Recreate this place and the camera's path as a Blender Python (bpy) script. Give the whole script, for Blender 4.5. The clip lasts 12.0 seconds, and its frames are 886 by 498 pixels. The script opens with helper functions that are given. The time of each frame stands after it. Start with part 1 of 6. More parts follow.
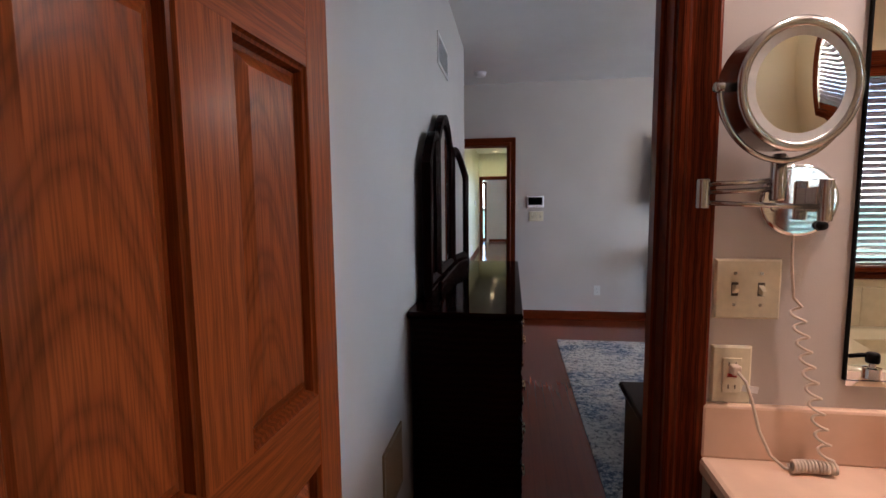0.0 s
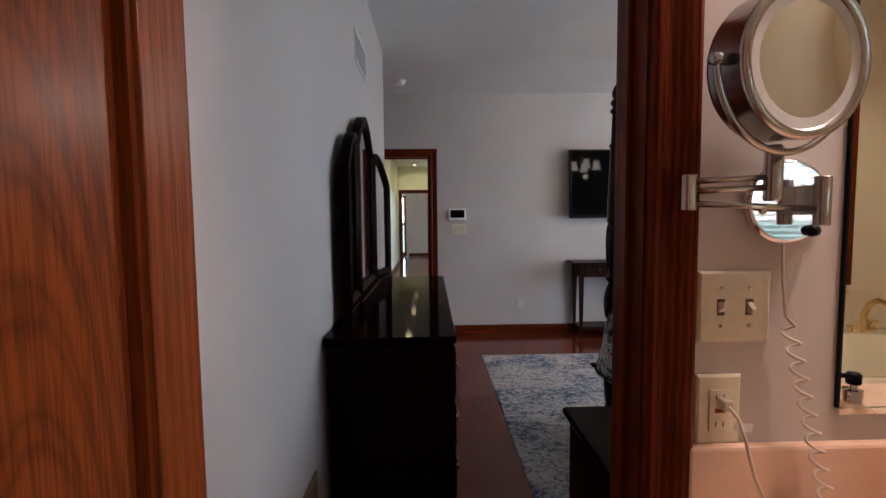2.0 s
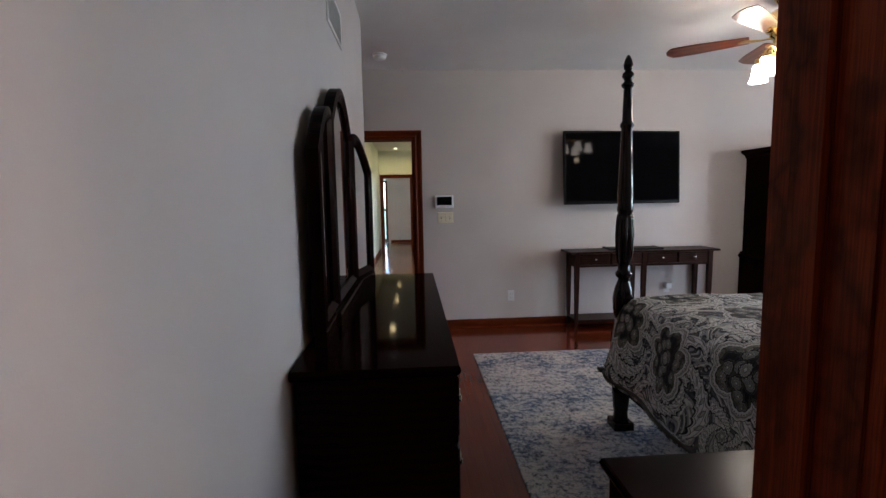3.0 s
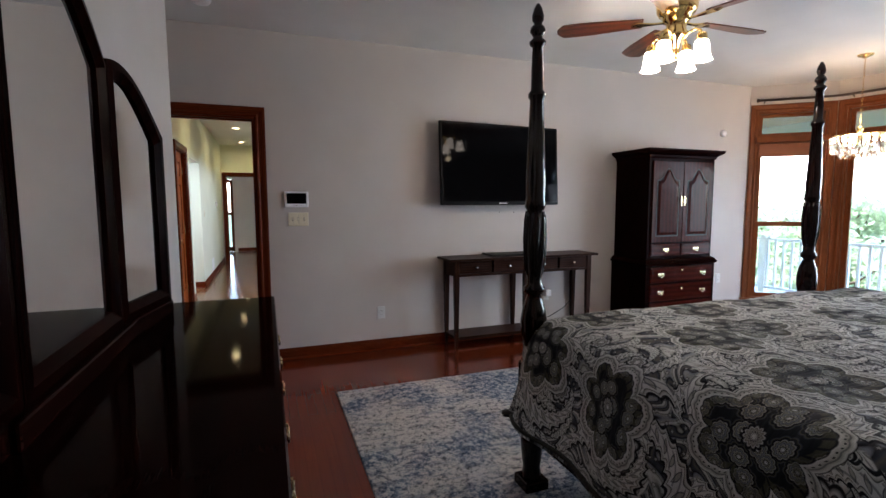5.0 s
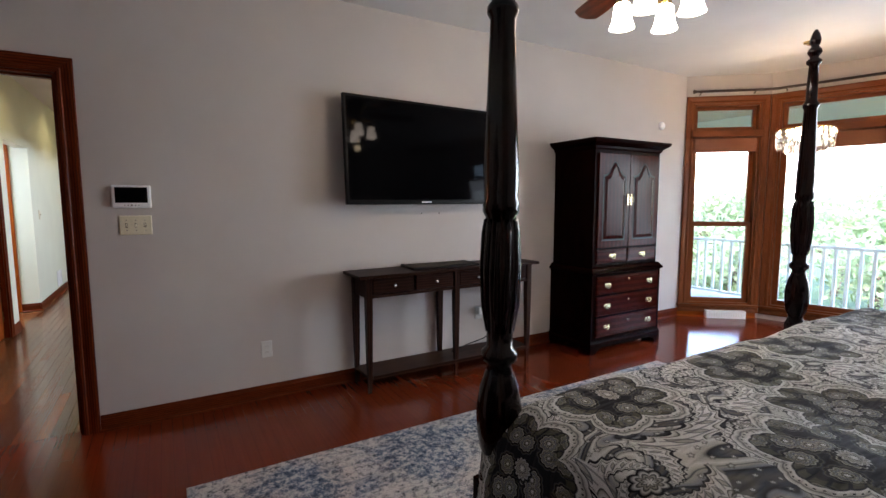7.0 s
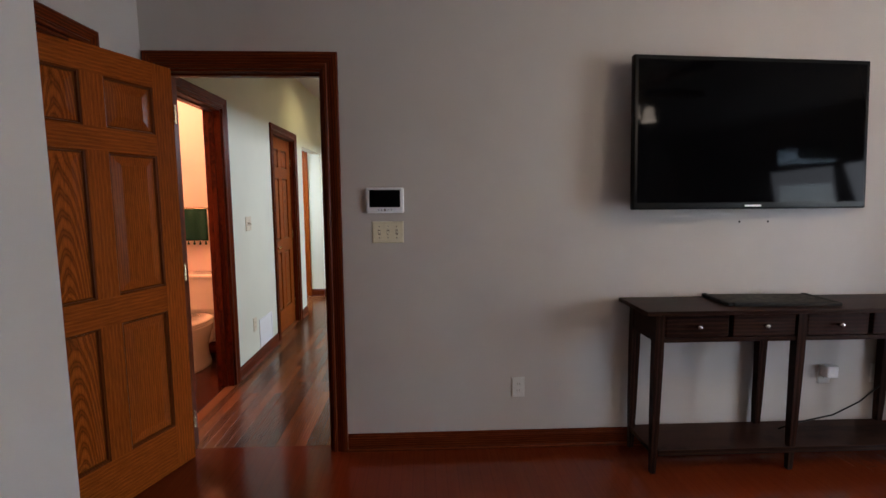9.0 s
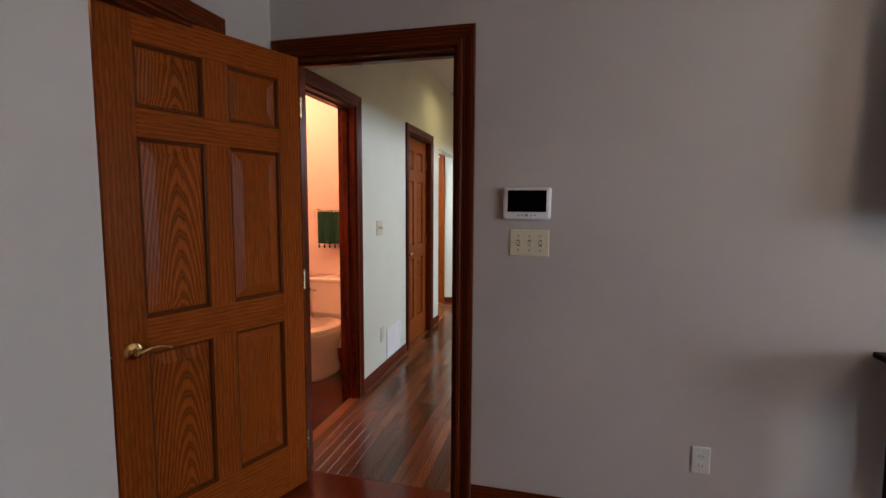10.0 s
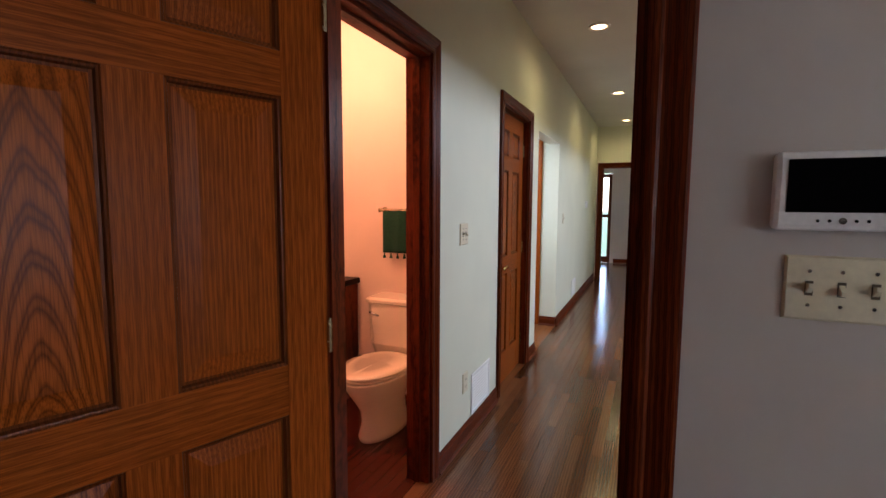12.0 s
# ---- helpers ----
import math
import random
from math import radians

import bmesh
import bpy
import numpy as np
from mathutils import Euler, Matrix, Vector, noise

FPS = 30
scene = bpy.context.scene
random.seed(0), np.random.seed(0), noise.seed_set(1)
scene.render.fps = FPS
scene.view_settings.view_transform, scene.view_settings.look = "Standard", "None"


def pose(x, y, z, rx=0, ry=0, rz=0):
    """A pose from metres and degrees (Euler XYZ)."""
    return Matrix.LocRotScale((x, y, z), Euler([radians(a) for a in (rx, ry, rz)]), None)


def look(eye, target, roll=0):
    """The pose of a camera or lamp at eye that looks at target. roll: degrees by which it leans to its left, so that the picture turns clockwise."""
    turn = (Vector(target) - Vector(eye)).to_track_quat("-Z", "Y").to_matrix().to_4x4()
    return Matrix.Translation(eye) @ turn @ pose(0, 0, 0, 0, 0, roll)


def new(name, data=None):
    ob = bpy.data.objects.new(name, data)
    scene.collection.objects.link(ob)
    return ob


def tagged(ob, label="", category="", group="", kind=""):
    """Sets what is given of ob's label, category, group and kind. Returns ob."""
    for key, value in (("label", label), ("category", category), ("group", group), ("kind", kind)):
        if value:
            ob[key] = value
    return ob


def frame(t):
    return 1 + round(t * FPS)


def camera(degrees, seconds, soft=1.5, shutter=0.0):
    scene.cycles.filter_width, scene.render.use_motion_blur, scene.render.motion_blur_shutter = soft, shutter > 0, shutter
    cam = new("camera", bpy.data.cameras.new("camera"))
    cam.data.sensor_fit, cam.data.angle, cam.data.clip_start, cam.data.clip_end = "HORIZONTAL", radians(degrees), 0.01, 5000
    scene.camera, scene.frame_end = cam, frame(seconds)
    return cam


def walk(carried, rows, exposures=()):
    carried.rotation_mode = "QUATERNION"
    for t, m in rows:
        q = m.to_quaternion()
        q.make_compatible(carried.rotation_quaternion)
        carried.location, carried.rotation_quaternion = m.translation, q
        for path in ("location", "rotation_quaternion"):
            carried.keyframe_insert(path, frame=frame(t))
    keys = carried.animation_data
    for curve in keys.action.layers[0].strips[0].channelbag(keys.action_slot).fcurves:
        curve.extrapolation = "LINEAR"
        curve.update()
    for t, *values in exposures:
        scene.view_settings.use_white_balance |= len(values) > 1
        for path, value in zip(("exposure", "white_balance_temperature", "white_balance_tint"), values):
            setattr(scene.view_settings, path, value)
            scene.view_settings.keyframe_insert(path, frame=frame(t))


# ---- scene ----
cam = camera(86.2, 12.0)
PATH = [
    (0, (1.31, 0.944, 1.398), (1.021, 2.913, 1.198), -0.6),
    (0.5, (1.35, 1.004, 1.388), (1.225, 2.991, 1.192), -0.2),
    (1, (1.348, 1.032, 1.385), (1.312, 3.023, 1.194), -0.1),
    (1.5, (1.307, 1.069, 1.391), (1.328, 3.059, 1.201), -0.0),
    (2, (1.268, 1.165, 1.378), (1.319, 3.16, 1.235), -0.6),
    (2.5, (1.23, 1.34, 1.4), (1.32, 3.329, 1.214), -1.1),
    (4.3, (1.249, 2.11, 1.416), (1.637, 4.059, 1.193), -0.1),
    (4.5, (1.259, 2.192, 1.379), (1.731, 4.124, 1.173), -0.2),
    (5, (1.338, 2.372, 1.338), (2.029, 4.239, 1.149), -0.2),
    (5.5, (1.44, 2.618, 1.337), (2.334, 4.397, 1.152), 0.0),
    (6, (1.521, 2.756, 1.322), (2.525, 4.476, 1.136), -0.1),
    (6.5, (1.669, 3.012, 1.321), (2.7, 4.715, 1.133), -0.3),
    (6.7, (1.696, 3.111, 1.331), (2.732, 4.811, 1.137), -0.2),
    (8.3, (1.823, 3.837, 1.377), (2.343, 5.757, 1.164), 0.2),
    (8.5, (1.797, 3.886, 1.373), (2.21, 5.832, 1.163), 0.2),
    (9, (1.773, 4.084, 1.395), (1.856, 6.071, 1.178), -0.3),
    (9.5, (1.767, 4.285, 1.387), (1.536, 6.261, 1.188), 0.3),
    (10, (1.716, 4.563, 1.375), (1.235, 6.495, 1.187), 0.3),
    (10.5, (1.594, 4.856, 1.367), (0.956, 6.742, 1.171), -0.2),
    (11, (1.505, 5.149, 1.361), (0.753, 6.992, 1.163), 0.0),
    (11.5, (1.396, 5.387, 1.36), (0.592, 7.208, 1.164), 0.2),
    (12, (1.283, 5.589, 1.357), (0.485, 7.413, 1.165), 0.3),
]
EXPOSURES = [(0.0, 4.1, 5500, 16), (2.5, 3.95, 5700, 17), (4.5, 3.87, 5850, 16), (6.5, 3.87, 6050, 18), (8.5, 3.72, 6200, 18), (12.0, 3.52, 6150, 20)]
walk(cam, [(t, look(eye, target, roll)) for t, eye, target, roll in PATH], EXPOSURES)

# ---------------------------------------------------------------- light
world = bpy.data.worlds.new("sky")
scene.world = world
world.use_nodes = True
wn = world.node_tree.nodes
sky = wn.new("ShaderNodeTexSky")
sky.sky_type = "NISHITA"
sky.sun_disc = False
sky.sun_elevation = radians(37)
sky.sun_rotation = radians(-107)
wn["Background"].inputs["Strength"].default_value = 0.15
world.node_tree.links.new(sky.outputs[0], wn["Background"].inputs["Color"])

sun = new("sun", bpy.data.lights.new("sun", "SUN"))
sun.data.energy = 1.6
sun.data.angle = radians(0.6)
sun.data.color = (1.0, 0.95, 0.88)
sun.matrix_world = look((-24, -3, 24), (6, 6, 0))


def area_lamp(name, eye, target, w, h, watts, colour):
    ob = new(name, bpy.data.lights.new(name, "AREA"))
    ob.data.shape = "RECTANGLE"
    ob.data.size, ob.data.size_y = w, h
    ob.data.energy = watts
    ob.data.color = colour
    ob.matrix_world = look(eye, target)
    return ob


def point_lamp(name, place, watts, colour, size=0.05):
    ob = new(name, bpy.data.lights.new(name, "POINT"))
    ob.data.energy = watts
    ob.data.color = colour
    ob.data.shadow_soft_size = size
    ob.location = place
    return ob


DAY = (0.80, 0.90, 1.0)
BAY_DAY = (0.86, 0.95, 1.0)
WARM = (1.0, 0.43, 0.235)
# daylight that enters the hall from the rooms beside it
area_lamp("skylight_hall_opening", (3.6, 10.0, 2.35), (0.35, 9.6, 0.7), 5.2, 0.5, 7.6, DAY)
area_lamp("skylight_side_passage", (-0.6, 10.3, 1.9), (0.0, 10.3, 0.3), 0.8, 0.8, 2.1, DAY)
# daylight through the bay windows beside the bed
area_lamp("skylight_bay_south_east", (7.70, 4.16, 1.25), (5.0, 4.1, 0.25), 0.85, 1.8, 3.4, BAY_DAY)
area_lamp("skylight_bay_south", (7.22, 3.42, 1.2), (4.9, 4.5, 0.35), 0.65, 1.8, 2.2, BAY_DAY)
# lamps of the place
point_lamp("powder_room_lamp", (-0.6, 7.6, 2.35), 3.6, WARM, 0.12)
point_lamp("dressing_room_lamp", (-0.9, 5.95, 2.45), 0.5, (1.0, 0.50, 0.20), 0.12)
point_lamp("far_room_lamp", (-2.8, 7.4, 2.45), 2.3, WARM, 0.12)
point_lamp("vanity_lamp", (2.35, 1.70, 2.08), 0.80, (1.0, 0.70, 0.52), 0.08)
for hall_y in (9.6, 12.0, 14.1):
    spot = new("hall_lamp", bpy.data.lights.new("hall_lamp", "SPOT"))
    spot.data.energy = 1.05
    spot.data.color = (1.0, 0.84, 0.36)
    spot.data.spot_size = radians(165)
    spot.data.spot_blend = 1.0
    spot.data.shadow_soft_size = 0.05
    spot.matrix_world = look((0.85, hall_y, 2.70), (0.85, hall_y + 0.001, 0.0))

# unseen spot added to brighten the vanity counter; it has no fitting
vanity = new("counter_fill_spot", bpy.data.lights.new("counter_fill_spot", "SPOT"))
vanity.data.energy = 4.5
vanity.data.color = (1.0, 0.72, 0.54)
vanity.data.spot_size = radians(100)
vanity.data.spot_blend = 1.0
vanity.data.shadow_soft_size = 0.06
vanity.matrix_world = look((2.15, 1.60, 2.66), (2.15, 1.601, 0.0))
tub_lamp = new("tub_downlight", bpy.data.lights.new("tub_downlight", "SPOT"))
tub_lamp.data.energy = 3.2
tub_lamp.data.color = (1.0, 0.80, 0.55)
tub_lamp.data.spot_size = radians(125)
tub_lamp.data.spot_blend = 1.0
tub_lamp.data.shadow_soft_size = 0.06
tub_lamp.matrix_world = look((3.40, 0.35, 2.70), (3.40, 0.351, 0.0))
point_lamp("fan_lamp", (3.83, 4.80, 2.11), 0.20, (1.0, 0.78, 0.46), 0.035)
point_lamp("chandelier_lamp", (6.73, 5.34, 2.13), 0.24, (1.0, 0.60, 0.36), 0.05)

# ---------------------------------------------------------------- helpers for building
def thing(name, label, category, at=None, group="", kind=""):
    ob = new(name)
    ob.empty_display_size = 0.1
    if at is not None:
        ob.matrix_basis = at
    return tagged(ob, label, category, group, kind)


def mesh_of(name, bm, material, smooth=False):
    me = bpy.data.meshes.new(name)
    bmesh.ops.recalc_face_normals(bm, faces=bm.faces)
    bm.to_mesh(me)
    bm.free()
    me.materials.append(material)
    if smooth:
        for p in me.polygons:
            p.use_smooth = True
    return me


def part(name, bm, material, parent, label="", at=None, smooth=False):
    ob = new(name, mesh_of(name, bm, material, smooth))
    ob.parent = parent
    if at is not None:
        ob.matrix_basis = at
    if label:
        ob["label"] = label
    return ob


def solid(name, bm, material, label, category, kind="", group="", smooth=False, at=None):
    ob = new(name, mesh_of(name, bm, material, smooth))
    if at is not None:
        ob.matrix_basis = at
    return tagged(ob, label, category, group, kind)


def box(bm, x0, y0, z0, x1, y1, z1, bevel=0.0):
    vs = [bm.verts.new(c) for c in ((x0, y0, z0), (x1, y0, z0), (x1, y1, z0), (x0, y1, z0),
                                    (x0, y0, z1), (x1, y0, z1), (x1, y1, z1), (x0, y1, z1))]
    fs = [bm.faces.new([vs[i] for i in q]) for q in ((0, 3, 2, 1), (4, 5, 6, 7), (0, 1, 5, 4), (1, 2, 6, 5), (2, 3, 7, 6), (3, 0, 4, 7))]
    if bevel:
        edges = {e for f in fs for e in f.edges}
        bmesh.ops.bevel(bm, geom=list(edges), offset=bevel, segments=2, affect="EDGES", profile=0.5)
    return bm


def one_box(*c, bevel=0.0):
    return box(bmesh.new(), *c, bevel=bevel)


def loft(bm, rings, closed=True, caps=True):
    """Skin a row of rings of points."""
    rows = [[bm.verts.new(p) for p in ring] for ring in rings]
    n = len(rows[0])
    for a, b in zip(rows, rows[1:]):
        for i in range(n if closed else n - 1):
            bm.faces.new((a[i], a[(i + 1) % n], b[(i + 1) % n], b[i]))
    if caps and closed:
        bm.faces.new(list(reversed(rows[0])))
        bm.faces.new(rows[-1])
    return bm


def turned(profile, n=20, centre=(0, 0, 0), caps=True):
    """A turned piece: rows of (radius, height) about an upright axis."""
    cx, cy, cz = centre
    rings = [[(cx + r * math.cos(2 * math.pi * i / n), cy + r * math.sin(2 * math.pi * i / n), cz + z) for i in range(n)] for r, z in profile]
    return loft(bmesh.new(), rings, caps=caps)


def tube(bm, points, radius, n=8):
    """A round rod along points."""
    pts = [Vector(p) for p in points]
    rings = []
    side = None
    for i, p in enumerate(pts):
        d = (pts[min(i + 1, len(pts) - 1)] - pts[max(i - 1, 0)]).normalized()
        if side is None:
            side = d.orthogonal().normalized()
        side = (side - d * side.dot(d)).normalized()
        up = d.cross(side)
        r = radius(i / (len(pts) - 1)) if callable(radius) else radius
        rings.append([p + side * (r * math.cos(2 * math.pi * k / n)) + up * (r * math.sin(2 * math.pi * k / n)) for k in range(n)])
    return loft(bm, rings)


def prism(bm, outline, y0, y1):
    """An outline in x and z, extruded along y."""
    return loft(bm, [[(x, y0, z) for x, z in outline], [(x, y1, z) for x, z in outline]])


# ---------------------------------------------------------------- materials
def material(name, base=(0.5, 0.5, 0.5), rough=0.5, metal=0.0, coat=0.0):
    m = bpy.data.materials.new(name)
    m.use_nodes = True
    b = m.node_tree.nodes["Principled BSDF"]
    b.inputs["Base Color"].default_value = (*base, 1)
    b.inputs["Roughness"].default_value = rough
    b.inputs["Metallic"].default_value = metal
    b.inputs["Coat Weight"].default_value = coat
    b.inputs["Coat Roughness"].default_value = 0.08
    return m


def put(m, kind, **values):
    n = m.node_tree.nodes.new(kind)
    for key, value in values.items():
        n.inputs[key.replace("_", " ")].default_value = value
    return n


def join(m, a, b):
    m.node_tree.links.new(a, b)


def ramp(m, source, stops):
    n = m.node_tree.nodes.new("ShaderNodeValToRGB")
    e = n.color_ramp.elements
    while len(e) < len(stops):
        e.new(0.5)
    for el, (pos, col) in zip(e, stops):
        el.position, el.color = pos, (*col, 1)
    join(m, source, n.inputs[0])
    return n


def bump(m, height, strength, distance):
    n = put(m, "ShaderNodeBump", Strength=strength, Distance=distance)
    join(m, height, n.inputs["Height"])
    join(m, n.outputs[0], m.node_tree.nodes["Principled BSDF"].inputs["Normal"])
    return n


def coords(m, scale=(1, 1, 1), world_space=False, shift=True):
    tc = m.node_tree.nodes.new("ShaderNodeTexCoord")
    mp = m.node_tree.nodes.new("ShaderNodeMapping")
    mp.inputs["Scale"].default_value = scale
    if world_space:
        geo = m.node_tree.nodes.new("ShaderNodeNewGeometry")
        join(m, geo.outputs["Position"], mp.inputs[0])
    else:
        join(m, tc.outputs["Object"], mp.inputs[0])
        if shift:
            info = m.node_tree.nodes.new("ShaderNodeObjectInfo")
            mul = put(m, "ShaderNodeVectorMath")
            mul.operation = "SCALE"
            mul.inputs[0].default_value = (7.3, 5.1, 3.7)
            join(m, info.outputs["Random"], mul.inputs["Scale"])
            join(m, mul.outputs[0], mp.inputs["Location"])
    return mp.outputs[0]


def blend(m, fac, a, b, mode="MIX"):
    n = m.node_tree.nodes.new("ShaderNodeMix")
    n.data_type = "RGBA"
    n.blend_type = mode
    for value, socket in ((fac, n.inputs[0]), (a, n.inputs[6]), (b, n.inputs[7])):
        if isinstance(value, (int, float)):
            socket.default_value = value
        elif isinstance(value, tuple):
            socket.default_value = (*value, 1)
        else:
            join(m, value, socket)
    return n.outputs[2]


def paint(name, base, rough=0.6, mottling=0.04, relief=0.12):
    """Rolled wall paint with orange-peel relief and faint mottling."""
    m = material(name, base, rough)
    b = m.node_tree.nodes["Principled BSDF"]
    at = coords(m, world_space=True)
    fine = put(m, "ShaderNodeTexNoise", Scale=320.0, Detail=3.0)
    wide = put(m, "ShaderNodeTexNoise", Scale=1.7, Detail=4.0)
    for n in (fine, wide):
        join(m, at, n.inputs["Vector"])
    lo = tuple(c * (1 - mottling) for c in base)
    hi = tuple(min(1, c * (1 + mottling)) for c in base)
    r = ramp(m, wide.outputs[0], [(0.3, lo), (0.7, hi)])
    join(m, r.outputs[0], b.inputs["Base Color"])
    bump(m, fine.outputs[0], relief, 0.002)
    return m


def wood(name, dark, light, axis="Z", rough=0.35, coat=0.3, period=0.012, pores=0.5, contrast=1.0, arch=None, spec=0.4, relief=0.12):
    """Flat-sawn wood: growth rings along an axis, fine open pores and slow changes of tone. With arch (x, z) the rings nest in tall arches about that point."""
    m = material(name, light, rough, coat=coat)
    b = m.node_tree.nodes["Principled BSDF"]
    b.inputs["Specular IOR Level"].default_value = spec
    if spec <= 0.25:
        b.inputs["IOR"].default_value = 1.28 if spec > 0.1 else 1.17
    at = coords(m, shift=arch is None)
    k = 0.10 if arch is None else 0.115
    s = {"X": (k, 1, 1), "Y": (1, k, 1), "Z": (1, 1, k)}[axis]
    wob = put(m, "ShaderNodeTexNoise", Scale=5.0, Detail=2.0)
    slow_at = coords(m, s)
    join(m, slow_at, wob.inputs["Vector"])
    scaled = put(m, "ShaderNodeVectorMath")
    scaled.operation = "MULTIPLY"
    scaled.inputs[1].default_value = s if arch is not None else (1, 1, 1)
    if arch is not None:
        off = put(m, "ShaderNodeVectorMath")
        off.operation = "SUBTRACT"
        off.inputs[1].default_value = (arch[0], 0, arch[1])
        join(m, at, off.inputs[0])
        join(m, off.outputs[0], scaled.inputs[0])
    else:
        join(m, at, scaled.inputs[0])
    add = put(m, "ShaderNodeVectorMath")
    add.operation = "MULTIPLY_ADD"
    add.inputs[1].default_value = (0.05, 0.05, 0.05) if arch is not None else (0.055, 0.055, 0.055)
    join(m, wob.outputs["Color"], add.inputs[0])
    join(m, scaled.outputs[0], add.inputs[2])
    wave = put(m, "ShaderNodeTexWave", Scale=0.314 / period, Distortion=1.8, Detail=2.0, Detail_Scale=0.9)
    if arch is not None:
        wave.wave_type = "RINGS"
        wave.rings_direction = "SPHERICAL"
    else:
        wave.wave_type = "BANDS"
        wave.bands_direction = {"X": "Z", "Y": "X", "Z": "X"}[axis]
    join(m, add.outputs[0], wave.inputs["Vector"])
    fine_scale = {"X": (0.03, 1, 1), "Y": (1, 0.03, 1), "Z": (1, 1, 0.03)}[axis]
    fine = put(m, "ShaderNodeTexNoise", Scale=480.0, Detail=2.0)
    join(m, coords(m, fine_scale), fine.inputs["Vector"])
    broad = put(m, "ShaderNodeTexNoise", Scale=2.1, Detail=2.0)
    join(m, slow_at, broad.inputs["Vector"])
    mid = tuple((a + c) / 2 for a, c in zip(dark, light))
    low = tuple(l + (d - l) * contrast for d, l in zip(dark, light))
    tone = ramp(m, wave.outputs["Fac"], [(0.0, light), (0.45, tuple(l + (q - l) * contrast * 0.5 for q, l in zip(mid, light))), (0.85, low), (1.0, tuple(l + (q - l) * contrast for q, l in zip(mid, light)))])
    pore = ramp(m, fine.outputs[0], [(0.40, (1 - pores, 1 - pores, 1 - pores)), (0.56, (1, 1, 1))])
    c1 = blend(m, 0.7, tone.outputs[0], pore.outputs[0], "MULTIPLY")
    slow = ramp(m, broad.outputs[0], [(0.3, (0.80, 0.78, 0.76)), (0.7, (1.1, 1.1, 1.1))])
    c2 = blend(m, 1.0, c1, slow.outputs[0], "MULTIPLY")
    join(m, c2, b.inputs["Base Color"])
    if relief > 0.02:
        bump(m, fine.outputs[0], relief, 0.0008)
    return m


def worn_metal(name, base, rough=0.22):
    m = material(name, base, rough, 1.0)
    n = put(m, "ShaderNodeTexNoise", Scale=60.0, Detail=3.0)
    join(m, coords(m), n.inputs["Vector"])
    r = ramp(m, n.outputs[0], [(0.3, (rough * 0.9,) * 3), (0.7, (rough * 1.15,) * 3)])
    join(m, r.outputs[0], m.node_tree.nodes["Principled BSDF"].inputs["Roughness"])
    return m


def plain(name, base, rough=0.4, coat=0.0, grain=0.05, scale=90.0, relief=0.05):
    m = material(name, base, rough, coat=coat)
    n = put(m, "ShaderNodeTexNoise", Scale=scale, Detail=4.0)
    join(m, coords(m), n.inputs["Vector"])
    r = ramp(m, n.outputs[0], [(0.3, tuple(c * (1 - grain) for c in base)), (0.7, tuple(min(1, c * (1 + grain)) for c in base))])
    join(m, r.outputs[0], m.node_tree.nodes["Principled BSDF"].inputs["Base Color"])
    bump(m, n.outputs[0], relief, 0.001)
    return m


def glow(name, colour, strength, base=(0.9, 0.9, 0.9)):
    m = material(name, base, 0.3)
    b = m.node_tree.nodes["Principled BSDF"]
    b.inputs["Emission Color"].default_value = (*colour, 1)
    b.inputs["Emission Strength"].default_value = strength
    return m


def clear_glass(name, rough=0.0):
    m = material(name, (1, 1, 1), rough)
    m.node_tree.nodes["Principled BSDF"].inputs["Transmission Weight"].default_value = 1.0
    m.node_tree.nodes["Principled BSDF"].inputs["IOR"].default_value = 1.45
    return m


WALL = paint("bedroom_wall_paint", (0.555, 0.506, 0.468))
WALL_HALL = paint("hall_wall_paint", (0.77, 0.79, 0.655))
WALL_WARM = paint("powder_room_paint", (0.80, 0.65, 0.54))
WALL_BATH = paint("bathroom_wall_paint", (0.74, 0.68, 0.67))
WALL_TUB = paint("tub_wall_paint", (0.74, 0.64, 0.44))
CEIL = paint("ceiling_paint", (0.74, 0.74, 0.72), 0.8, 0.05, 0.4)
OAK_D, OAK_L = (0.062, 0.0112, 0.0016), (0.37, 0.083, 0.0105)
OAK = {a: wood("oak_along_" + a.lower(), OAK_D, OAK_L, a, 0.30, 0.0, 0.017, 0.5, contrast=0.38, spec=0.16) for a in "XYZ"}
OAK_PANEL = [wood("oak_arched_grain_%d" % n, OAK_D, OAK_L, "Z", 0.28, 0.0, p, 0.5, c, arch=a, spec=0.20) for n, (a, p, c) in enumerate((((0.13, -0.16), 0.0085, 0.72), ((-0.7, 0.3), 0.0105, 0.5)))]
# darker tone of the door oak, for the mouldings round the panels
OAK_GROOVE = wood("oak_darker_moulding", (0.050, 0.0112, 0.0023), (0.175, 0.042, 0.0085), "Z", 0.30, 0.0, 0.011, 0.4, contrast=0.5, spec=0.2)
OAK_WINDOW = {a: wood("window_oak_along_" + a.lower(), (0.055, 0.0135, 0.0045), (0.255, 0.080, 0.026), a, 0.32, 0.0, 0.014, 0.5, contrast=0.55, spec=0.2) for a in "XYZ"}
RED_D, RED_L = (0.085, 0.019, 0.005), (0.33, 0.092, 0.021)
OAK_BATH = {a: wood("red_oak_along_" + a.lower(), RED_D, RED_L, a, 0.30, 0.0, 0.015, 0.5, contrast=0.42, spec=0.30) for a in "XYZ"}
NARROW_PANEL = [wood("oak_narrow_panel_grain_%d" % n, RED_D, RED_L, "Z", 0.30, 0.0, 0.0085, 0.5, 0.5, arch=a, spec=0.30) for n, a in enumerate(((0.080, -0.55), (0.072, -0.35), (0.085, -0.2)))]
TRIM_D, TRIM_L = (0.050, 0.0085, 0.0025), (0.18, 0.033, 0.008)
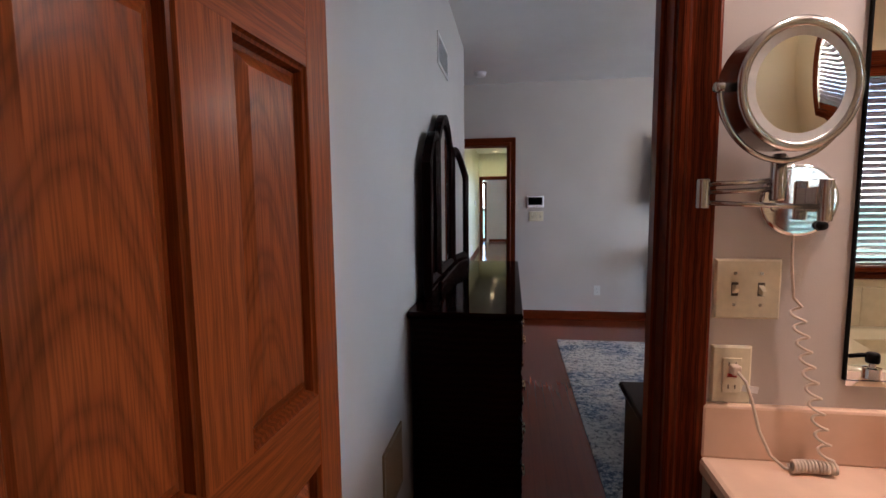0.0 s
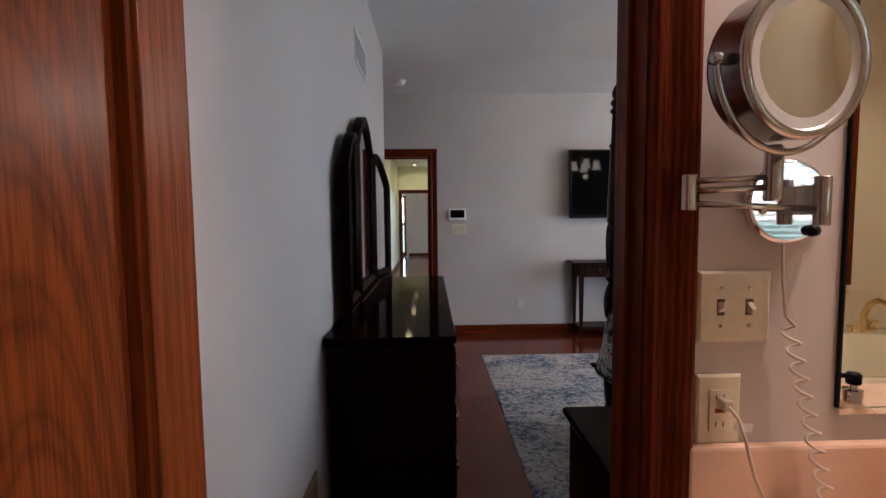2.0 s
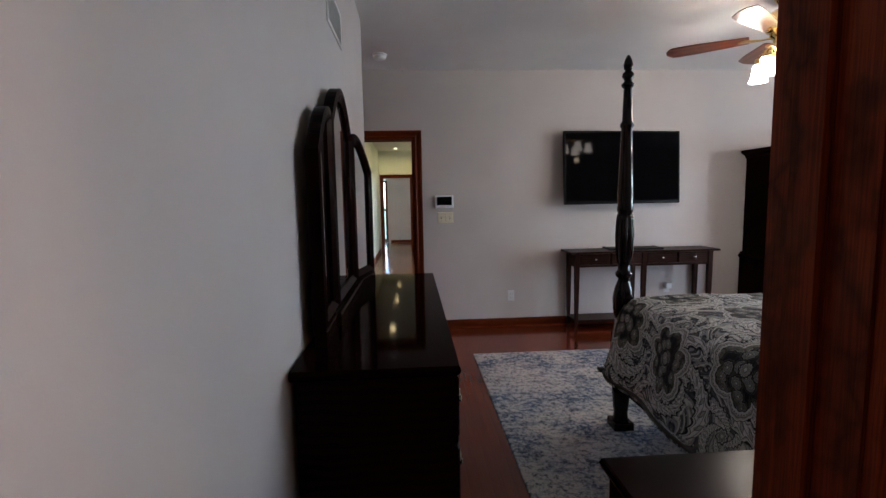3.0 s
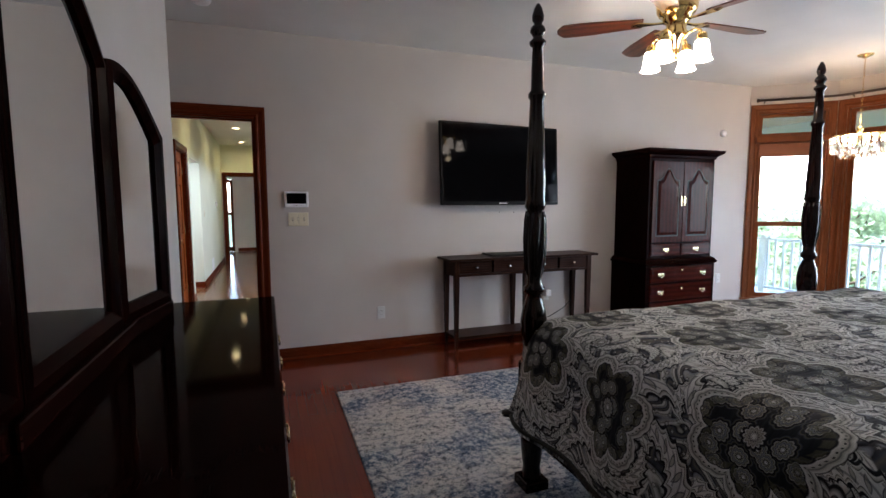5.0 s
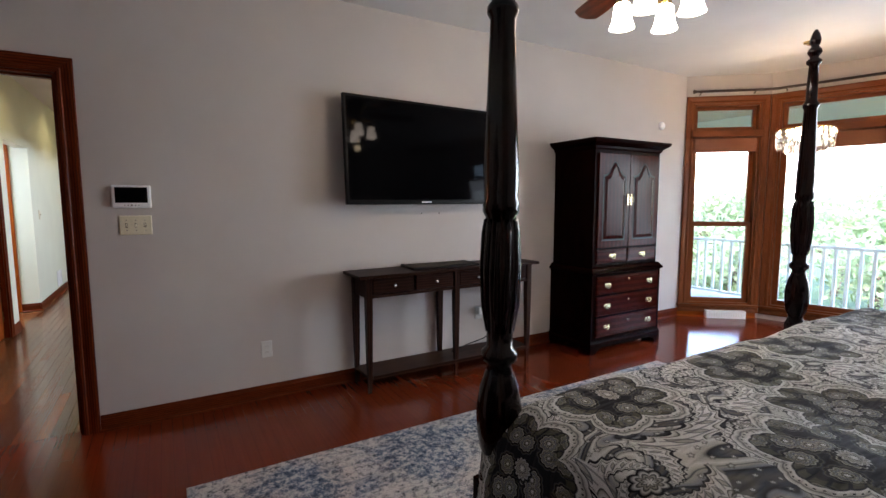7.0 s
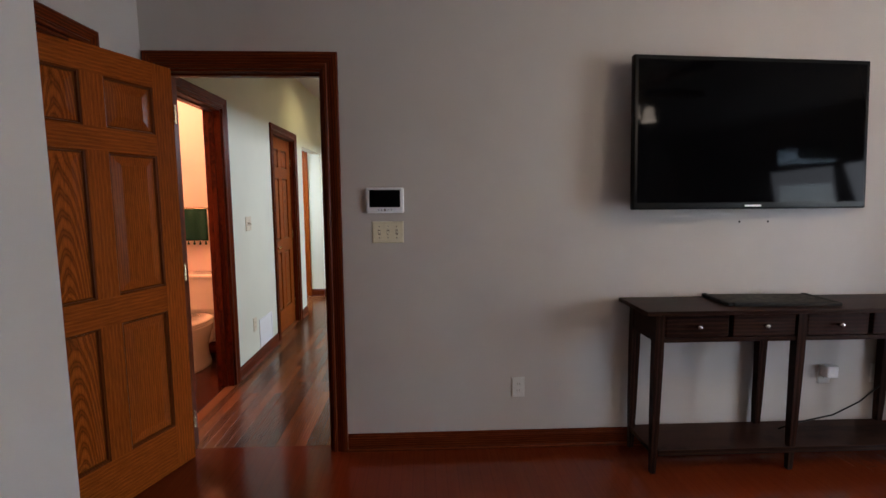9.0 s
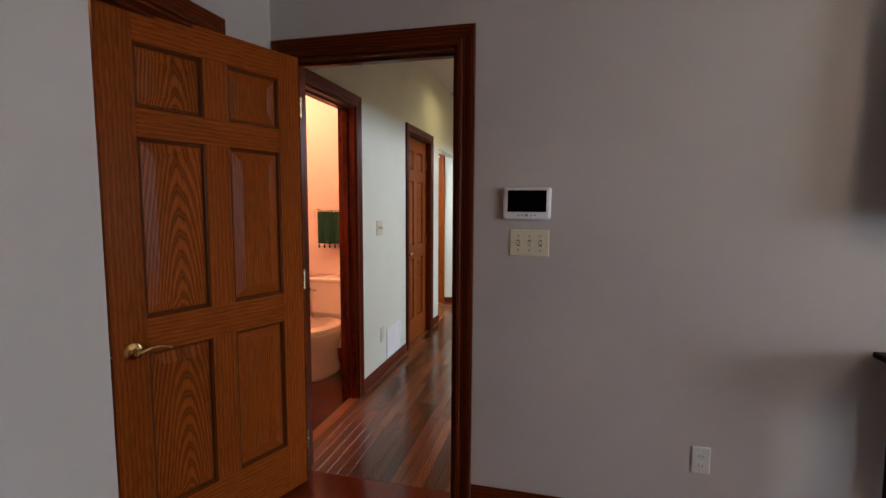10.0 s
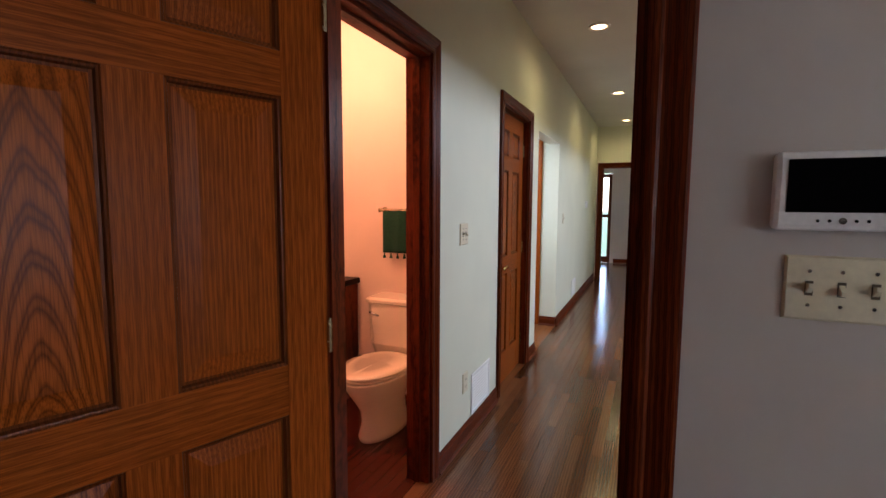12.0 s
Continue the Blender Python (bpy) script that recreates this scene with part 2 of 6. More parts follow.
TRIM = {a: wood("stained_trim_along_" + a.lower(), TRIM_D, TRIM_L, a, 0.32, 0.0, contrast=0.9, spec=0.22) for a in "XYZ"}
CHERRY = {a: wood("dark_cherry_along_" + a.lower(), (0.0035, 0.0009, 0.0006), (0.012, 0.0026, 0.0018), a, 0.22, 0.0, 0.03, 0.25, spec=0.12, relief=0.05) for a in "XYZ"}
CHERRY_SATIN = {a: wood("satin_cherry_along_" + a.lower(), (0.022, 0.0034, 0.0022), (0.040, 0.0056, 0.0034), a, 0.16, 0.0, 0.05, 0.1, spec=0.14, relief=0.012) for a in "XYZ"}
CHERRY_RED = {a: wood("dark_red_cherry_along_" + a.lower(), (0.003, 0.0007, 0.0005), (0.009, 0.0016, 0.0011), a, 0.24, 0.0, 0.05, 0.15, spec=0.08, relief=0.015) for a in "XYZ"}
CHERRY_POST = wood("polished_cherry_post", (0.003, 0.0008, 0.0006), (0.010, 0.0022, 0.0016), "Z", 0.12, 0.0, 0.03, 0.2, spec=0.3, relief=0.03)
CHERRY_TOP = wood("polished_cherry_top", (0.0030, 0.0009, 0.0006), (0.009, 0.0022, 0.0016), "X", 0.06, 0.0, 0.03, 0.2, spec=0.08, relief=0.02)
CONSOLE = {a: wood("worn_dark_wood_along_" + a.lower(), (0.012, 0.0052, 0.0036), (0.040, 0.0165, 0.0108), a, 0.36, 0.0, 0.02, 0.4, spec=0.14) for a in "XYZ"}
BRASS = worn_metal("polished_brass", (0.80, 0.58, 0.24), 0.14)
OLD_BRASS = worn_metal("antique_brass", (0.50, 0.40, 0.24), 0.25)
NICKEL = worn_metal("brushed_nickel", (0.47, 0.45, 0.43), 0.22)
CHROME = worn_metal("chrome", (0.85, 0.86, 0.88), 0.05)
IVORY = plain("ivory_plastic", (0.74, 0.68, 0.50), 0.35)
IVORY_DARK = plain("ivory_slot", (0.10, 0.08, 0.05), 0.5)
WHITE_PLASTIC = plain("white_plastic", (0.88, 0.88, 0.88), 0.35)
BLACK = plain("black_plastic", (0.005, 0.005, 0.005), 0.35)
BLACK.node_tree.nodes["Principled BSDF"].inputs["Specular IOR Level"].default_value = 0.1
SCREEN = material("dark_glass_screen", (0.002, 0.002, 0.0025), 0.05)
SCREEN.node_tree.nodes["Principled BSDF"].inputs["Specular IOR Level"].default_value = 0.09
SCREEN.node_tree.nodes["Principled BSDF"].inputs["IOR"].default_value = 1.3
PORCELAIN = plain("biscuit_porcelain", (0.80, 0.70, 0.56), 0.1, 0.6, 0.02, 6.0, 0.0)
MIRROR = material("silvered_mirror", (0.86, 0.88, 0.88), 0.01, 1.0)
GLASS = clear_glass("window_glass")
VENT_PAINT = plain("vent_enamel", (0.78, 0.76, 0.72), 0.4)
DARK_GAP = plain("dark_gap", (0.02, 0.02, 0.02), 0.8)
DARK_GROOVE = plain("near_black_groove_band", (0.004, 0.0015, 0.001), 0.7)

# ---------------------------------------------------------------- structure
CEILING = 2.74


def wall_along(name, axis, a0, a1, b0, b1, openings, mat, label, top=CEILING):
    """An upright wall that runs from a0 to a1 along an axis, b0 to b1 thick, with openings (from, to, bottom, top)."""
    bm = bmesh.new()

    def slab(p0, p1, z0, z1):
        if p1 - p0 > 1e-4 and z1 - z0 > 1e-4:
            box(bm, *((p0, b0, z0, p1, b1, z1) if axis == "X" else (b0, p0, z0, b1, p1, z1)))

    at = a0
    for o0, o1, z0, z1 in sorted(openings):
        slab(at, o0, 0, top)
        slab(o0, o1, 0, z0)
        slab(o0, o1, z1, top)
        at = o1
    slab(at, a1, 0, top)
    bmesh.ops.remove_doubles(bm, verts=bm.verts, dist=1e-5)
    return solid(name, bm, mat, label, "wall", "structure")


wall_along("wall_north", "X", 0.37, 6.90, 6.60, 6.72, [(0.46, 1.27, 0, 2.05)], WALL, "off-white painted bedroom wall with an oak doorway")
wall_along("wall_west", "Y", 1.45, 5.27, 0.76, 0.88, [], WALL, "off-white painted wall behind the dresser")
wall_along("wall_recess_south", "X", 0.25, 0.76, 5.15, 5.27, [], WALL, "short off-white return wall of the door recess")
wall_along("wall_recess_west", "Y", 5.27, 6.60, 0.25, 0.37, [(5.44, 6.20, 0, 2.04)], WALL, "off-white recess wall with a doorway to the dressing room")
wall_along("wall_south", "X", 0.884, 6.90, 1.90, 2.02, [(0.884, 1.62, 0, 2.04)], WALL, "painted wall between the bathroom and the bedroom")
wall_along("wall_east_south", "Y", 2.02, 3.10, 6.90, 7.02, [], WALL, "plain off-white bedroom wall")
wall_along("wall_hall_west", "Y", 6.72, 14.70, 0.23, 0.35, [(6.84, 7.58, 0, 2.03), (8.71, 9.47, 0, 2.03), (9.82, 10.85, 0, 2.0)], WALL_HALL, "white hall wall with doorways")
wall_along("wall_hall_east", "Y", 6.72, 14.70, 1.50, 1.62, [(7.4, 13.0, 0, 2.12)], WALL_HALL, "white hall wall with a wide opening")
wall_along("wall_hall_north", "X", 0.23, 1.62, 14.70, 14.82, [(0.44, 1.22, 0, 2.03)], WALL_HALL, "cream wall at the end of the hall with a doorway")
wall_along("wall_powder_south", "X", -1.20, 0.25, 6.47, 6.60, [], WALL_WARM, "warm cream wall beside the dressing room")
wall_along("wall_powder_north", "X", -1.20, 0.23, 8.38, 8.50, [], WALL_WARM, "warm cream wall behind the toilet")
wall_along("wall_powder_west", "Y", 6.60, 8.50, -1.32, -1.20, [], WALL_WARM, "warm cream powder room wall")
wall_along("wall_dressing_south", "X", -4.4, 0.25, 5.10, 5.22, [], WALL_WARM, "warm cream dressing room wall")
wall_along("wall_dressing_west", "Y", 5.22, 8.9, -4.4, -4.28, [], WALL_WARM, "warm cream wall with a panelled door")
wall_along("wall_dressing_north", "X", -4.28, -1.32, 8.78, 8.9, [], WALL_WARM, "plain warm cream wall")
wall_along("wall_dressing_east", "Y", 8.50, 8.9, -1.32, -1.20, [], WALL_WARM, "plain warm cream wall")
wall_along("wall_passage_south", "X", -2.2, 0.23, 9.60, 9.72, [], WALL_HALL, "white wall of the side passage")
wall_along("wall_passage_north", "X", -2.2, 0.23, 10.85, 10.97, [(-0.60, 0.105, 0, 2.03)], WALL_HALL, "white wall of the side passage with a cased doorway")
wall_along("wall_passage_west", "Y", 9.72, 10.85, -2.2, -2.08, [], WALL_HALL, "white wall closing the side passage")
wall_along("wall_living_south", "X", 1.62, 5.2, 6.84, 6.96, [], WALL_HALL, "plain wall of the room beside the hall")
wall_along("wall_living_north", "X", 1.62, 5.2, 13.4, 13.52, [], WALL_HALL, "plain wall of the room beside the hall")
wall_along("wall_living_east", "Y", 6.96, 13.4, 5.2, 5.32, [], WALL_HALL, "plain wall of the room beside the hall")
wall_along("wall_far_room_west", "Y", 14.82, 17.2, -0.6, -0.48, [], WALL, "grey wall of the far room")
wall_along("wall_far_room_north", "X", -0.48, 2.6, 17.2, 17.32, [(-0.4, 0.44, 0, 2.06)], WALL, "grey wall of the far room with a glass door")
wall_along("wall_far_room_east", "Y", 14.82, 17.2, 2.6, 2.72, [], WALL, "grey wall of the far room")
wall_along("wall_bath_west", "Y", -0.42, 1.06, 0.88, 1.00, [], WALL_BATH, "pale bathroom wall beside the open door")
wall_along("wall_bath_niche", "Y", 0.74, 1.90, 0.40, 0.52, [], WALL_BATH, "pale wall behind the open bathroom door")
wall_along("wall_bath_niche_south", "X", 0.52, 0.88, 0.74, 0.86, [], WALL_BATH, "pale wall behind the open bathroom door")
wall_along("wall_bath_south", "X", 0.64, 4.5, -0.42, -0.30, [(2.95, 3.85, 0.98, 2.16)], WALL_TUB, "cream bathroom wall with a window over the tub")
wall_along("wall_bath_east", "Y", -0.30, 1.90, 4.38, 4.5, [], WALL_TUB, "cream bathroom wall beside the tub")
solid("wall_bath_stub", one_box(0.40, 1.90, 0, 0.758, 2.02, CEILING), WALL_BATH, "pale painted wall stub by the bathroom door", "wall", "structure")

# bay of windows: the line of its inner face
BAY = [Vector((6.90, 6.60, 0)), Vector((7.58, 6.04, 0)), Vector((7.90, 4.70, 0)), Vector((7.66, 3.62, 0)), Vector((6.90, 3.10, 0))]


def bay_wall(name, i, o0, o1, z0, z1, label):
    a, b = BAY[i], BAY[i + 1]
    d = b - a
    length = d.length
    bm = bmesh.new()
    if o1 > o0:
        box(bm, 0, 0, 0, o0, 0.12, CEILING)
        box(bm, o1, 0, 0, length, 0.12, CEILING)
        box(bm, o0, 0, 0, o1, 0.12, z0)
        box(bm, o0, 0, z1, o1, 0.12, CEILING)
    else:
        box(bm, 0, 0, 0, length, 0.12, CEILING)
    m = Matrix.Translation(a) @ Matrix.Rotation(math.atan2(d.y, d.x), 4, "Z")
    return solid(name, bm, WALL, label, "wall", "structure", at=m), m, length


WIN_Z0, WIN_Z1 = 0.14, 2.43
_, BAY_M1, LEN1 = bay_wall("wall_bay_1", 0, 0.09, 0.79, WIN_Z0, WIN_Z1, "off-white bay wall round a narrow window")
_, BAY_M2, LEN2 = bay_wall("wall_bay_2", 1, 0.09, 1.28, WIN_Z0, WIN_Z1, "off-white bay wall round a wide window")
_, BAY_M3, LEN3 = bay_wall("wall_bay_3", 2, 0.09, 1.02, WIN_Z0, WIN_Z1, "off-white bay wall round a window")
_, BAY_M4, LEN4 = bay_wall("wall_bay_4", 3, 0.10, 0.83, WIN_Z0, WIN_Z1, "off-white bay wall round a narrow window")

solid("ceiling", one_box(-4.5, -0.5, CEILING, 8.3, 17.4, CEILING + 0.12), CEIL, "white textured painted ceiling", "ceiling", "structure")


def strip_floor(name, base_d, base_l, rough):
    """Narrow oak strips along y, with staggered butt joints."""
    m = material(name, base_l, rough, coat=0.0)
    b = m.node_tree.nodes["Principled BSDF"]
    b.inputs["Specular IOR Level"].default_value = 0.36
    at = coords(m, world_space=True)
    rot = put(m, "ShaderNodeMapping")
    rot.inputs["Rotation"].default_value = (0, 0, radians(90))
    join(m, at, rot.inputs[0])
    brick = put(m, "ShaderNodeTexBrick", Scale=1.0, Mortar_Size=0.0012, Brick_Width=0.9, Row_Height=0.057, Bias=0.0)
    brick.offset = 0.37
    brick.inputs["Color1"].default_value = (0, 0, 0, 1)
    brick.inputs["Color2"].default_value = (1, 1, 1, 1)
    brick.inputs["Mortar"].default_value = (0.5, 0.5, 0.5, 1)
    join(m, rot.outputs[0], brick.inputs["Vector"])
    grain = put(m, "ShaderNodeTexNoise", Scale=60.0, Detail=4.0)
    join(m, coords(m, (1, 0.04, 1), True), grain.inputs["Vector"])
    wide = put(m, "ShaderNodeTexNoise", Scale=1.3, Detail=3.0)
    join(m, at, wide.inputs["Vector"])
    mid = tuple((p + q) / 2 for p, q in zip(base_d, base_l))
    tone = ramp(m, brick.outputs["Color"], [(0.0, tuple(0.35 * p + 0.65 * q for p, q in zip(mid, base_l))), (1.0, base_l)])
    fine = ramp(m, grain.outputs[0], [(0.3, (0.9, 0.89, 0.88)), (0.7, (1.05, 1.05, 1.05))])
    c1 = blend(m, 1.0, tone.outputs[0], fine.outputs[0], "MULTIPLY")
    c2 = blend(m, brick.outputs["Fac"], c1, tuple(0.4 * p + 0.5 * q for p, q in zip(base_d, base_l)))
    join(m, c2, b.inputs["Base Color"])
    rr = ramp(m, wide.outputs[0], [(0.3, (rough * 0.9,) * 3), (0.7, (rough * 1.2,) * 3)])
    join(m, rr.outputs[0], b.inputs["Roughness"])
    bm_ = put(m, "ShaderNodeBump", Strength=0.03, Distance=0.001)
    bm_.invert = True
    join(m, brick.outputs["Fac"], bm_.inputs["Height"])
    if rough > 0.15:
        join(m, bm_.outputs[0], b.inputs["Normal"])
    return m


FLOOR_RED = strip_floor("cherry_strip_floor", (0.085, 0.012, 0.004), (0.140, 0.023, 0.007), 0.13)
FLOOR_DARK = strip_floor("dark_cherry_strip_floor", (0.040, 0.008, 0.004), (0.075, 0.014, 0.006), 0.2)
FLOOR_OAK = strip_floor("oak_strip_floor", (0.10, 0.031, 0.010), (0.235, 0.086, 0.029), 0.17)
bm = bmesh.new()
for x0, y0, x1, y1 in ((0.76, -0.42, 4.50, 1.96), (0.76, 1.96, 7.02, 5.15), (7.02, 2.98, 8.05, 6.66), (-4.5, 5.15, 7.02, 6.66)):
    box(bm, x0, y0, -0.12, x1, y1, 0)
solid("floor", bm, FLOOR_RED, "glossy reddish cherry-stained strip wood floor", "floor", "structure")
solid("floor_powder_room", one_box(-1.6, 6.73, -0.03, 0.285, 8.375, 0.0), FLOOR_DARK, "dark red-brown strip wood floor", "floor", "structure")
solid("floor_hall", one_box(-4.5, 6.66, -0.12, 5.4, 17.4, -0.004), FLOOR_OAK, "glossy golden-brown oak strip floor", "floor", "structure")

CASING = [(0.0, 0.0), (0.0, 0.011), (0.008, 0.015), (0.018, 0.015), (0.024, 0.010), (0.034, 0.012), (0.052, 0.019), (0.066, 0.021), (0.072, 0.018), (0.072, 0.0)]


def casing(name, m, o0, o1, top, mats, label, scale=1.0, parent=None, bottom=None):
    """Moulded casing round an opening that lies in local x and z; it stands proud towards -y. With a bottom it goes all round."""
    runs = []
    w = 0.072 * scale

    def side(points, mat, nm):
        bm = bmesh.new()
        loft(bm, points)
        return nm, bm, mat

    z0 = 0.0 if bottom is None else bottom
    pro = [(u * scale, d) for u, d in CASING]
    zlow = (lambda u: z0) if bottom is None else (lambda u: z0 - u)
    runs.append(side([[(o0 - u, -d, zlow(u)) for u, d in pro], [(o0 - u, -d, top + u) for u, d in pro]], mats["Z"], "casing_side"))
    runs.append(side([[(o1 + u, -d, zlow(u)) for u, d in pro], [(o1 + u, -d, top + u) for u, d in pro]], mats["Z"], "casing_side"))
    runs.append(side([[(o0 - u, -d, top + u) for u, d in pro], [(o1 + u, -d, top + u) for u, d in pro]], mats["X"], "casing_head"))
    if bottom is not None:
        runs.append(side([[(o0 - u, -d, z0 - u) for u, d in pro], [(o1 + u, -d, z0 - u) for u, d in pro]], mats["X"], "casing_foot"))
    if parent is None:
        parent = thing(name, label, "door casing", m, kind="structure")
        m = None
    for nm, bm, mat in runs:
        part(nm, bm, mat, parent, at=m)
    return parent


def jamb(name, m, o0, o1, top, depth, mats, label):
    """The lining of a doorway, with stops."""
    t = thing(name, label, "door jamb", m, kind="structure")
    e = 0.018
    part("jamb_side", one_box(o0, 0.0005, 0, o0 + e, depth - 0.0005, top), mats["Z"], t)
    part("jamb_side", one_box(o1 - e, 0.0005, 0, o1, depth - 0.0005, top), mats["Z"], t)
    part("jamb_head", one_box(o0 + e, 0.0005, top - e, o1 - e, depth - 0.0005, top), mats["X"], t)
    part("door_stop", one_box(o0 + e, 0.045, 0, o0 + e + 0.011, 0.08, top - e), mats["Z"], t)
    part("door_stop", one_box(o1 - e - 0.011, 0.045, 0, o1 - e, 0.08, top - e), mats["Z"], t)
    part("door_stop", one_box(o0 + e + 0.011, 0.045, top - e - 0.011, o1 - e - 0.011, 0.08, top - e), mats["X"], t)
    return t


# frames of the doorways; local x runs along the wall, local -y faces the viewer's side
NORTH = pose(0, 6.60, 0)
casing("trim_bedroom_door", NORTH, 0.465, 1.265, 2.045, TRIM, "dark-stained moulded oak casing round the bedroom door", 1.14)
casing("trim_bedroom_door_hall_side", pose(0, 6.72, 0, 0, 0, 180), -1.265, -0.465, 2.045, TRIM, "dark-stained moulded oak casing on the hall side")
jamb("trim_bedroom_jamb", NORTH, 0.46, 1.27, 2.05, 0.12, TRIM, "dark-stained oak door lining")
BATH = pose(0, 1.90, 0)
casing("trim_bath_door", BATH, 0.84, 1.606, 2.035, TRIM, "dark-stained moulded oak casing round the bathroom door", 1.02)
jamb("trim_bath_jamb", BATH, 0.80, 1.62, 2.04, 0.12, TRIM, "dark-stained oak door lining")
solid("trim_bath_door_bedroom_side", one_box(1.625, 2.0205, 0, 1.70, 2.04, 2.11, bevel=0.004), TRIM["Z"], "dark-stained flat oak casing on the bedroom side", "door casing", "structure")
HALLW = pose(0.35, 0, 0, 0, 0, 90)
casing("trim_powder_door", HALLW, 6.845, 7.575, 2.025, TRIM, "stained oak casing round the powder room door")
jamb("trim_powder_jamb", HALLW, 6.84, 7.58, 2.03, 0.12, TRIM, "dark-stained oak door lining")
casing("trim_hall_door", HALLW, 8.715, 9.465, 2.025, TRIM, "stained oak casing round the hall closet door")
jamb("trim_hall_jamb", HALLW, 8.71, 9.47, 2.03, 0.12, TRIM, "dark-stained oak door lining")
casing("trim_hall_end", pose(0, 14.70, 0), 0.445, 1.215, 2.025, TRIM, "dark-stained oak casing at the end of the hall")
jamb("trim_hall_end_jamb", pose(0, 14.70, 0), 0.44, 1.22, 2.03, 0.12, TRIM, "dark-stained oak door lining")
casing("trim_passage_door", pose(0, 10.85, 0), -0.595, 0.100, 2.025, OAK, "oak casing of a doorway in the side passage")
casing("trim_dressing_door", pose(0.37, 0, 0, 0, 0, 90), 5.445, 6.195, 2.035, TRIM, "dark-stained oak casing of the dressing room doorway")
jamb("trim_dressing_jamb", pose(0.37, 0, 0, 0, 0, 90), 5.44, 6.20, 2.04, 0.12, TRIM, "dark-stained oak door lining")

BASE = [(0.0, 0.0), (0.0, 0.095), (-0.004, 0.098), (-0.007, 0.092), (-0.009, 0.078), (-0.013, 0.072), (-0.013, 0.0)]


def baseboard(name, m, length, mat, label):
    bm = bmesh.new()
    loft(bm, [[(0, y, z) for y, z in BASE], [(length, y, z) for y, z in BASE]])
    shoe = [(-0.0125, 0.0), (-0.0125, 0.017), (-0.018, 0.015), (-0.026, 0.006), (-0.027, 0.0)]
    loft(bm, [[(0, y, z) for y, z in shoe], [(length, y, z) for y, z in shoe]])
    return solid(name, bm, mat, label, "baseboard", "structure", at=m)


STAIN = "dark-stained moulded oak baseboard with a shoe moulding"
baseboard("baseboard_north", pose(1.348, 6.60, 0), 5.54, TRIM["X"], STAIN)
baseboard("baseboard_west", pose(0.88, 1.46, 0, 0, 0, 90), 3.81, TRIM["X"], STAIN)
for i, (a0, a1) in enumerate([(7.65, 8.64), (9.54, 9.81), (10.85, 14.69)]):
    baseboard("baseboard_hall_%d" % (i + 1), pose(0.35, a0, 0, 0, 0, 90), a1 - a0, TRIM["X"], STAIN)
baseboard("baseboard_passage", pose(0.173, 10.85, 0), 0.177, TRIM["X"], STAIN)
baseboard("baseboard_dressing", pose(-1.20, 6.47, 0), 1.44, TRIM["X"], STAIN)
baseboard("baseboard_powder", pose(-1.20, 8.38, 0), 1.42, TRIM["X"], STAIN)
baseboard("baseboard_far_room", pose(0.52, 17.2, 0), 2.05, TRIM["X"], STAIN)

# ---------------------------------------------------------------- doors
def raised_panel(w, h, t, edge=0.045):
    """A raised and fielded panel inside its moulding, both faces."""
    bm = bmesh.new()
    for s in (-1, 1):
        rings = [[(a, s * (t - d), a), (w - a, s * (t - d), a), (w - a, s * (t - d), h - a), (a, s * (t - d), h - a)] for a, d in ((0.016, 0.0135), (edge, 0.004), (edge + 0.001, 0.004))]
        loft(bm, rings, caps=False)
        bm.faces.new([bm.verts.new(p) for p in rings[-1]])
    bmesh.ops.remove_doubles(bm, verts=bm.verts, dist=1e-5)
    return bm


def panel_moulding(w, h, t):
    """The narrow moulding round a panel, both faces."""
    bm = bmesh.new()
    for s in (-1, 1):
        loft(bm, [[(a, s * (t - d), a), (w - a, s * (t - d), a), (w - a, s * (t - d), h - a), (a, s * (t - d), h - a)] for a, d in ((0.0, 0.0), (0.003, 0.003), (0.007, 0.004), (0.010, 0.0135), (0.017, 0.0137))], caps=False)
    return bm


def lever_handle(door, x, z, y, side, toward, metal):
    """Round rose and a curved lever, which points towards +x or -x."""
    h = part("door_handle", turned([(0.0, 0.0), (0.032, 0.0), (0.033, 0.004), (0.028, 0.010), (0.016, 0.014), (0.011, 0.016), (0.011, 0.040), (0.014, 0.044), (0.014, 0.056), (0.0, 0.058)], 20),
             metal, door, "polished brass lever handle", pose(x, y, z, -90 * side, 0, 0), True)
    bm = bmesh.new()
    pts = [(0.004 * math.sin(u * 3) + toward * 0.115 * u, -0.012 * math.sin(u * math.pi * 1.2), 0.050 + 0.006 * math.sin(u * 5)) for u in [k / 12 for k in range(13)]]
    tube(bm, pts, lambda u: 0.0085 - 0.004 * u, 8)
    part("lever", bm, metal, h, "", None, True)
    return h


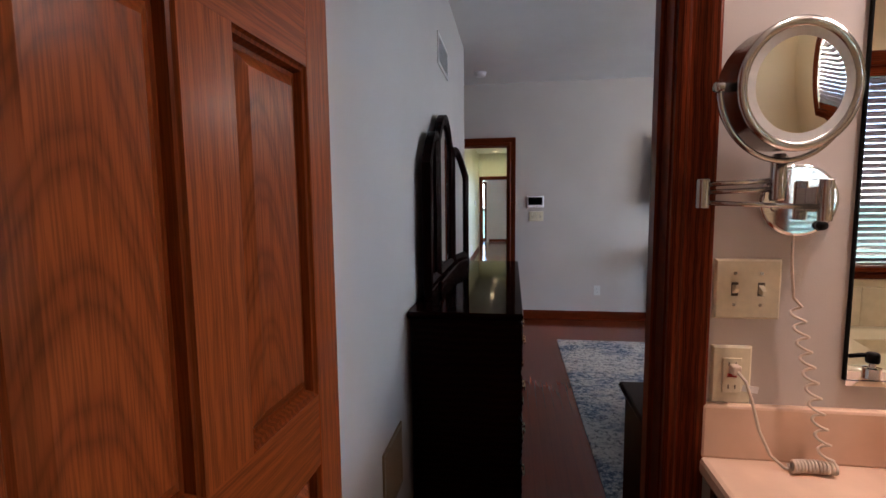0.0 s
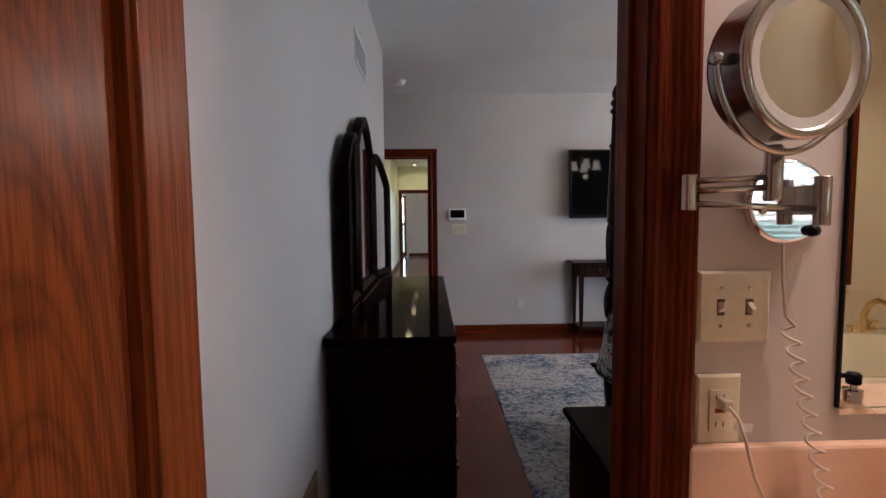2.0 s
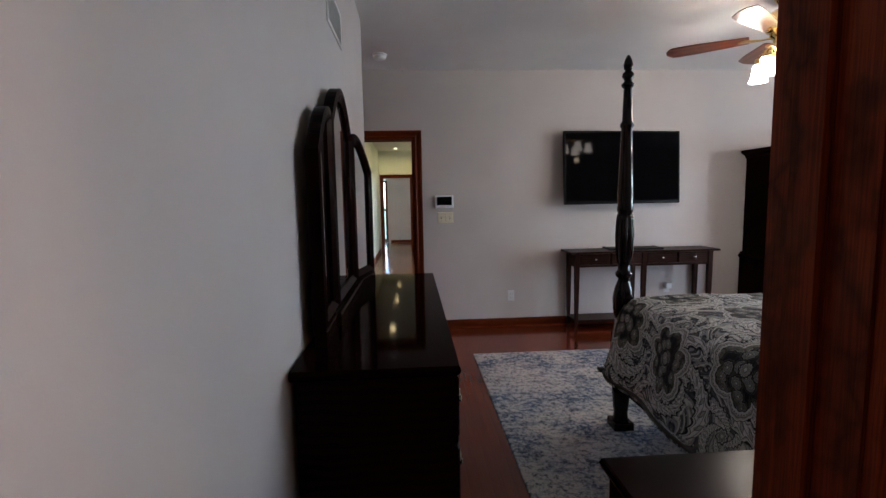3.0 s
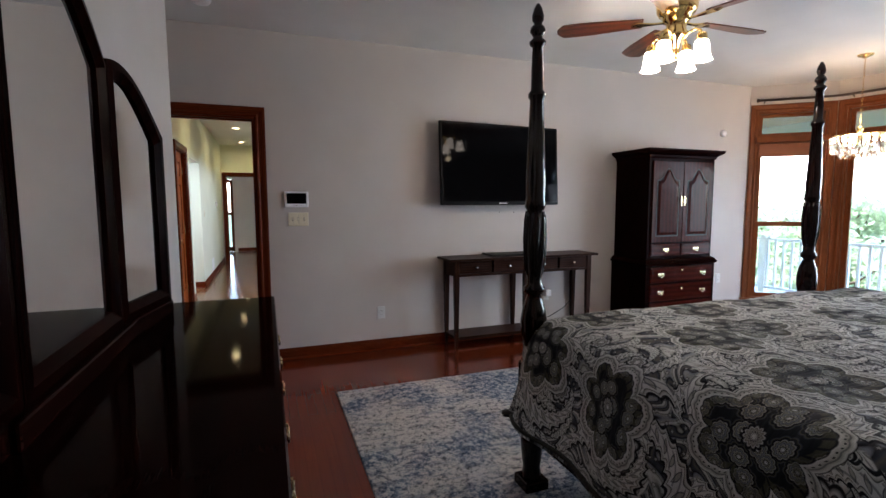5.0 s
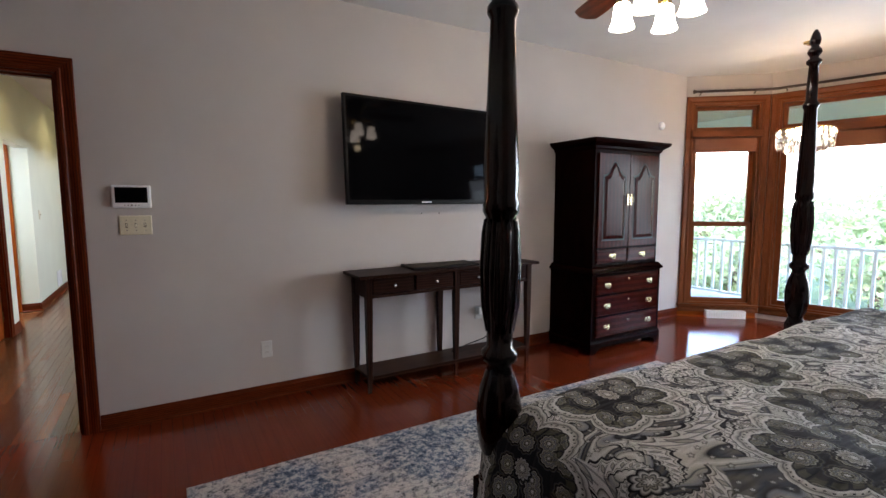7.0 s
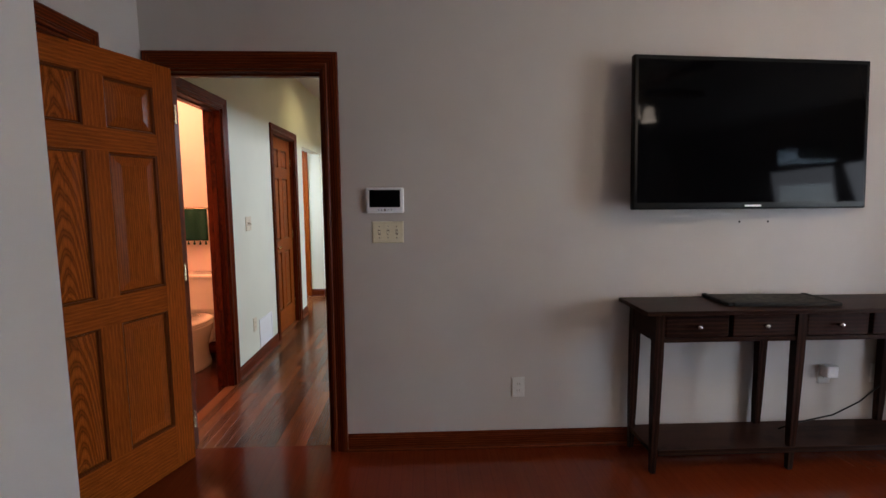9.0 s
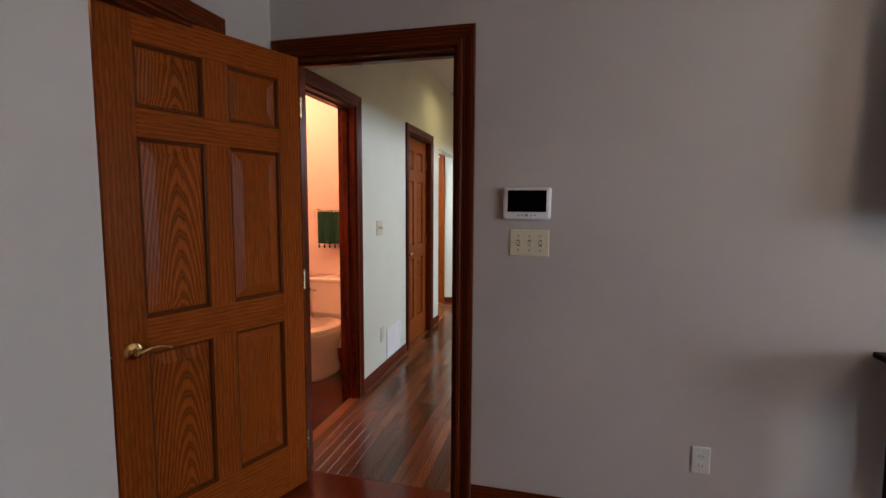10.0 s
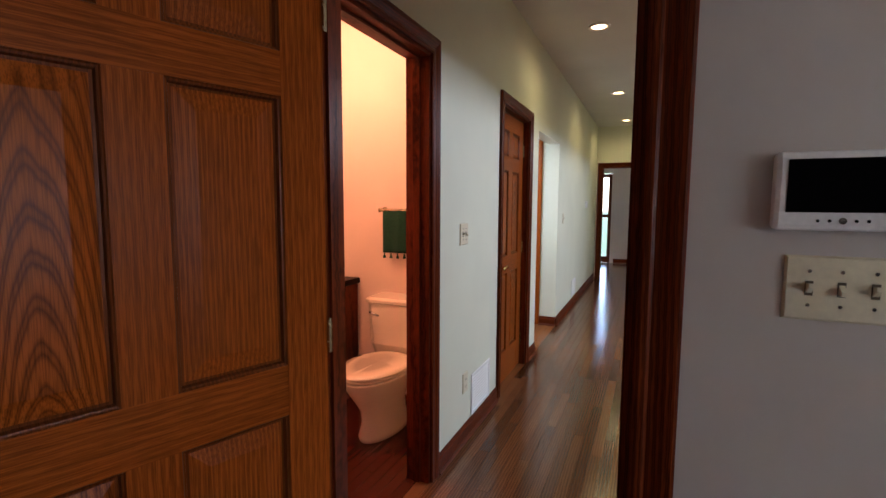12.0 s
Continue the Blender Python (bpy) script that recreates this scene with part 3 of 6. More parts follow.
def panel_door(name, w, h, mats, label, at, rows=None, stile=0.112, mull=0.10, handles=True, handle_z=0.90, group="panelled doors", columns=2, panels=None):
    """Six-panel door; local x runs from the hinge, local y through the thickness."""
    d = thing(name, label, "door", at, group)
    t = 0.0175
    rows = rows or [(0.235, 0.84), (0.965, 1.60), (1.70, h - 0.115)]
    part("stile", one_box(0, -t, 0.008, stile, t, h, bevel=0.0015), mats["Z"], d)
    part("stile", one_box(w - stile, -t, 0.008, w, t, h, bevel=0.0015), mats["Z"], d)
    edges = [0.008] + [z for r in rows for z in r] + [h]
    for z0, z1 in zip(edges[0::2], edges[1::2]):
        part("rail", one_box(stile + 0.0004, -t + 0.0005, z0, w - stile - 0.0004, t - 0.0005, z1), mats["X"], d)
    pw = (w - 2 * stile - mull * (columns - 1)) / columns
    panels = panels or OAK_PANEL
    panel_no = int(w * 100)
    for z0, z1 in rows:
        for k in range(columns - 1):
            x0 = stile + pw + (pw + mull) * k
            part("mullion", one_box(x0, -t + 0.0008, z0, x0 + mull, t - 0.0008, z1), mats["Z"], d)
        for x0 in [stile + (pw + mull) * k for k in range(columns)]:
            pm = panels[panel_no % len(panels)]
            panel_no += 1
            part("panel", raised_panel(pw, z1 - z0, t - 0.001, 0.058 if pw > 0.2 else 0.032), pm, d, at=pose(x0, 0, z0))
            part("panel_moulding", panel_moulding(pw, z1 - z0, t - 0.001), OAK_GROOVE, d, "darker panel moulding", pose(x0, 0, z0))
    if handles:
        for s in (-1, 1):
            lever_handle(d, w - 0.062, handle_z, s * t, s, -1, BRASS)
        part("latch_plate", one_box(w - 0.0005, -0.012, handle_z - 0.028, w + 0.0012, 0.012, handle_z + 0.028), OLD_BRASS, d, "brass latch plate")
    for z in (0.22, h / 2, h - 0.22):
        part("hinge", turned([(0.006, -0.045), (0.006, 0.045)], 8), OLD_BRASS, d, "brass butt hinge", pose(-0.004, t + 0.004, z))
    return d


panel_door("door_1", 0.81, 2.035, OAK, "honey oak six-panel door standing open with brass lever", pose(0.515, 6.572, 0, 0, 0, -109.5), handle_z=0.86)
panel_door("door_2", 0.525, 2.03, OAK_BATH, "reddish oak panelled bathroom door standing open", pose(1.0158, 1.085, 0, 0, 0, 88.2),
           rows=[(0.22, 1.035), (1.135, 1.572), (1.655, 1.91)], stile=0.068, mull=0.075, panels=NARROW_PANEL)
panel_door("door_3", 0.72, 2.005, OAK, "closed oak six-panel closet door in the hall", pose(0.287, 9.45, 0, 0, 0, -90))
panel_door("door_4", 0.80, 2.03, OAK, "closed oak six-panel door of the far room", pose(-4.262, 8.35, 0, 0, 0, -90))
panel_door("door_6", 0.69, 2.015, OAK, "closed oak six-panel door in the side passage", pose(-0.593, 10.93, 0))
casing("trim_far_room_door", pose(-4.28, 0, 0, 0, 0, 90), 7.53, 8.37, 2.05, OAK, "oak casing round the far room door")

# ---------------------------------------------------------------- bedroom: dresser and its mirror
def bail_pull(parent, at, metal=OLD_BRASS, w=0.075):
    """A back plate with a hanging bail; local -y is the front."""
    h = part("handle", one_box(-w / 2, -0.003, -0.014, w / 2, 0.0, 0.016, bevel=0.0012), metal, parent, "antique brass bail handle", at)
    bm = bmesh.new()
    for k in (-1, 1):
        loft(bm, [[(k * w * 0.36 + r * math.cos(a), y, r * 1.25 * math.sin(a)) for a in [math.pi * q / 5 for q in range(10)]] for r, y in ((0.013, -0.0002), (0.012, -0.003), (0.006, -0.004), (0.005, -0.012))])
    prism(bm, [(-w * 0.24, 0.004), (-w * 0.12, -0.006), (0.0, -0.013), (w * 0.12, -0.006), (w * 0.24, 0.004), (w * 0.10, 0.006), (0.0, 0.016), (-w * 0.10, 0.006)], -0.0026, -0.0002)
    part("plate", bm, metal, h)
    bm = bmesh.new()
    tube(bm, [(w * 0.33 * math.cos(a), -0.012, -0.026 * math.sin(a)) for a in [math.pi * k / 12 for k in range(13)]], 0.0032, 6)
    part("bail", bm, metal, h, "", None, True)
    return h


def drawer_front(name, parent, x0, z0, x1, z1, y, mats, pulls, label="", lip=0.012):
    """A drawer front with a lipped edge and its pulls; local -y is the front."""
    bm = bmesh.new()
    w, hh = x1 - x0, z1 - z0
    rings = [[(a, yy, a), (w - a, yy, a), (w - a, yy, hh - a), (a, yy, hh - a)] for a, yy in ((0, 0.0), (0, -0.010), (0.004, -0.014), (lip, -0.014), (lip + 0.003, -0.017))]
    loft(bm, rings)
    d = part(name, bm, mats["X"], parent, label, pose(x0, y, z0))
    for u in pulls:
        bail_pull(d, pose(w * u, -0.017, hh * 0.52))
    return d


def make_dresser():
    L, D, H = 1.675, 0.466, 0.95
    t = thing("dresser", "dark cherry triple dresser with glossy top and brass pulls", "dresser", pose(1.352, 2.81, 0, 0, 0, 90))
    part("body", one_box(0.012, 0.015, 0.10, L - 0.012, D - 0.01, H - 0.03), CHERRY["X"], t)
    bm = bmesh.new()
    loft(bm, [[(a, b, z), (L - a, b, z), (L - a, D, z), (a, D, z)] for a, b, z in ((0.010, 0.010, H - 0.032), (0.0, 0.0, H - 0.024), (-0.004, -0.004, H - 0.012), (0.0, 0.0, H))])
    part("top", bm, CHERRY_TOP, t, "glossy dark cherry top")
    bm = bmesh.new()
    loft(bm, [[(a, b, z), (L - a, b, z), (L - a, D, z), (a, D, z)] for a, b, z in ((-0.004, -0.004, 0.06), (-0.004, -0.004, 0.085), (0.008, 0.008, 0.105))])
    part("base_moulding", bm, CHERRY["X"], t)
    for x in (0.0, L - 0.12):
        for y in (0.0, D - 0.12):
            bm = bmesh.new()
            prism(bm, [(x, 0), (x + 0.12, 0.0), (x + 0.12, 0.06), (x, 0.06)], y, y + 0.12)
            part("foot", bm, CHERRY["Z"], t)
    rows = [(0.12, 0.30), (0.315, 0.495), (0.51, 0.69), (0.705, 0.905)]
    for z0, z1 in rows:
        for k in range(3):
            x0 = 0.04 + k * 0.535
            drawer_front("drawer", t, x0, z0, x0 + 0.523, z1, 0.0145, CHERRY, (0.22, 0.78))
    return t


make_dresser()


def make_mirror():
    """Three arched panes on one base, the side panes turned a little inwards."""
    t = thing("dresser_mirror", "dark cherry tri-fold arched mirror standing on the dresser", "mirror", pose(0.93, 2.965, 0.95, 0, 0, 90))

    def pane(x0, w, low, high, turn, hinge_right, y):
        n = 14
        # side panes rise towards the middle; the middle pane is a full arch
        def top(u):
            if turn == 0:
                return low + (high - low) * math.sin(math.pi * (0.18 + 0.64 * u)) ** 1.4
            v = u if hinge_right else 1 - u
            return low + (high - low) * math.sin(math.pi * (0.08 + 0.5 * v)) ** 1.2
        f = 0.05
        outer = [(0, 0.05)] + [(w * k / n, top(k / n)) for k in range(n + 1)] + [(w, 0.05)]
        inner = [(f, 0.05 + f)] + [(f + (w - 2 * f) * k / n, top(0.06 + 0.88 * k / n) - f) for k in range(n + 1)] + [(w - f, 0.05 + f)]
        mid = [((a[0] + b[0]) / 2, (a[1] + b[1]) / 2) for a, b in zip(outer, inner)]
        if turn:
            px = w if hinge_right else 0.0
            m = pose(x0 + px, y, 0, 0, 0, turn) @ pose(-px, 0, 0)
        else:
            m = pose(x0, y, 0)
        bm = bmesh.new()
        loft(bm, [[(x, 0.012, z) for x, z in inner], [(x, -0.006, z) for x, z in inner], [(x, -0.020, z) for x, z in mid], [(x, -0.016, z) for x, z in outer], [(x, 0.018, z) for x, z in outer], [(x, 0.018, z) for x, z in inner]], caps=False)
        fr = part("frame", bm, CHERRY_RED["Z"], t, "", m)
        bm = bmesh.new()
        prism(bm, [(x * 1.0, z) for x, z in inner], 0.001, 0.005)
        part("mirror_pane", bm, MIRROR, fr, "bevelled mirror glass")
        bm = bmesh.new()
        prism(bm, outer, 0.0185, 0.024)
        part("backing", bm, CHERRY["X"], fr)

    pane(0.37, 0.585, 0.64, 0.927, 0, False, 0.0)
    pane(0.055, 0.31, 0.58, 0.79, 1, True, 0.0)
    pane(0.96, 0.355, 0.58, 0.79, -10, False, 0.0)
    part("base_rail", one_box(0.30, -0.035, 0.0, 1.02, 0.03, 0.05, bevel=0.006), CHERRY["X"], t)
    part("base_foot", one_box(-0.30, -0.02, 0.0, 0.0, 0.02, 0.05, bevel=0.004), CHERRY["X"], t, "", pose(0.355, 0, 0, 0, 0, 1))
    part("base_foot", one_box(0.0, -0.02, 0.0, 0.355, 0.02, 0.05, bevel=0.004), CHERRY["X"], t, "", pose(0.97, 0, 0, 0, 0, -10))
    return t


make_mirror()

# ---------------------------------------------------------------- bedroom: bed, rug, nightstand
def cloth_pattern():
    """Woven paisley: dark lobed flower clusters in scalloped cream bands, with feathered scrolls between them."""
    m = material("paisley_comforter", (0.3, 0.3, 0.28), 0.7)
    b = m.node_tree.nodes["Principled BSDF"]
    b.inputs["Specular IOR Level"].default_value = 0.10
    CREAM, BEIGE, TAUPE, GREY = (0.66, 0.67, 0.66), (0.40, 0.40, 0.37), (0.14, 0.135, 0.115), (0.23, 0.25, 0.29)
    SLATE, INKY, OLIVE = (0.062, 0.070, 0.092), (0.015, 0.017, 0.022), (0.110, 0.108, 0.074)

    def calc(op, a, c=None, d=None):
        n = m.node_tree.nodes.new("ShaderNodeMath")
        n.operation = op
        for value, socket in zip((a, c, d), n.inputs):
            if value is None:
                continue
            if isinstance(value, (int, float)):
                socket.default_value = value
            else:
                join(m, value, socket)
        return n.outputs[0]

    def step(value, lo, hi):
        n = put(m, "ShaderNodeMapRange", From_Min=lo, From_Max=hi)
        join(m, value, n.inputs["Value"])
        return n.outputs[0]

    def bands(value, stops):
        n = ramp(m, value, stops)
        n.color_ramp.interpolation = "LINEAR"
        return n.outputs[0]

    uv = m.node_tree.nodes.new("ShaderNodeUVMap").outputs[0]
    warp = put(m, "ShaderNodeTexNoise", Scale=4.0, Detail=1.0)
    join(m, uv, warp.inputs["Vector"])
    cloth = put(m, "ShaderNodeVectorMath")
    cloth.operation = "MULTIPLY_ADD"
    cloth.inputs[1].default_value = (0.07, 0.07, 0.0)
    join(m, warp.outputs["Color"], cloth.inputs[0])
    join(m, uv, cloth.inputs[2])

    def motif(scale, spread, shift):
        """Distance from and angle about the nearest centre of a motif."""
        mp = put(m, "ShaderNodeMapping")
        mp.inputs["Location"].default_value = (shift, shift * 0.7, 0)
        join(m, cloth.outputs[0], mp.inputs[0])
        vor = put(m, "ShaderNodeTexVoronoi", Scale=scale, Randomness=spread)
        vor.voronoi_dimensions = "2D"
        join(m, mp.outputs[0], vor.inputs["Vector"])
        diff = put(m, "ShaderNodeVectorMath")
        diff.operation = "SUBTRACT"
        join(m, mp.outputs[0], diff.inputs[0])
        join(m, vor.outputs["Position"], diff.inputs[1])
        sep = put(m, "ShaderNodeSeparateXYZ")
        join(m, diff.outputs[0], sep.inputs[0])
        return vor.outputs["Distance"], calc("ARCTAN2", sep.outputs[1], sep.outputs[0])

    def lobes(angle, count):
        return calc("ABSOLUTE", calc("SINE", calc("MULTIPLY", angle, count / 2)))

    # ground: pale contour bands with hairlines, and small dotted flowers
    swirl = put(m, "ShaderNodeTexNoise", Scale=3.2, Detail=1.0, Distortion=1.2)
    join(m, uv, swirl.inputs["Vector"])
    flow = calc("FRACT", calc("MULTIPLY", swirl.outputs[0], 8.0))
    c = bands(flow, [(0.0, INKY), (0.05, BEIGE), (0.20, CREAM), (0.33, BEIGE), (0.37, SLATE), (0.40, BEIGE), (0.56, GREY), (0.62, INKY), (0.72, SLATE), (0.82, TAUPE), (0.92, SLATE), (1.0, INKY)])
    dd, da = motif(30.0, 0.6, 5.1)
    small = calc("SUBTRACT", dd, calc("MULTIPLY", lobes(da, 5), 0.12))
    c = blend(m, calc("MULTIPLY", step(small, 0.16, 0.12), 0.75), c, bands(small, [(0.0, CREAM), (0.03, SLATE), (0.10, TAUPE), (0.14, INKY)]))

    # feathered scrolls that uncurl from their centres
    for scale, arms, twist, shift, far in ((3.3, 4, -6.0, 11.1, 0.44), (2.3, 3, 7.0, 3.3, 0.50)):
        d, a = motif(scale, 0.7, shift)
        coil = calc("MULTIPLY", calc("LOGARITHM", calc("ADD", d, 0.04), 2.718), twist)
        leaf = calc("SINE", calc("ADD", calc("MULTIPLY", a, arms), coil))
        teeth = calc("ABSOLUTE", calc("SINE", calc("ADD", calc("MULTIPLY", a, arms * 2), calc("MULTIPLY", coil, -2.2))))
        v = calc("SUBTRACT", leaf, calc("MULTIPLY", teeth, 0.55))
        reach = step(calc("SUBTRACT", d, calc("MULTIPLY", leaf, 0.05)), far, far - 0.015)
        tone = bands(step(v, -1.0, 1.0), [(0.0, SLATE), (0.30, INKY), (0.40, INKY), (0.44, CREAM), (0.55, BEIGE), (0.60, INKY), (0.63, CREAM), (0.80, CREAM), (0.84, SLATE), (0.90, BEIGE)])
        shown = calc("MULTIPLY", reach, step(v, -0.62, -0.54))
        c = blend(m, shown, c, tone)
        hatch = calc("SINE", calc("ADD", calc("MULTIPLY", d, 150.0), calc("MULTIPLY", a, 6.0)))
        c = blend(m, calc("MULTIPLY", calc("MULTIPLY", reach, step(v, 0.30, 0.36)), calc("MULTIPLY", step(hatch, 0.55, 0.8), 0.6)), c, SLATE)
        eye = calc("SUBTRACT", d, calc("MULTIPLY", lobes(a, 8), 0.03))
        c = blend(m, step(eye, 0.105, 0.098), c, bands(eye, [(0.0, CREAM), (0.018, INKY), (0.03, BEIGE), (0.05, INKY), (0.06, CREAM), (0.085, INKY)]))

    # dark flower clusters inside scalloped bands
    d, a = motif(2.15, 0.55, 0.62)
    edge = calc("SUBTRACT", calc("SUBTRACT", d, calc("MULTIPLY", lobes(a, 7), 0.095)), calc("MULTIPLY", lobes(a, 35), 0.010))
    c = blend(m, step(edge, 0.334, 0.328), c, bands(edge, [(0.23, INKY), (0.247, INKY), (0.254, CREAM), (0.288, BEIGE), (0.295, SLATE), (0.302, BEIGE), (0.320, CREAM), (0.328, INKY)]))
    stitch = calc("SINE", calc("MULTIPLY", a, 90.0))
    near = calc("MULTIPLY", step(edge, 0.270, 0.273), step(edge, 0.284, 0.281))
    c = blend(m, calc("MULTIPLY", near, step(stitch, 0.3, 0.6)), c, INKY)
    rd, ra = motif(16.5, 0.75, 7.7)
    rose = calc("SUBTRACT", rd, calc("MULTIPLY", lobes(ra, 9), 0.07))
    petals = bands(rose, [(0.0, CREAM), (0.05, INKY), (0.08, OLIVE), (0.15, BEIGE), (0.18, INKY), (0.21, GREY), (0.28, OLIVE), (0.33, BEIGE), (0.36, INKY), (0.43, INKY), (0.46, OLIVE), (0.48, SLATE), (0.53, INKY)])
    c = blend(m, step(edge, 0.244, 0.238), c, petals)
    fan = calc("ABSOLUTE", calc("SINE", calc("MULTIPLY", a, 17.5)))
    rim = calc("MULTIPLY", step(edge, 0.178, 0.188), step(edge, 0.240, 0.232))
    c = blend(m, calc("MULTIPLY", rim, 0.55), c, blend(m, step(fan, 0.25, 0.5), INKY, OLIVE))
    core = calc("SUBTRACT", d, calc("MULTIPLY", lobes(a, 12), 0.014))
    c = blend(m, step(core, 0.062, 0.058), c, bands(core, [(0.0, CREAM), (0.012, INKY), (0.02, BEIGE), (0.034, TAUPE), (0.038, CREAM), (0.046, INKY)]))

    # yarn, and long soft creases from folding
    weave = put(m, "ShaderNodeTexNoise", Scale=700.0, Detail=2.0)
    join(m, uv, weave.inputs["Vector"])
    c = blend(m, 1.0, c, bands(weave.outputs[0], [(0.3, (0.70, 0.70, 0.70)), (0.7, (1.2, 1.2, 1.2))]), "MULTIPLY")
    join(m, c, b.inputs["Base Color"])
    turned_uv = put(m, "ShaderNodeMapping")
    turned_uv.inputs["Rotation"].default_value = (0, 0, radians(24))
    turned_uv.inputs["Scale"].default_value = (1.1, 7.0, 1.0)
    join(m, uv, turned_uv.inputs[0])
    crease = put(m, "ShaderNodeTexNoise", Scale=1.6, Detail=3.0, Roughness=0.55)
    join(m, turned_uv.outputs[0], crease.inputs["Vector"])
    ridge = calc("ABSOLUTE", calc("SUBTRACT", crease.outputs[0], 0.5))
    rough_bump = put(m, "ShaderNodeBump", Strength=0.9, Distance=0.05)
    join(m, ridge, rough_bump.inputs["Height"])
    yarn = bump(m, weave.outputs[0], 0.25, 0.001)
    join(m, rough_bump.outputs[0], yarn.inputs["Normal"])
    return m


COMFORTER = cloth_pattern()
HEM = plain("dark_hem_fabric", (0.03, 0.029, 0.024), 0.8, 0.0, 0.5, 120.0, 0.4)
SHEET = plain("white_sheet", (0.7, 0.7, 0.68), 0.8)
BX0, BX1, BY0, BY1 = 2.44, 4.73, 2.13, 4.22


def make_bed():
    t = thing("bed", "dark cherry four-poster bed with carved turned posts", "bed", pose(0, 0, 0.012))
    post = [(0.0, 0.0), (0.045, 0.0), (0.05, 0.03), (0.045, 0.06), (0.040, 0.10), (0.046, 0.14), (0.052, 0.22), (0.056, 0.30)]
    shaft = [(0.048, 0.60), (0.053, 0.63), (0.042, 0.655), (0.034, 0.68), (0.05, 0.71), (0.058, 0.76), (0.060, 0.82), (0.050, 0.88), (0.038, 0.915), (0.030, 0.94), (0.046, 0.955), (0.048, 0.975), (0.034, 0.99),
             (0.034, 1.03), (0.044, 1.12), (0.047, 1.20), (0.043, 1.30), (0.038, 1.33), (0.046, 1.345), (0.046, 1.365), (0.042, 1.38), (0.044, 1.45), (0.036, 1.66), (0.030, 1.82), (0.038, 1.835), (0.038, 1.85), (0.027, 1.865), (0.026, 1.95), (0.022, 2.05), (0.034, 2.062), (0.036, 2.075), (0.020, 2.09),
             (0.022, 2.10), (0.034, 2.118), (0.030, 2.135), (0.016, 2.15), (0.024, 2.165), (0.026, 2.185), (0.018, 2.215), (0.008, 2.235), (0.0, 2.24)]
    for px, py, k in ((BX0 + 0.022, BY1, 0.975), (BX1 + 0.065, BY1 + 0.30, 1.005), (BX0, BY0, 0.975), (BX1 + 0.065, BY0, 1.005)):
        at = pose(px, py, 0)
        p = part("post", one_box(-0.05, -0.05, 0.28, 0.05, 0.05, 0.60, bevel=0.006), CHERRY["Z"], t, "turned and carved cherry bedpost", at)
        part("foot", turned([(r, z) for r, z in post], 20), CHERRY_POST, p, "", None, True)
        part("pad", one_box(-0.06, -0.06, 0.0, 0.06, 0.06, 0.05, bevel=0.008), CHERRY_POST, p)
        part("shaft", turned([(0.05, 0.59)] + [(r, z * k) for r, z in shaft], 24), CHERRY_POST, p, "", None, True)
        for a in range(10):
            u = 2 * math.pi * a / 10
            bm = bmesh.new()
            tube(bm, [(r * math.cos(u + z * 0.6), r * math.sin(u + z * 0.6), z * k) for r, z in ((0.030, 1.03), (0.042, 1.10), (0.046, 1.20), (0.042, 1.29), (0.036, 1.325))], 0.008, 5)
            part("flute", bm, CHERRY_POST, p, "", None, True)
    part("side_rail", one_box(BX0 - 0.02, BY0 + 0.05, 0.27, BX0 + 0.02, BY1 - 0.05, 0.45, bevel=0.004), CHERRY["Y"], t)
    part("side_rail", one_box(BX1 - 0.02, BY0 + 0.05, 0.27, BX1 + 0.02, BY1 + 0.10, 0.45, bevel=0.004), CHERRY["Y"], t)
    part("foot_rail", one_box(BX0 + 0.05, BY1 - 0.02, 0.27, BX1, BY1 + 0.02, 0.45, bevel=0.004), CHERRY["X"], t)
    part("headboard", one_box(BX0 + 0.05, BY0 - 0.02, 0.27, BX1 - 0.02, BY0 + 0.02, 1.25, bevel=0.01), CHERRY["X"], t)
    mt = thing("mattress", "thick white mattress on the four-poster bed", "mattress", pose(0, 0, 0.0))
    part("box_spring", one_box(BX0 + 0.04, BY0 + 0.06, 0.33, BX1 - 0.04, BY1 - 0.05, 0.54, bevel=0.02), SHEET, mt)
    part("mattress_body", one_box(BX0 + 0.03, BY0 + 0.06, 0.545, BX1 - 0.04, BY1 - 0.05, 0.785, bevel=0.05), SHEET, mt)


make_bed()


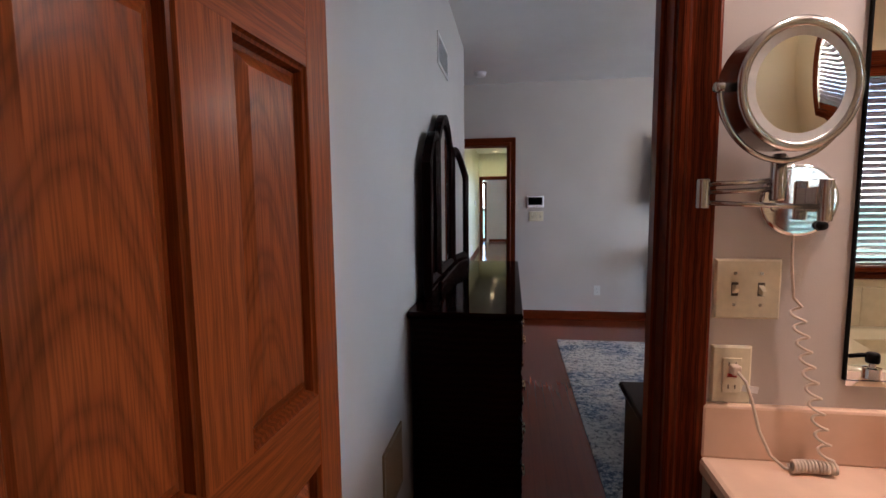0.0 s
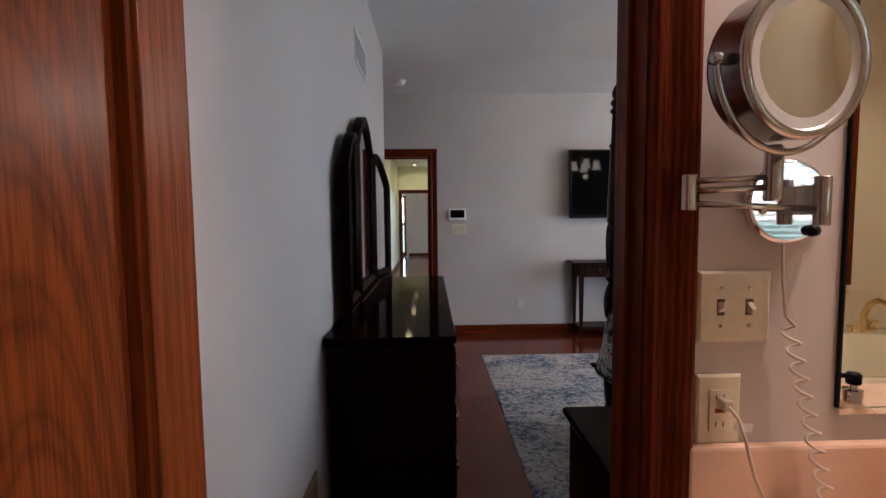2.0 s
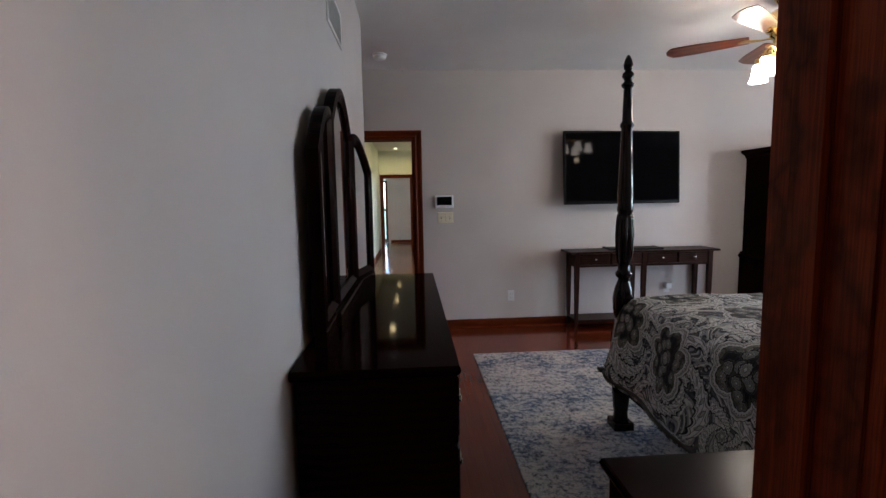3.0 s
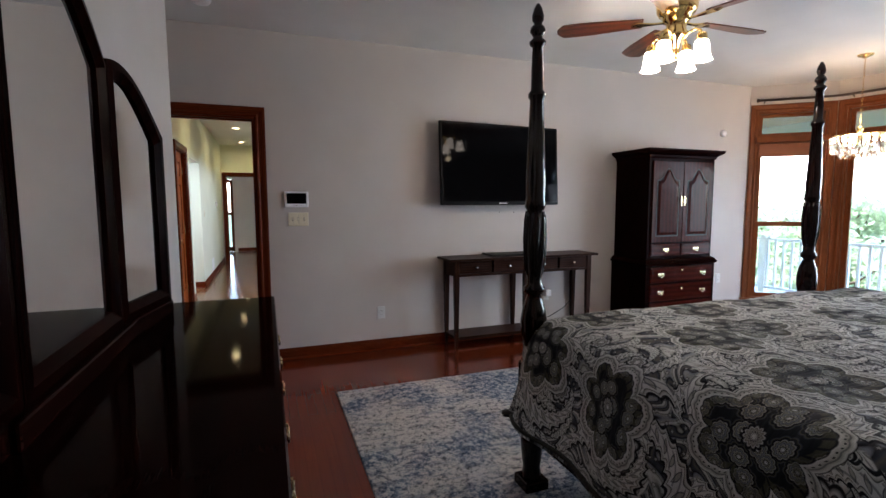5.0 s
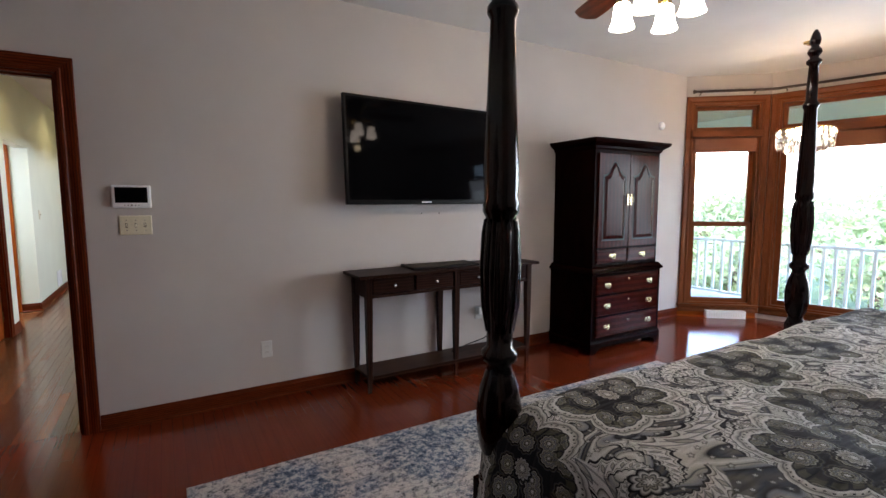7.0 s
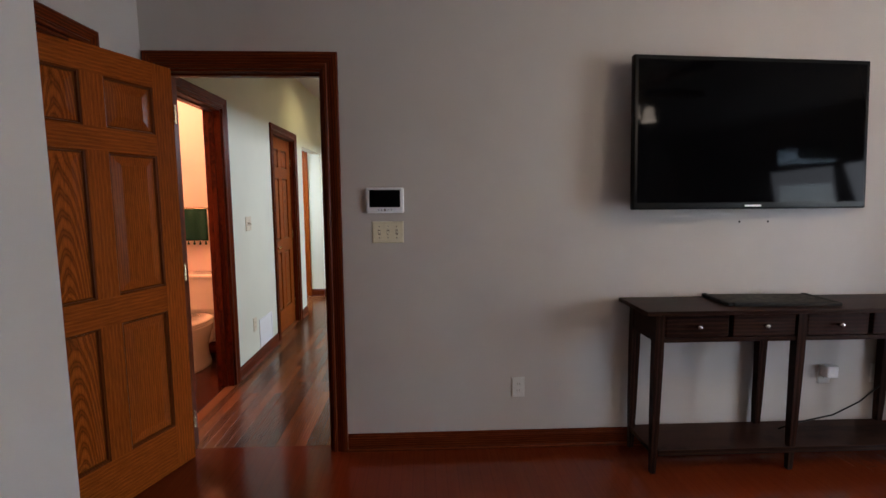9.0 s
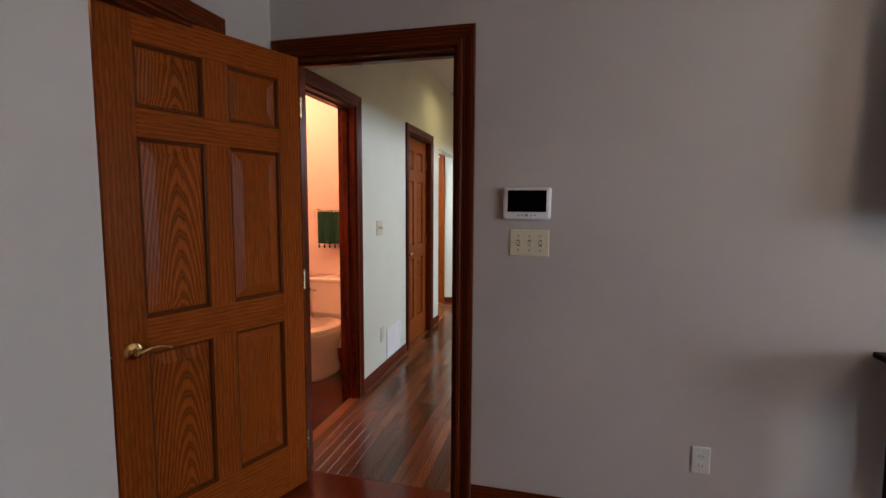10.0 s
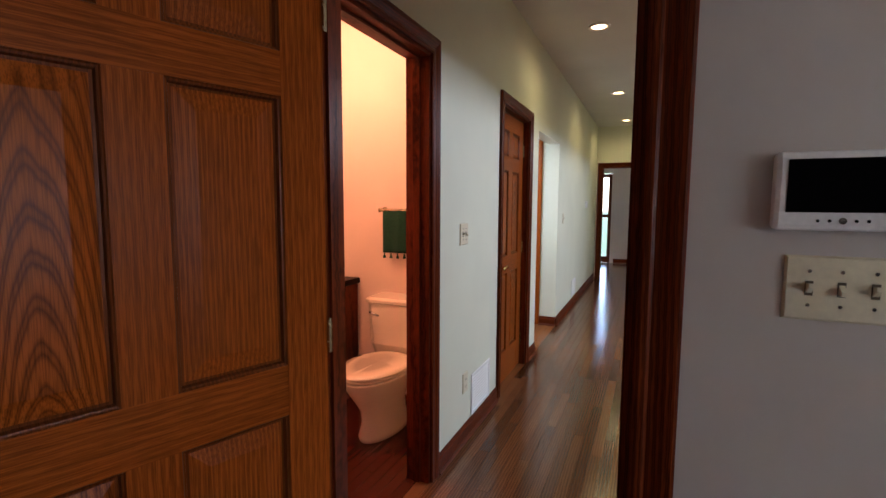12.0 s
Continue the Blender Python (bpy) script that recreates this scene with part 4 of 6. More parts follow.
def make_comforter():
    """One padded sheet over the mattress: it rounds the edges and hangs down, with shallow folds and quilting."""
    bm = bmesh.new()
    lay = bm.loops.layers.uv.new("UVMap")
    nu, nv = 96, 84
    drop = 0.50
    w = BX1 - BX0
    len_v = BY1 - BY0 - 0.02
    rows = []
    for j in range(nv + 1):
        v = j / nv * (len_v + 0.36)
        row = []
        for i in range(nu + 1):
            u = -drop + i / nu * (w + 2 * drop)
            r = 0.11
            def bend(s, limit):
                """Arc over an edge: how far along and how far down."""
                if s <= limit - r:
                    return s, 0.0
                a = (s - (limit - r)) / r
                if a < math.pi / 2:
                    return limit - r + r * math.sin(a), r * (1 - math.cos(a))
                return limit + 0.16 * (s - (limit - r) - r * math.pi / 2), r + (s - (limit - r) - r * math.pi / 2) * 0.985
            cx = w / 2
            q, dz1 = bend(abs(u - cx), cx + 0.015)
            x = BX0 + cx + math.copysign(q, u - cx)
            yy, dz2 = bend(v, len_v + 0.02)
            y = BY0 + 0.03 + yy
            hang = max(dz1, dz2)
            z = 0.828 - max(dz1, dz2) - 0.35 * min(dz1, dz2)
            puff = 0.022 * noise.noise((u * 2.3, v * 2.1, 0.3)) + 0.009 * noise.noise((u * 6.0, v * 5.0, 1.7))
            seam = 0.004 * (abs(math.sin(u * 5.2)) ** 0.3 + abs(math.sin(v * 5.2)) ** 0.3)
            wave = 0.022 * min(1, hang / 0.3) * math.sin(v * 9.0 + 1.2 * math.sin(v * 3.1)) if dz1 > 0.03 else 0.0
            if u > cx:
                wave = -wave
            x += wave + (0.012 * noise.noise((u * 3, v * 3, 5.0)) if dz1 > 0.05 else 0)
            row.append(bm.verts.new((x, y, max(0.36, z + puff + seam))))
        rows.append(row)
    bm.verts.index_update()
    for j in range(nv):
        for i in range(nu):
            f = bm.faces.new((rows[j][i], rows[j][i + 1], rows[j + 1][i + 1], rows[j + 1][i]))
            for loop, (a, c) in zip(f.loops, ((i, j), (i + 1, j), (i + 1, j + 1), (i, j + 1))):
                loop[lay].uv = (a / nu * (w + 2 * drop), c / nv * (len_v + 0.36))
    edges = [[tuple(v.co) for v in rw] for rw in ([r[0] for r in rows], [r[-1] for r in rows], rows[-1])]
    ob = solid("comforter", bm, COMFORTER, "grey, cream and olive paisley comforter spread over the bed", "bedding", smooth=True)
    th = ob.modifiers.new("thickness", "SOLIDIFY")
    th.thickness = 0.022
    th.offset = -1
    for line in edges:
        hem = bmesh.new()
        tube(hem, line, 0.009, 6)
        part("hem", hem, HEM, ob, "dark bound hem", None, True)
    return ob


make_comforter()


def rug_material():
    m = material("distressed_rug", (0.5, 0.5, 0.5), 0.95)
    b = m.node_tree.nodes["Principled BSDF"]
    at = coords(m, world_space=True)
    big = put(m, "ShaderNodeTexNoise", Scale=2.3, Detail=5.0, Roughness=0.6)
    mid = put(m, "ShaderNodeTexNoise", Scale=38.0, Detail=5.0, Roughness=0.75)
    streak = put(m, "ShaderNodeTexNoise", Scale=9.0, Detail=4.0)
    pile = put(m, "ShaderNodeTexNoise", Scale=260.0, Detail=2.0)
    join(m, at, big.inputs["Vector"])
    join(m, at, mid.inputs["Vector"])
    join(m, at, pile.inputs["Vector"])
    join(m, coords(m, (0.5, 2.2, 1), True), streak.inputs["Vector"])
    blue = ramp(m, mid.outputs[0], [(0.38, (0.02, 0.045, 0.09)), (0.48, (0.11, 0.16, 0.24)), (0.56, (0.42, 0.44, 0.47)), (0.70, (0.64, 0.64, 0.63))])
    cream = ramp(m, mid.outputs[0], [(0.37, (0.05, 0.056, 0.07)), (0.45, (0.36, 0.36, 0.365)), (0.55, (0.60, 0.59, 0.57)), (0.75, (0.50, 0.48, 0.45))])
    where = ramp(m, big.outputs[0], [(0.46, (0, 0, 0)), (0.58, (1, 1, 1))])
    c = blend(m, where.outputs[0], cream.outputs[0], blue.outputs[0])
    st = ramp(m, streak.outputs[0], [(0.55, (1, 1, 1)), (0.68, (0.55, 0.6, 0.68))])
    c = blend(m, 1.0, c, st.outputs[0], "MULTIPLY")
    pr = ramp(m, pile.outputs[0], [(0.3, (0.7, 0.7, 0.7)), (0.7, (1.15, 1.15, 1.15))])
    c = blend(m, 1.0, c, pr.outputs[0], "MULTIPLY")
    join(m, c, b.inputs["Base Color"])
    bump(m, pile.outputs[0], 0.8, 0.004)
    return m


def make_rug():
    bm = bmesh.new()
    x0, y0, x1, y1 = 1.755, 2.35, 5.25, 5.69
    loft(bm, [[(x0 + a, y0 + a, z), (x1 - a, y0 + a, z), (x1 - a, y1 - a, z), (x0 + a, y1 - a, z)] for a, z in ((0, 0.0005), (0, 0.008), (0.006, 0.012))])
    solid("area_rug", bm, rug_material(), "pale distressed area rug in cream, grey and blue under the bed", "rug")


make_rug()


def make_nightstand():
    W, D, H = 0.56, 0.60, 0.74
    t = thing("nightstand", "dark cherry nightstand beside the bed", "nightstand", pose(1.69, 2.06, 0.012))
    part("body", one_box(0.02, 0.0, 0.10, W - 0.02, D - 0.02, H - 0.03), CHERRY["Z"], t)
    bm = bmesh.new()
    loft(bm, [[(a, 0, z), (W - a, 0, z), (W - a, D - a, z), (a, D - a, z)] for a, z in ((0.014, H - 0.032), (0.004, H - 0.026), (0.0, H - 0.015), (0.004, H - 0.003), (0.008, H))])
    part("top", bm, CHERRY["X"], t)
    part("base", one_box(0.006, 0.0, 0.0, W - 0.006, D - 0.006, 0.10, bevel=0.006), CHERRY["X"], t)
    for z0, z1 in ((0.13, 0.40), (0.42, 0.69)):
        d = part("drawer", one_box(0.05, D - 0.021, z0, W - 0.05, D - 0.006, z1, bevel=0.004), CHERRY["X"], t)
        bail_pull(d, pose(W / 2, D - 0.006, (z0 + z1) / 2, 0, 0, 180))


make_nightstand()

# ---------------------------------------------------------------- bedroom: television wall
def make_tv():
    t = thing("television", "large flat black television angled on a wall mount", "television", pose(2.826, 6.425, 1.328, -3, 0, 4))
    W, H = 1.305, 0.768
    part("cabinet", one_box(0.0, 0.0, 0.0, W, 0.036, H, bevel=0.008), BLACK, t)
    part("rear_housing", one_box(0.2, 0.036, 0.1, W - 0.2, 0.062, H - 0.15, bevel=0.01), BLACK, t)
    part("screen", one_box(0.022, -0.0015, 0.034, W - 0.022, 0.002, H - 0.022), SCREEN, t, "glossy dark screen")
    part("badge", one_box(W / 2 - 0.045, -0.0025, 0.012, W / 2 + 0.045, 0.001, 0.021), WHITE_PLASTIC, t, "small pale badge")
    part("mount", one_box(0.42, 0.06, 0.2, 0.70, 0.118, 0.5), BLACK, t)


make_tv()


def make_console():
    t = thing("console_table", "worn dark wooden console table with four drawers", "console table", pose(2.87, 6.285, 0))
    W, D, H = 1.535, 0.308, 0.845
    part("tabletop", one_box(-0.03, -0.03, H - 0.022, W + 0.03, D, H, bevel=0.004), CONSOLE["X"], t)
    xs = (0.03, W / 2 - 0.022, W - 0.075)
    for x in xs:
        for y in (0.0, D - 0.055):
            bm = bmesh.new()
            loft(bm, [[(x + a, y + a, z), (x + 0.045 - a, y + a, z), (x + 0.045 - a, y + 0.045 - a, z), (x + a, y + 0.045 - a, z)] for a, z in ((0.010, 0.0), (0.004, 0.25), (0.0, 0.60), (0.0, H - 0.022))])
            part("leg", bm, CONSOLE["Z"], t)
    part("back_apron", one_box(0.075, D - 0.03, H - 0.165, W - 0.075, D - 0.012, H - 0.022), CONSOLE["X"], t)
    for x in (0.038, W - 0.062):
        part("end_apron", one_box(x, 0.045, H - 0.165, x + 0.02, D - 0.055, H - 0.022), CONSOLE["Y"], t)
    part("front_rail", one_box(0.075, 0.008, H - 0.165, W / 2 - 0.022, 0.04, H - 0.143), CONSOLE["X"], t)
    part("front_rail", one_box(W / 2 + 0.023, 0.008, H - 0.165, W - 0.075, 0.04, H - 0.143), CONSOLE["X"], t)
    part("drawer_case", one_box(0.06, 0.045, H - 0.150, W - 0.063, D - 0.058, H - 0.026), CONSOLE["X"], t)
    for x0 in (0.083, 0.421, 0.798, 1.136):
        d = part("drawer", one_box(x0, 0.006, H - 0.139, x0 + 0.315, 0.044, H - 0.028, bevel=0.005), CONSOLE["X"], t)
        part("knob", turned([(0.0, 0.0), (0.007, 0.0), (0.006, 0.014), (0.014, 0.020), (0.015, 0.026), (0.009, 0.032), (0.0, 0.033)], 10), NICKEL, d, "small metal knob", pose(x0 + 0.1575, 0.007, H - 0.085, 90), True)
    part("shelf", one_box(0.04, 0.012, 0.10, W - 0.04, D - 0.02, 0.122, bevel=0.003), CONSOLE["X"], t)
    part("shelf_rail", one_box(0.075, 0.004, 0.095, W - 0.075, 0.012, 0.125), CONSOLE["X"], t)


make_console()
MAT_WEAVE = plain("woven_mat", (0.035, 0.031, 0.022), 0.9, 0.0, 0.95, 34.0, 0.6)
MAT_EDGE = plain("woven_mat_edge", (0.008, 0.008, 0.007), 0.9)


def make_mat():
    t = thing("woven_mat", "folded patterned woven mat with a dark border on the console", "mat", pose(3.58, 6.45, 0.845, 0, 0, -3))
    bm = bmesh.new()
    box(bm, -0.27, -0.12, 0.0, 0.27, 0.12, 0.016, bevel=0.007)
    part("mat", bm, MAT_WEAVE, t)
    for x in (-0.285, 0.255):
        part("border", one_box(x, -0.125, 0.001, x + 0.03, 0.125, 0.019, bevel=0.006), MAT_EDGE, t)
    part("border", one_box(-0.255, -0.13, 0.001, 0.255, -0.105, 0.019, bevel=0.006), MAT_EDGE, t)


make_mat()


def make_armoire():
    t = thing("armoire", "dark cherry armoire with arched doors over brass-handled drawers", "armoire", pose(4.885, 6.085, 0))
    W, D = 0.925, 0.51
    C = CHERRY_RED

    def moulding(name, steps, label=""):
        bm = bmesh.new()
        loft(bm, [[(-a, -a, z), (W + a, -a, z), (W + a, D, z), (-a, D, z)] for a, z in steps])
        return part(name, bm, C["X"], t, label)

    moulding("plinth", ((0.012, 0.055), (0.014, 0.10), (0.004, 0.115), (0.0, 0.13)))
    for x in (-0.012, W - 0.13):
        for y in (-0.012, D - 0.14):
            bm = bmesh.new()
            prism(bm, [(x, 0), (x + 0.07, 0), (x + 0.085, 0.03), (x + 0.142, 0.055), (x, 0.055)] if x < 0 else [(x + 0.142, 0), (x + 0.142, 0.055), (x, 0.055), (x + 0.057, 0.03), (x + 0.072, 0)], y, y + 0.14)
            part("bracket_foot", bm, C["Z"], t)
    part("lower_case", one_box(0.0, 0.0, 0.131, W, D, 0.70), C["Z"], t)
    moulding("waist_moulding", ((0.0, 0.701), (0.016, 0.712), (0.020, 0.728), (0.008, 0.742), (-0.008, 0.765), (-0.024, 0.772)))
    part("upper_case", one_box(0.03, 0.03, 0.773, W - 0.03, D, 1.79), C["Z"], t)
    moulding("cornice", ((-0.03, 1.79), (-0.018, 1.80), (-0.012, 1.82), (0.01, 1.835), (0.032, 1.85), (0.04, 1.865), (0.04, 1.88)))
    for z0, z1 in ((0.150, 0.325), (0.340, 0.515), (0.530, 0.690)):
        d = drawer_front("drawer", t, 0.045, z0, W - 0.045, z1, -0.0005, CHERRY_SATIN, (0.16, 0.84))
        part("escutcheon", turned([(0.0, 0.0), (0.011, 0.0), (0.009, 0.003), (0.0, 0.004)], 10), OLD_BRASS, d, "brass keyhole plate", pose((W - 0.09) / 2, -0.017, 0.12, 90))
    for x0 in (0.065, W / 2 + 0.008):
        drawer_front("small_drawer", t, x0, 0.80, x0 + W / 2 - 0.073, 0.925, 0.0295, CHERRY_SATIN, (0.5,))
    for side, x0 in ((0, 0.065), (1, W / 2 + 0.002)):
        w = W / 2 - 0.067
        d = part("cabinet_door", one_box(0, -0.018, 0, w, 0.0, 0.82, bevel=0.003), CHERRY_SATIN["Z"], t, "", pose(x0, 0.0295, 0.94))
        a0, a1, zt = 0.05, w - 0.05, 0.70
        n = 16
        def arch(inset):
            l, r = a0 + inset, a1 - inset
            pts = [(l, 0.06 + inset), (r, 0.06 + inset), (r, zt - 0.10)]
            for k in range(n + 1):
                u = k / n
                x = r + (l - r) * u
                pts.append((x, zt - 0.085 - inset + 0.12 * math.sin(math.pi * u) ** 1.6 + 0.018 * math.cos(u * math.pi * 4)))
            pts.append((l, zt - 0.10))
            return pts
        # flat near-black band: the groove's darkness is in the colour, nothing is cut in
        bm = bmesh.new()
        loft(bm, [[(x, y, z) for x, z in arch(a)] for a, y in ((0.0, -0.0181), (0.0, -0.0190), (0.020, -0.0190), (0.020, -0.0181))], caps=False)
        part("panel_groove", bm, DARK_GROOVE, d, "dark shaped band in place of a groove")
        bm = bmesh.new()
        loft(bm, [[(x, y, z) for x, z in arch(a)] for a, y in ((0.016, -0.0182), (0.018, -0.0215), (0.026, -0.0225), (0.044, -0.0265))])
        part("arched_panel", bm, CHERRY_SATIN["Z"], d, "raised arched panel")
        hx = w - 0.02 if side == 0 else 0.02
        bm = bmesh.new()
        box(bm, hx - 0.009, -0.022, 0.37, hx + 0.009, -0.018, 0.47, bevel=0.001)
        tube(bm, [(hx, -0.022, 0.385), (hx, -0.038, 0.395), (hx, -0.042, 0.42), (hx, -0.038, 0.445), (hx, -0.022, 0.455)], 0.0045, 6)
        part("door_pull", bm, OLD_BRASS, d, "brass door pull")
    return t


make_armoire()

# ---------------------------------------------------------------- bedroom: ceiling fan, chandelier, ceiling and wall fixtures
SHADE_GLOW = glow("lit_frosted_shade", (1.0, 0.84, 0.64), 2.6)
FAN_BLADE = wood("fan_blade_wood", (0.05, 0.012, 0.006), (0.15, 0.04, 0.018), "X", 0.3, 0.3)


def make_fan():
    t = thing("ceiling_fan", "brass ceiling fan with five cherry blades and lit glass shades", "ceiling fan", pose(3.83, 4.80, CEILING + 0.025))
    part("canopy", turned([(0.0, 0.0), (0.07, 0.0), (0.068, -0.02), (0.05, -0.05), (0.018, -0.062), (0.018, -0.075)], 24), BRASS, t, "", None, True)
    part("downrod", turned([(0.012, -0.06), (0.012, -0.13)], 12), BRASS, t)
    part("motor_housing", turned([(0.02, -0.10), (0.075, -0.105), (0.115, -0.135), (0.125, -0.165), (0.120, -0.21), (0.105, -0.235), (0.085, -0.245), (0.08, -0.275), (0.06, -0.285), (0.058, -0.33), (0.07, -0.345), (0.06, -0.375), (0.03, -0.40), (0.022, -0.47), (0.03, -0.485), (0.012, -0.51), (0.0, -0.515)], 32), BRASS, t, "polished brass motor housing", None, True)
    for k in range(5):
        a = 143 - 72 * k
        m = pose(0, 0, -0.265, 0, 0, a)
        bm = bmesh.new()
        n = 14
        out = []
        for i in range(n + 1):
            u = i / n
            x = 0.20 + 0.54 * u
            wid = 0.045 + 0.028 * min(1, u * 1.6)
            if u > 0.9:
                wid *= math.sqrt(max(0.0, 1 - ((u - 0.9) / 0.105) ** 2))
            out.append((x, wid))
        ring = [(x, w) for x, w in out] + [(x, -w) for x, w in reversed(out)]
        loft(bm, [[(x, y, -0.004 + y * 0.20) for x, y in ring], [(x, y, 0.004 + y * 0.20) for x, y in ring]])
        b = part("blade", bm, FAN_BLADE, t, "dark cherry fan blade", m)
        bm = bmesh.new()
        loft(bm, [[(x, -w, z - 0.004), (x, w, z - 0.004), (x, w, z + 0.004), (x, -w, z + 0.004)] for x, w, z in ((0.07, 0.012, -0.01), (0.13, 0.010, -0.012), (0.18, 0.022, -0.010), (0.23, 0.034, -0.006), (0.27, 0.012, -0.006))])
        part("blade_iron", bm, BRASS, b, "brass blade arm")
    for k in range(4):
        a = radians(20 + 90 * k)
        ca, sa = math.cos(a), math.sin(a)
        bm = bmesh.new()
        tube(bm, [(r * ca, r * sa, z) for r, z in ((0.045, -0.40), (0.08, -0.36), (0.12, -0.35), (0.15, -0.365), (0.16, -0.40))], 0.008, 8)
        arm = part("lamp_arm", bm, BRASS, t, "curved brass lamp arm", None, True)
        part("socket", turned([(0.0, 0.0), (0.026, 0.0), (0.03, -0.015), (0.03, -0.045), (0.026, -0.05)], 16, (0.16 * ca, 0.16 * sa, -0.385)), BRASS, arm, "", None, True)
        part("shade", turned([(0.026, 0.0), (0.038, -0.01), (0.043, -0.045), (0.047, -0.082), (0.057, -0.114), (0.062, -0.123), (0.055, -0.117), (0.043, -0.082), (0.038, -0.045), (0.033, -0.012)], 24, (0.16 * ca, 0.16 * sa, -0.425), caps=False), SHADE_GLOW, arm, "lit white frosted glass shade", None, True)
    bm = bmesh.new()
    tube(bm, [(0.03, -0.03, -0.40), (0.035, -0.035, -0.5), (0.035, -0.035, -0.60)], 0.0018, 5)
    part("pull_chain", bm, BRASS, t)


make_fan()
CRYSTAL = clear_glass("crystal", 0.03)
BULB = glow("warm_bulb", (1.0, 0.72, 0.40), 22.0)


def make_chandelier():
    t = thing("chandelier", "small round crystal chandelier hanging on a brass chain", "chandelier", pose(6.73, 5.34, CEILING))
    part("canopy", turned([(0.0, 0.0), (0.065, 0.0), (0.06, -0.012), (0.03, -0.025), (0.008, -0.035)], 20), BRASS, t, "", None, True)
    bm = bmesh.new()
    for i in range(29):
        z = -0.04 - i * 0.0225
        s = [(0.006 * math.cos(a), 0.0, z + 0.013 * math.sin(a)) for a in [k * math.pi / 3 for k in range(7)]]
        if i % 2:
            s = [(0.0, x, zz) for x, _, zz in s]
        tube(bm, s, 0.0018, 4)
    part("chain", bm, BRASS, t)
    part("hub", turned([(0.0, -0.670), (0.03, -0.675), (0.035, -0.700), (0.02, -0.730), (0.02, -0.830), (0.0, -0.840)], 14), BRASS, t, "", None, True)
    for r, z in ((0.205, -0.755), (0.205, -0.800)):
        bm = bmesh.new()
        tube(bm, [(r * math.cos(2 * math.pi * k / 40), r * math.sin(2 * math.pi * k / 40), z) for k in range(41)], 0.005, 6)
        ring = part("ring", bm, BRASS, t, "", None, True)
    for k in range(4):
        a = math.pi * k / 4
        bm = bmesh.new()
        tube(bm, [(-0.205 * math.cos(a), -0.205 * math.sin(a), -0.755), (0.205 * math.cos(a), 0.205 * math.sin(a), -0.755)], 0.004, 6)
        part("spoke", bm, BRASS, t)
    drop = mesh_of("crystal_drop", turned([(0.0, 0.0), (0.012, -0.012), (0.016, -0.05), (0.013, -0.10), (0.0, -0.125)], 6), CRYSTAL)
    for row, (r, z, n) in enumerate(((0.208, -0.755, 30), (0.202, -0.815, 30), (0.14, -0.850, 20))):
        for k in range(n):
            a = 2 * math.pi * (k + 0.5 * (row % 2)) / n
            ob = new("crystal_drop", drop)
            ob.parent = t
            ob.matrix_basis = pose(r * math.cos(a), r * math.sin(a), z)
    for k in range(6):
        a = 2 * math.pi * k / 6
        part("bulb", turned([(0.0, 0.0), (0.012, 0.004), (0.016, 0.02), (0.010, 0.045), (0.0, 0.06)], 10, (0.11 * math.cos(a), 0.11 * math.sin(a), -0.810)), BULB, t, "small lit candle bulb", None, True)


make_chandelier()

t = thing("smoke_detector", "round white smoke detector on the ceiling", "smoke detector", pose(0.97, 6.08, CEILING))
part("base", turned([(0.0, 0.0), (0.068, 0.0), (0.068, -0.012), (0.06, -0.014)], 28), WHITE_PLASTIC, t, "", None, True)
part("cover", turned([(0.058, -0.013), (0.058, -0.03), (0.05, -0.042), (0.02, -0.046), (0.0, -0.046)], 28), WHITE_PLASTIC, t, "", None, True)

t = thing("motion_sensor", "small round white wall sensor", "sensor", pose(6.46, 6.60, 2.16))
part("sensor_body", turned([(0.0, 0.0), (0.042, 0.0), (0.042, 0.02), (0.032, 0.032), (0.0, 0.036)], 24), WHITE_PLASTIC, t, "", pose(0, 0, 0, 90), True)


def louvre_vent(name, at, w, h, label, n=9, mat=VENT_PAINT, back=DARK_GAP):
    """A framed register with slats; local -y is the front."""
    t = thing(name, label, "vent", at)
    f = 0.018
    for x0, z0, x1, z1 in ((0, 0, w, f), (0, h - f, w, h), (0, f, f, h - f), (w - f, f, w, h - f)):
        part("frame", one_box(x0, -0.008, z0, x1, 0, z1, bevel=0.002), mat, t)
    part("backing", one_box(f, -0.0015, f, w - f, -0.0005, h - f), back, t)
    sl = mesh_of("slat", one_box(0, -0.004, -0.0012, w - 2 * f, 0.004, 0.0012), mat)
    for k in range(n):
        ob = new("slat", sl)
        ob.parent = t
        ob.matrix_basis = pose(f, -0.0055, f + (h - 2 * f) * (k + 0.5) / n, 35)
    return t


louvre_vent("wall_vent", pose(0.88, 3.72, 2.19, 0, 0, 90), 0.42, 0.18, "white painted louvred air vent high on the wall", 10)
TAN_VENT = plain("tan_vent_enamel", (0.26, 0.17, 0.09), 0.45)
louvre_vent("return_vent", pose(0.88, 2.41, 0.30, 0, 0, 90), 0.26, 0.25, "tan painted return air grille low on the wall", 12, TAN_VENT)
louvre_vent("hall_vent", pose(0.35, 8.14, 0.10, 0, 0, 90), 0.34, 0.25, "white painted floor-level hall register", 12, WHITE_PLASTIC, VENT_PAINT)
louvre_vent("hall_vent_far", pose(0.35, 12.0, 0.12, 0, 0, 90), 0.34, 0.22, "white painted floor-level hall register", 10, WHITE_PLASTIC, VENT_PAINT)


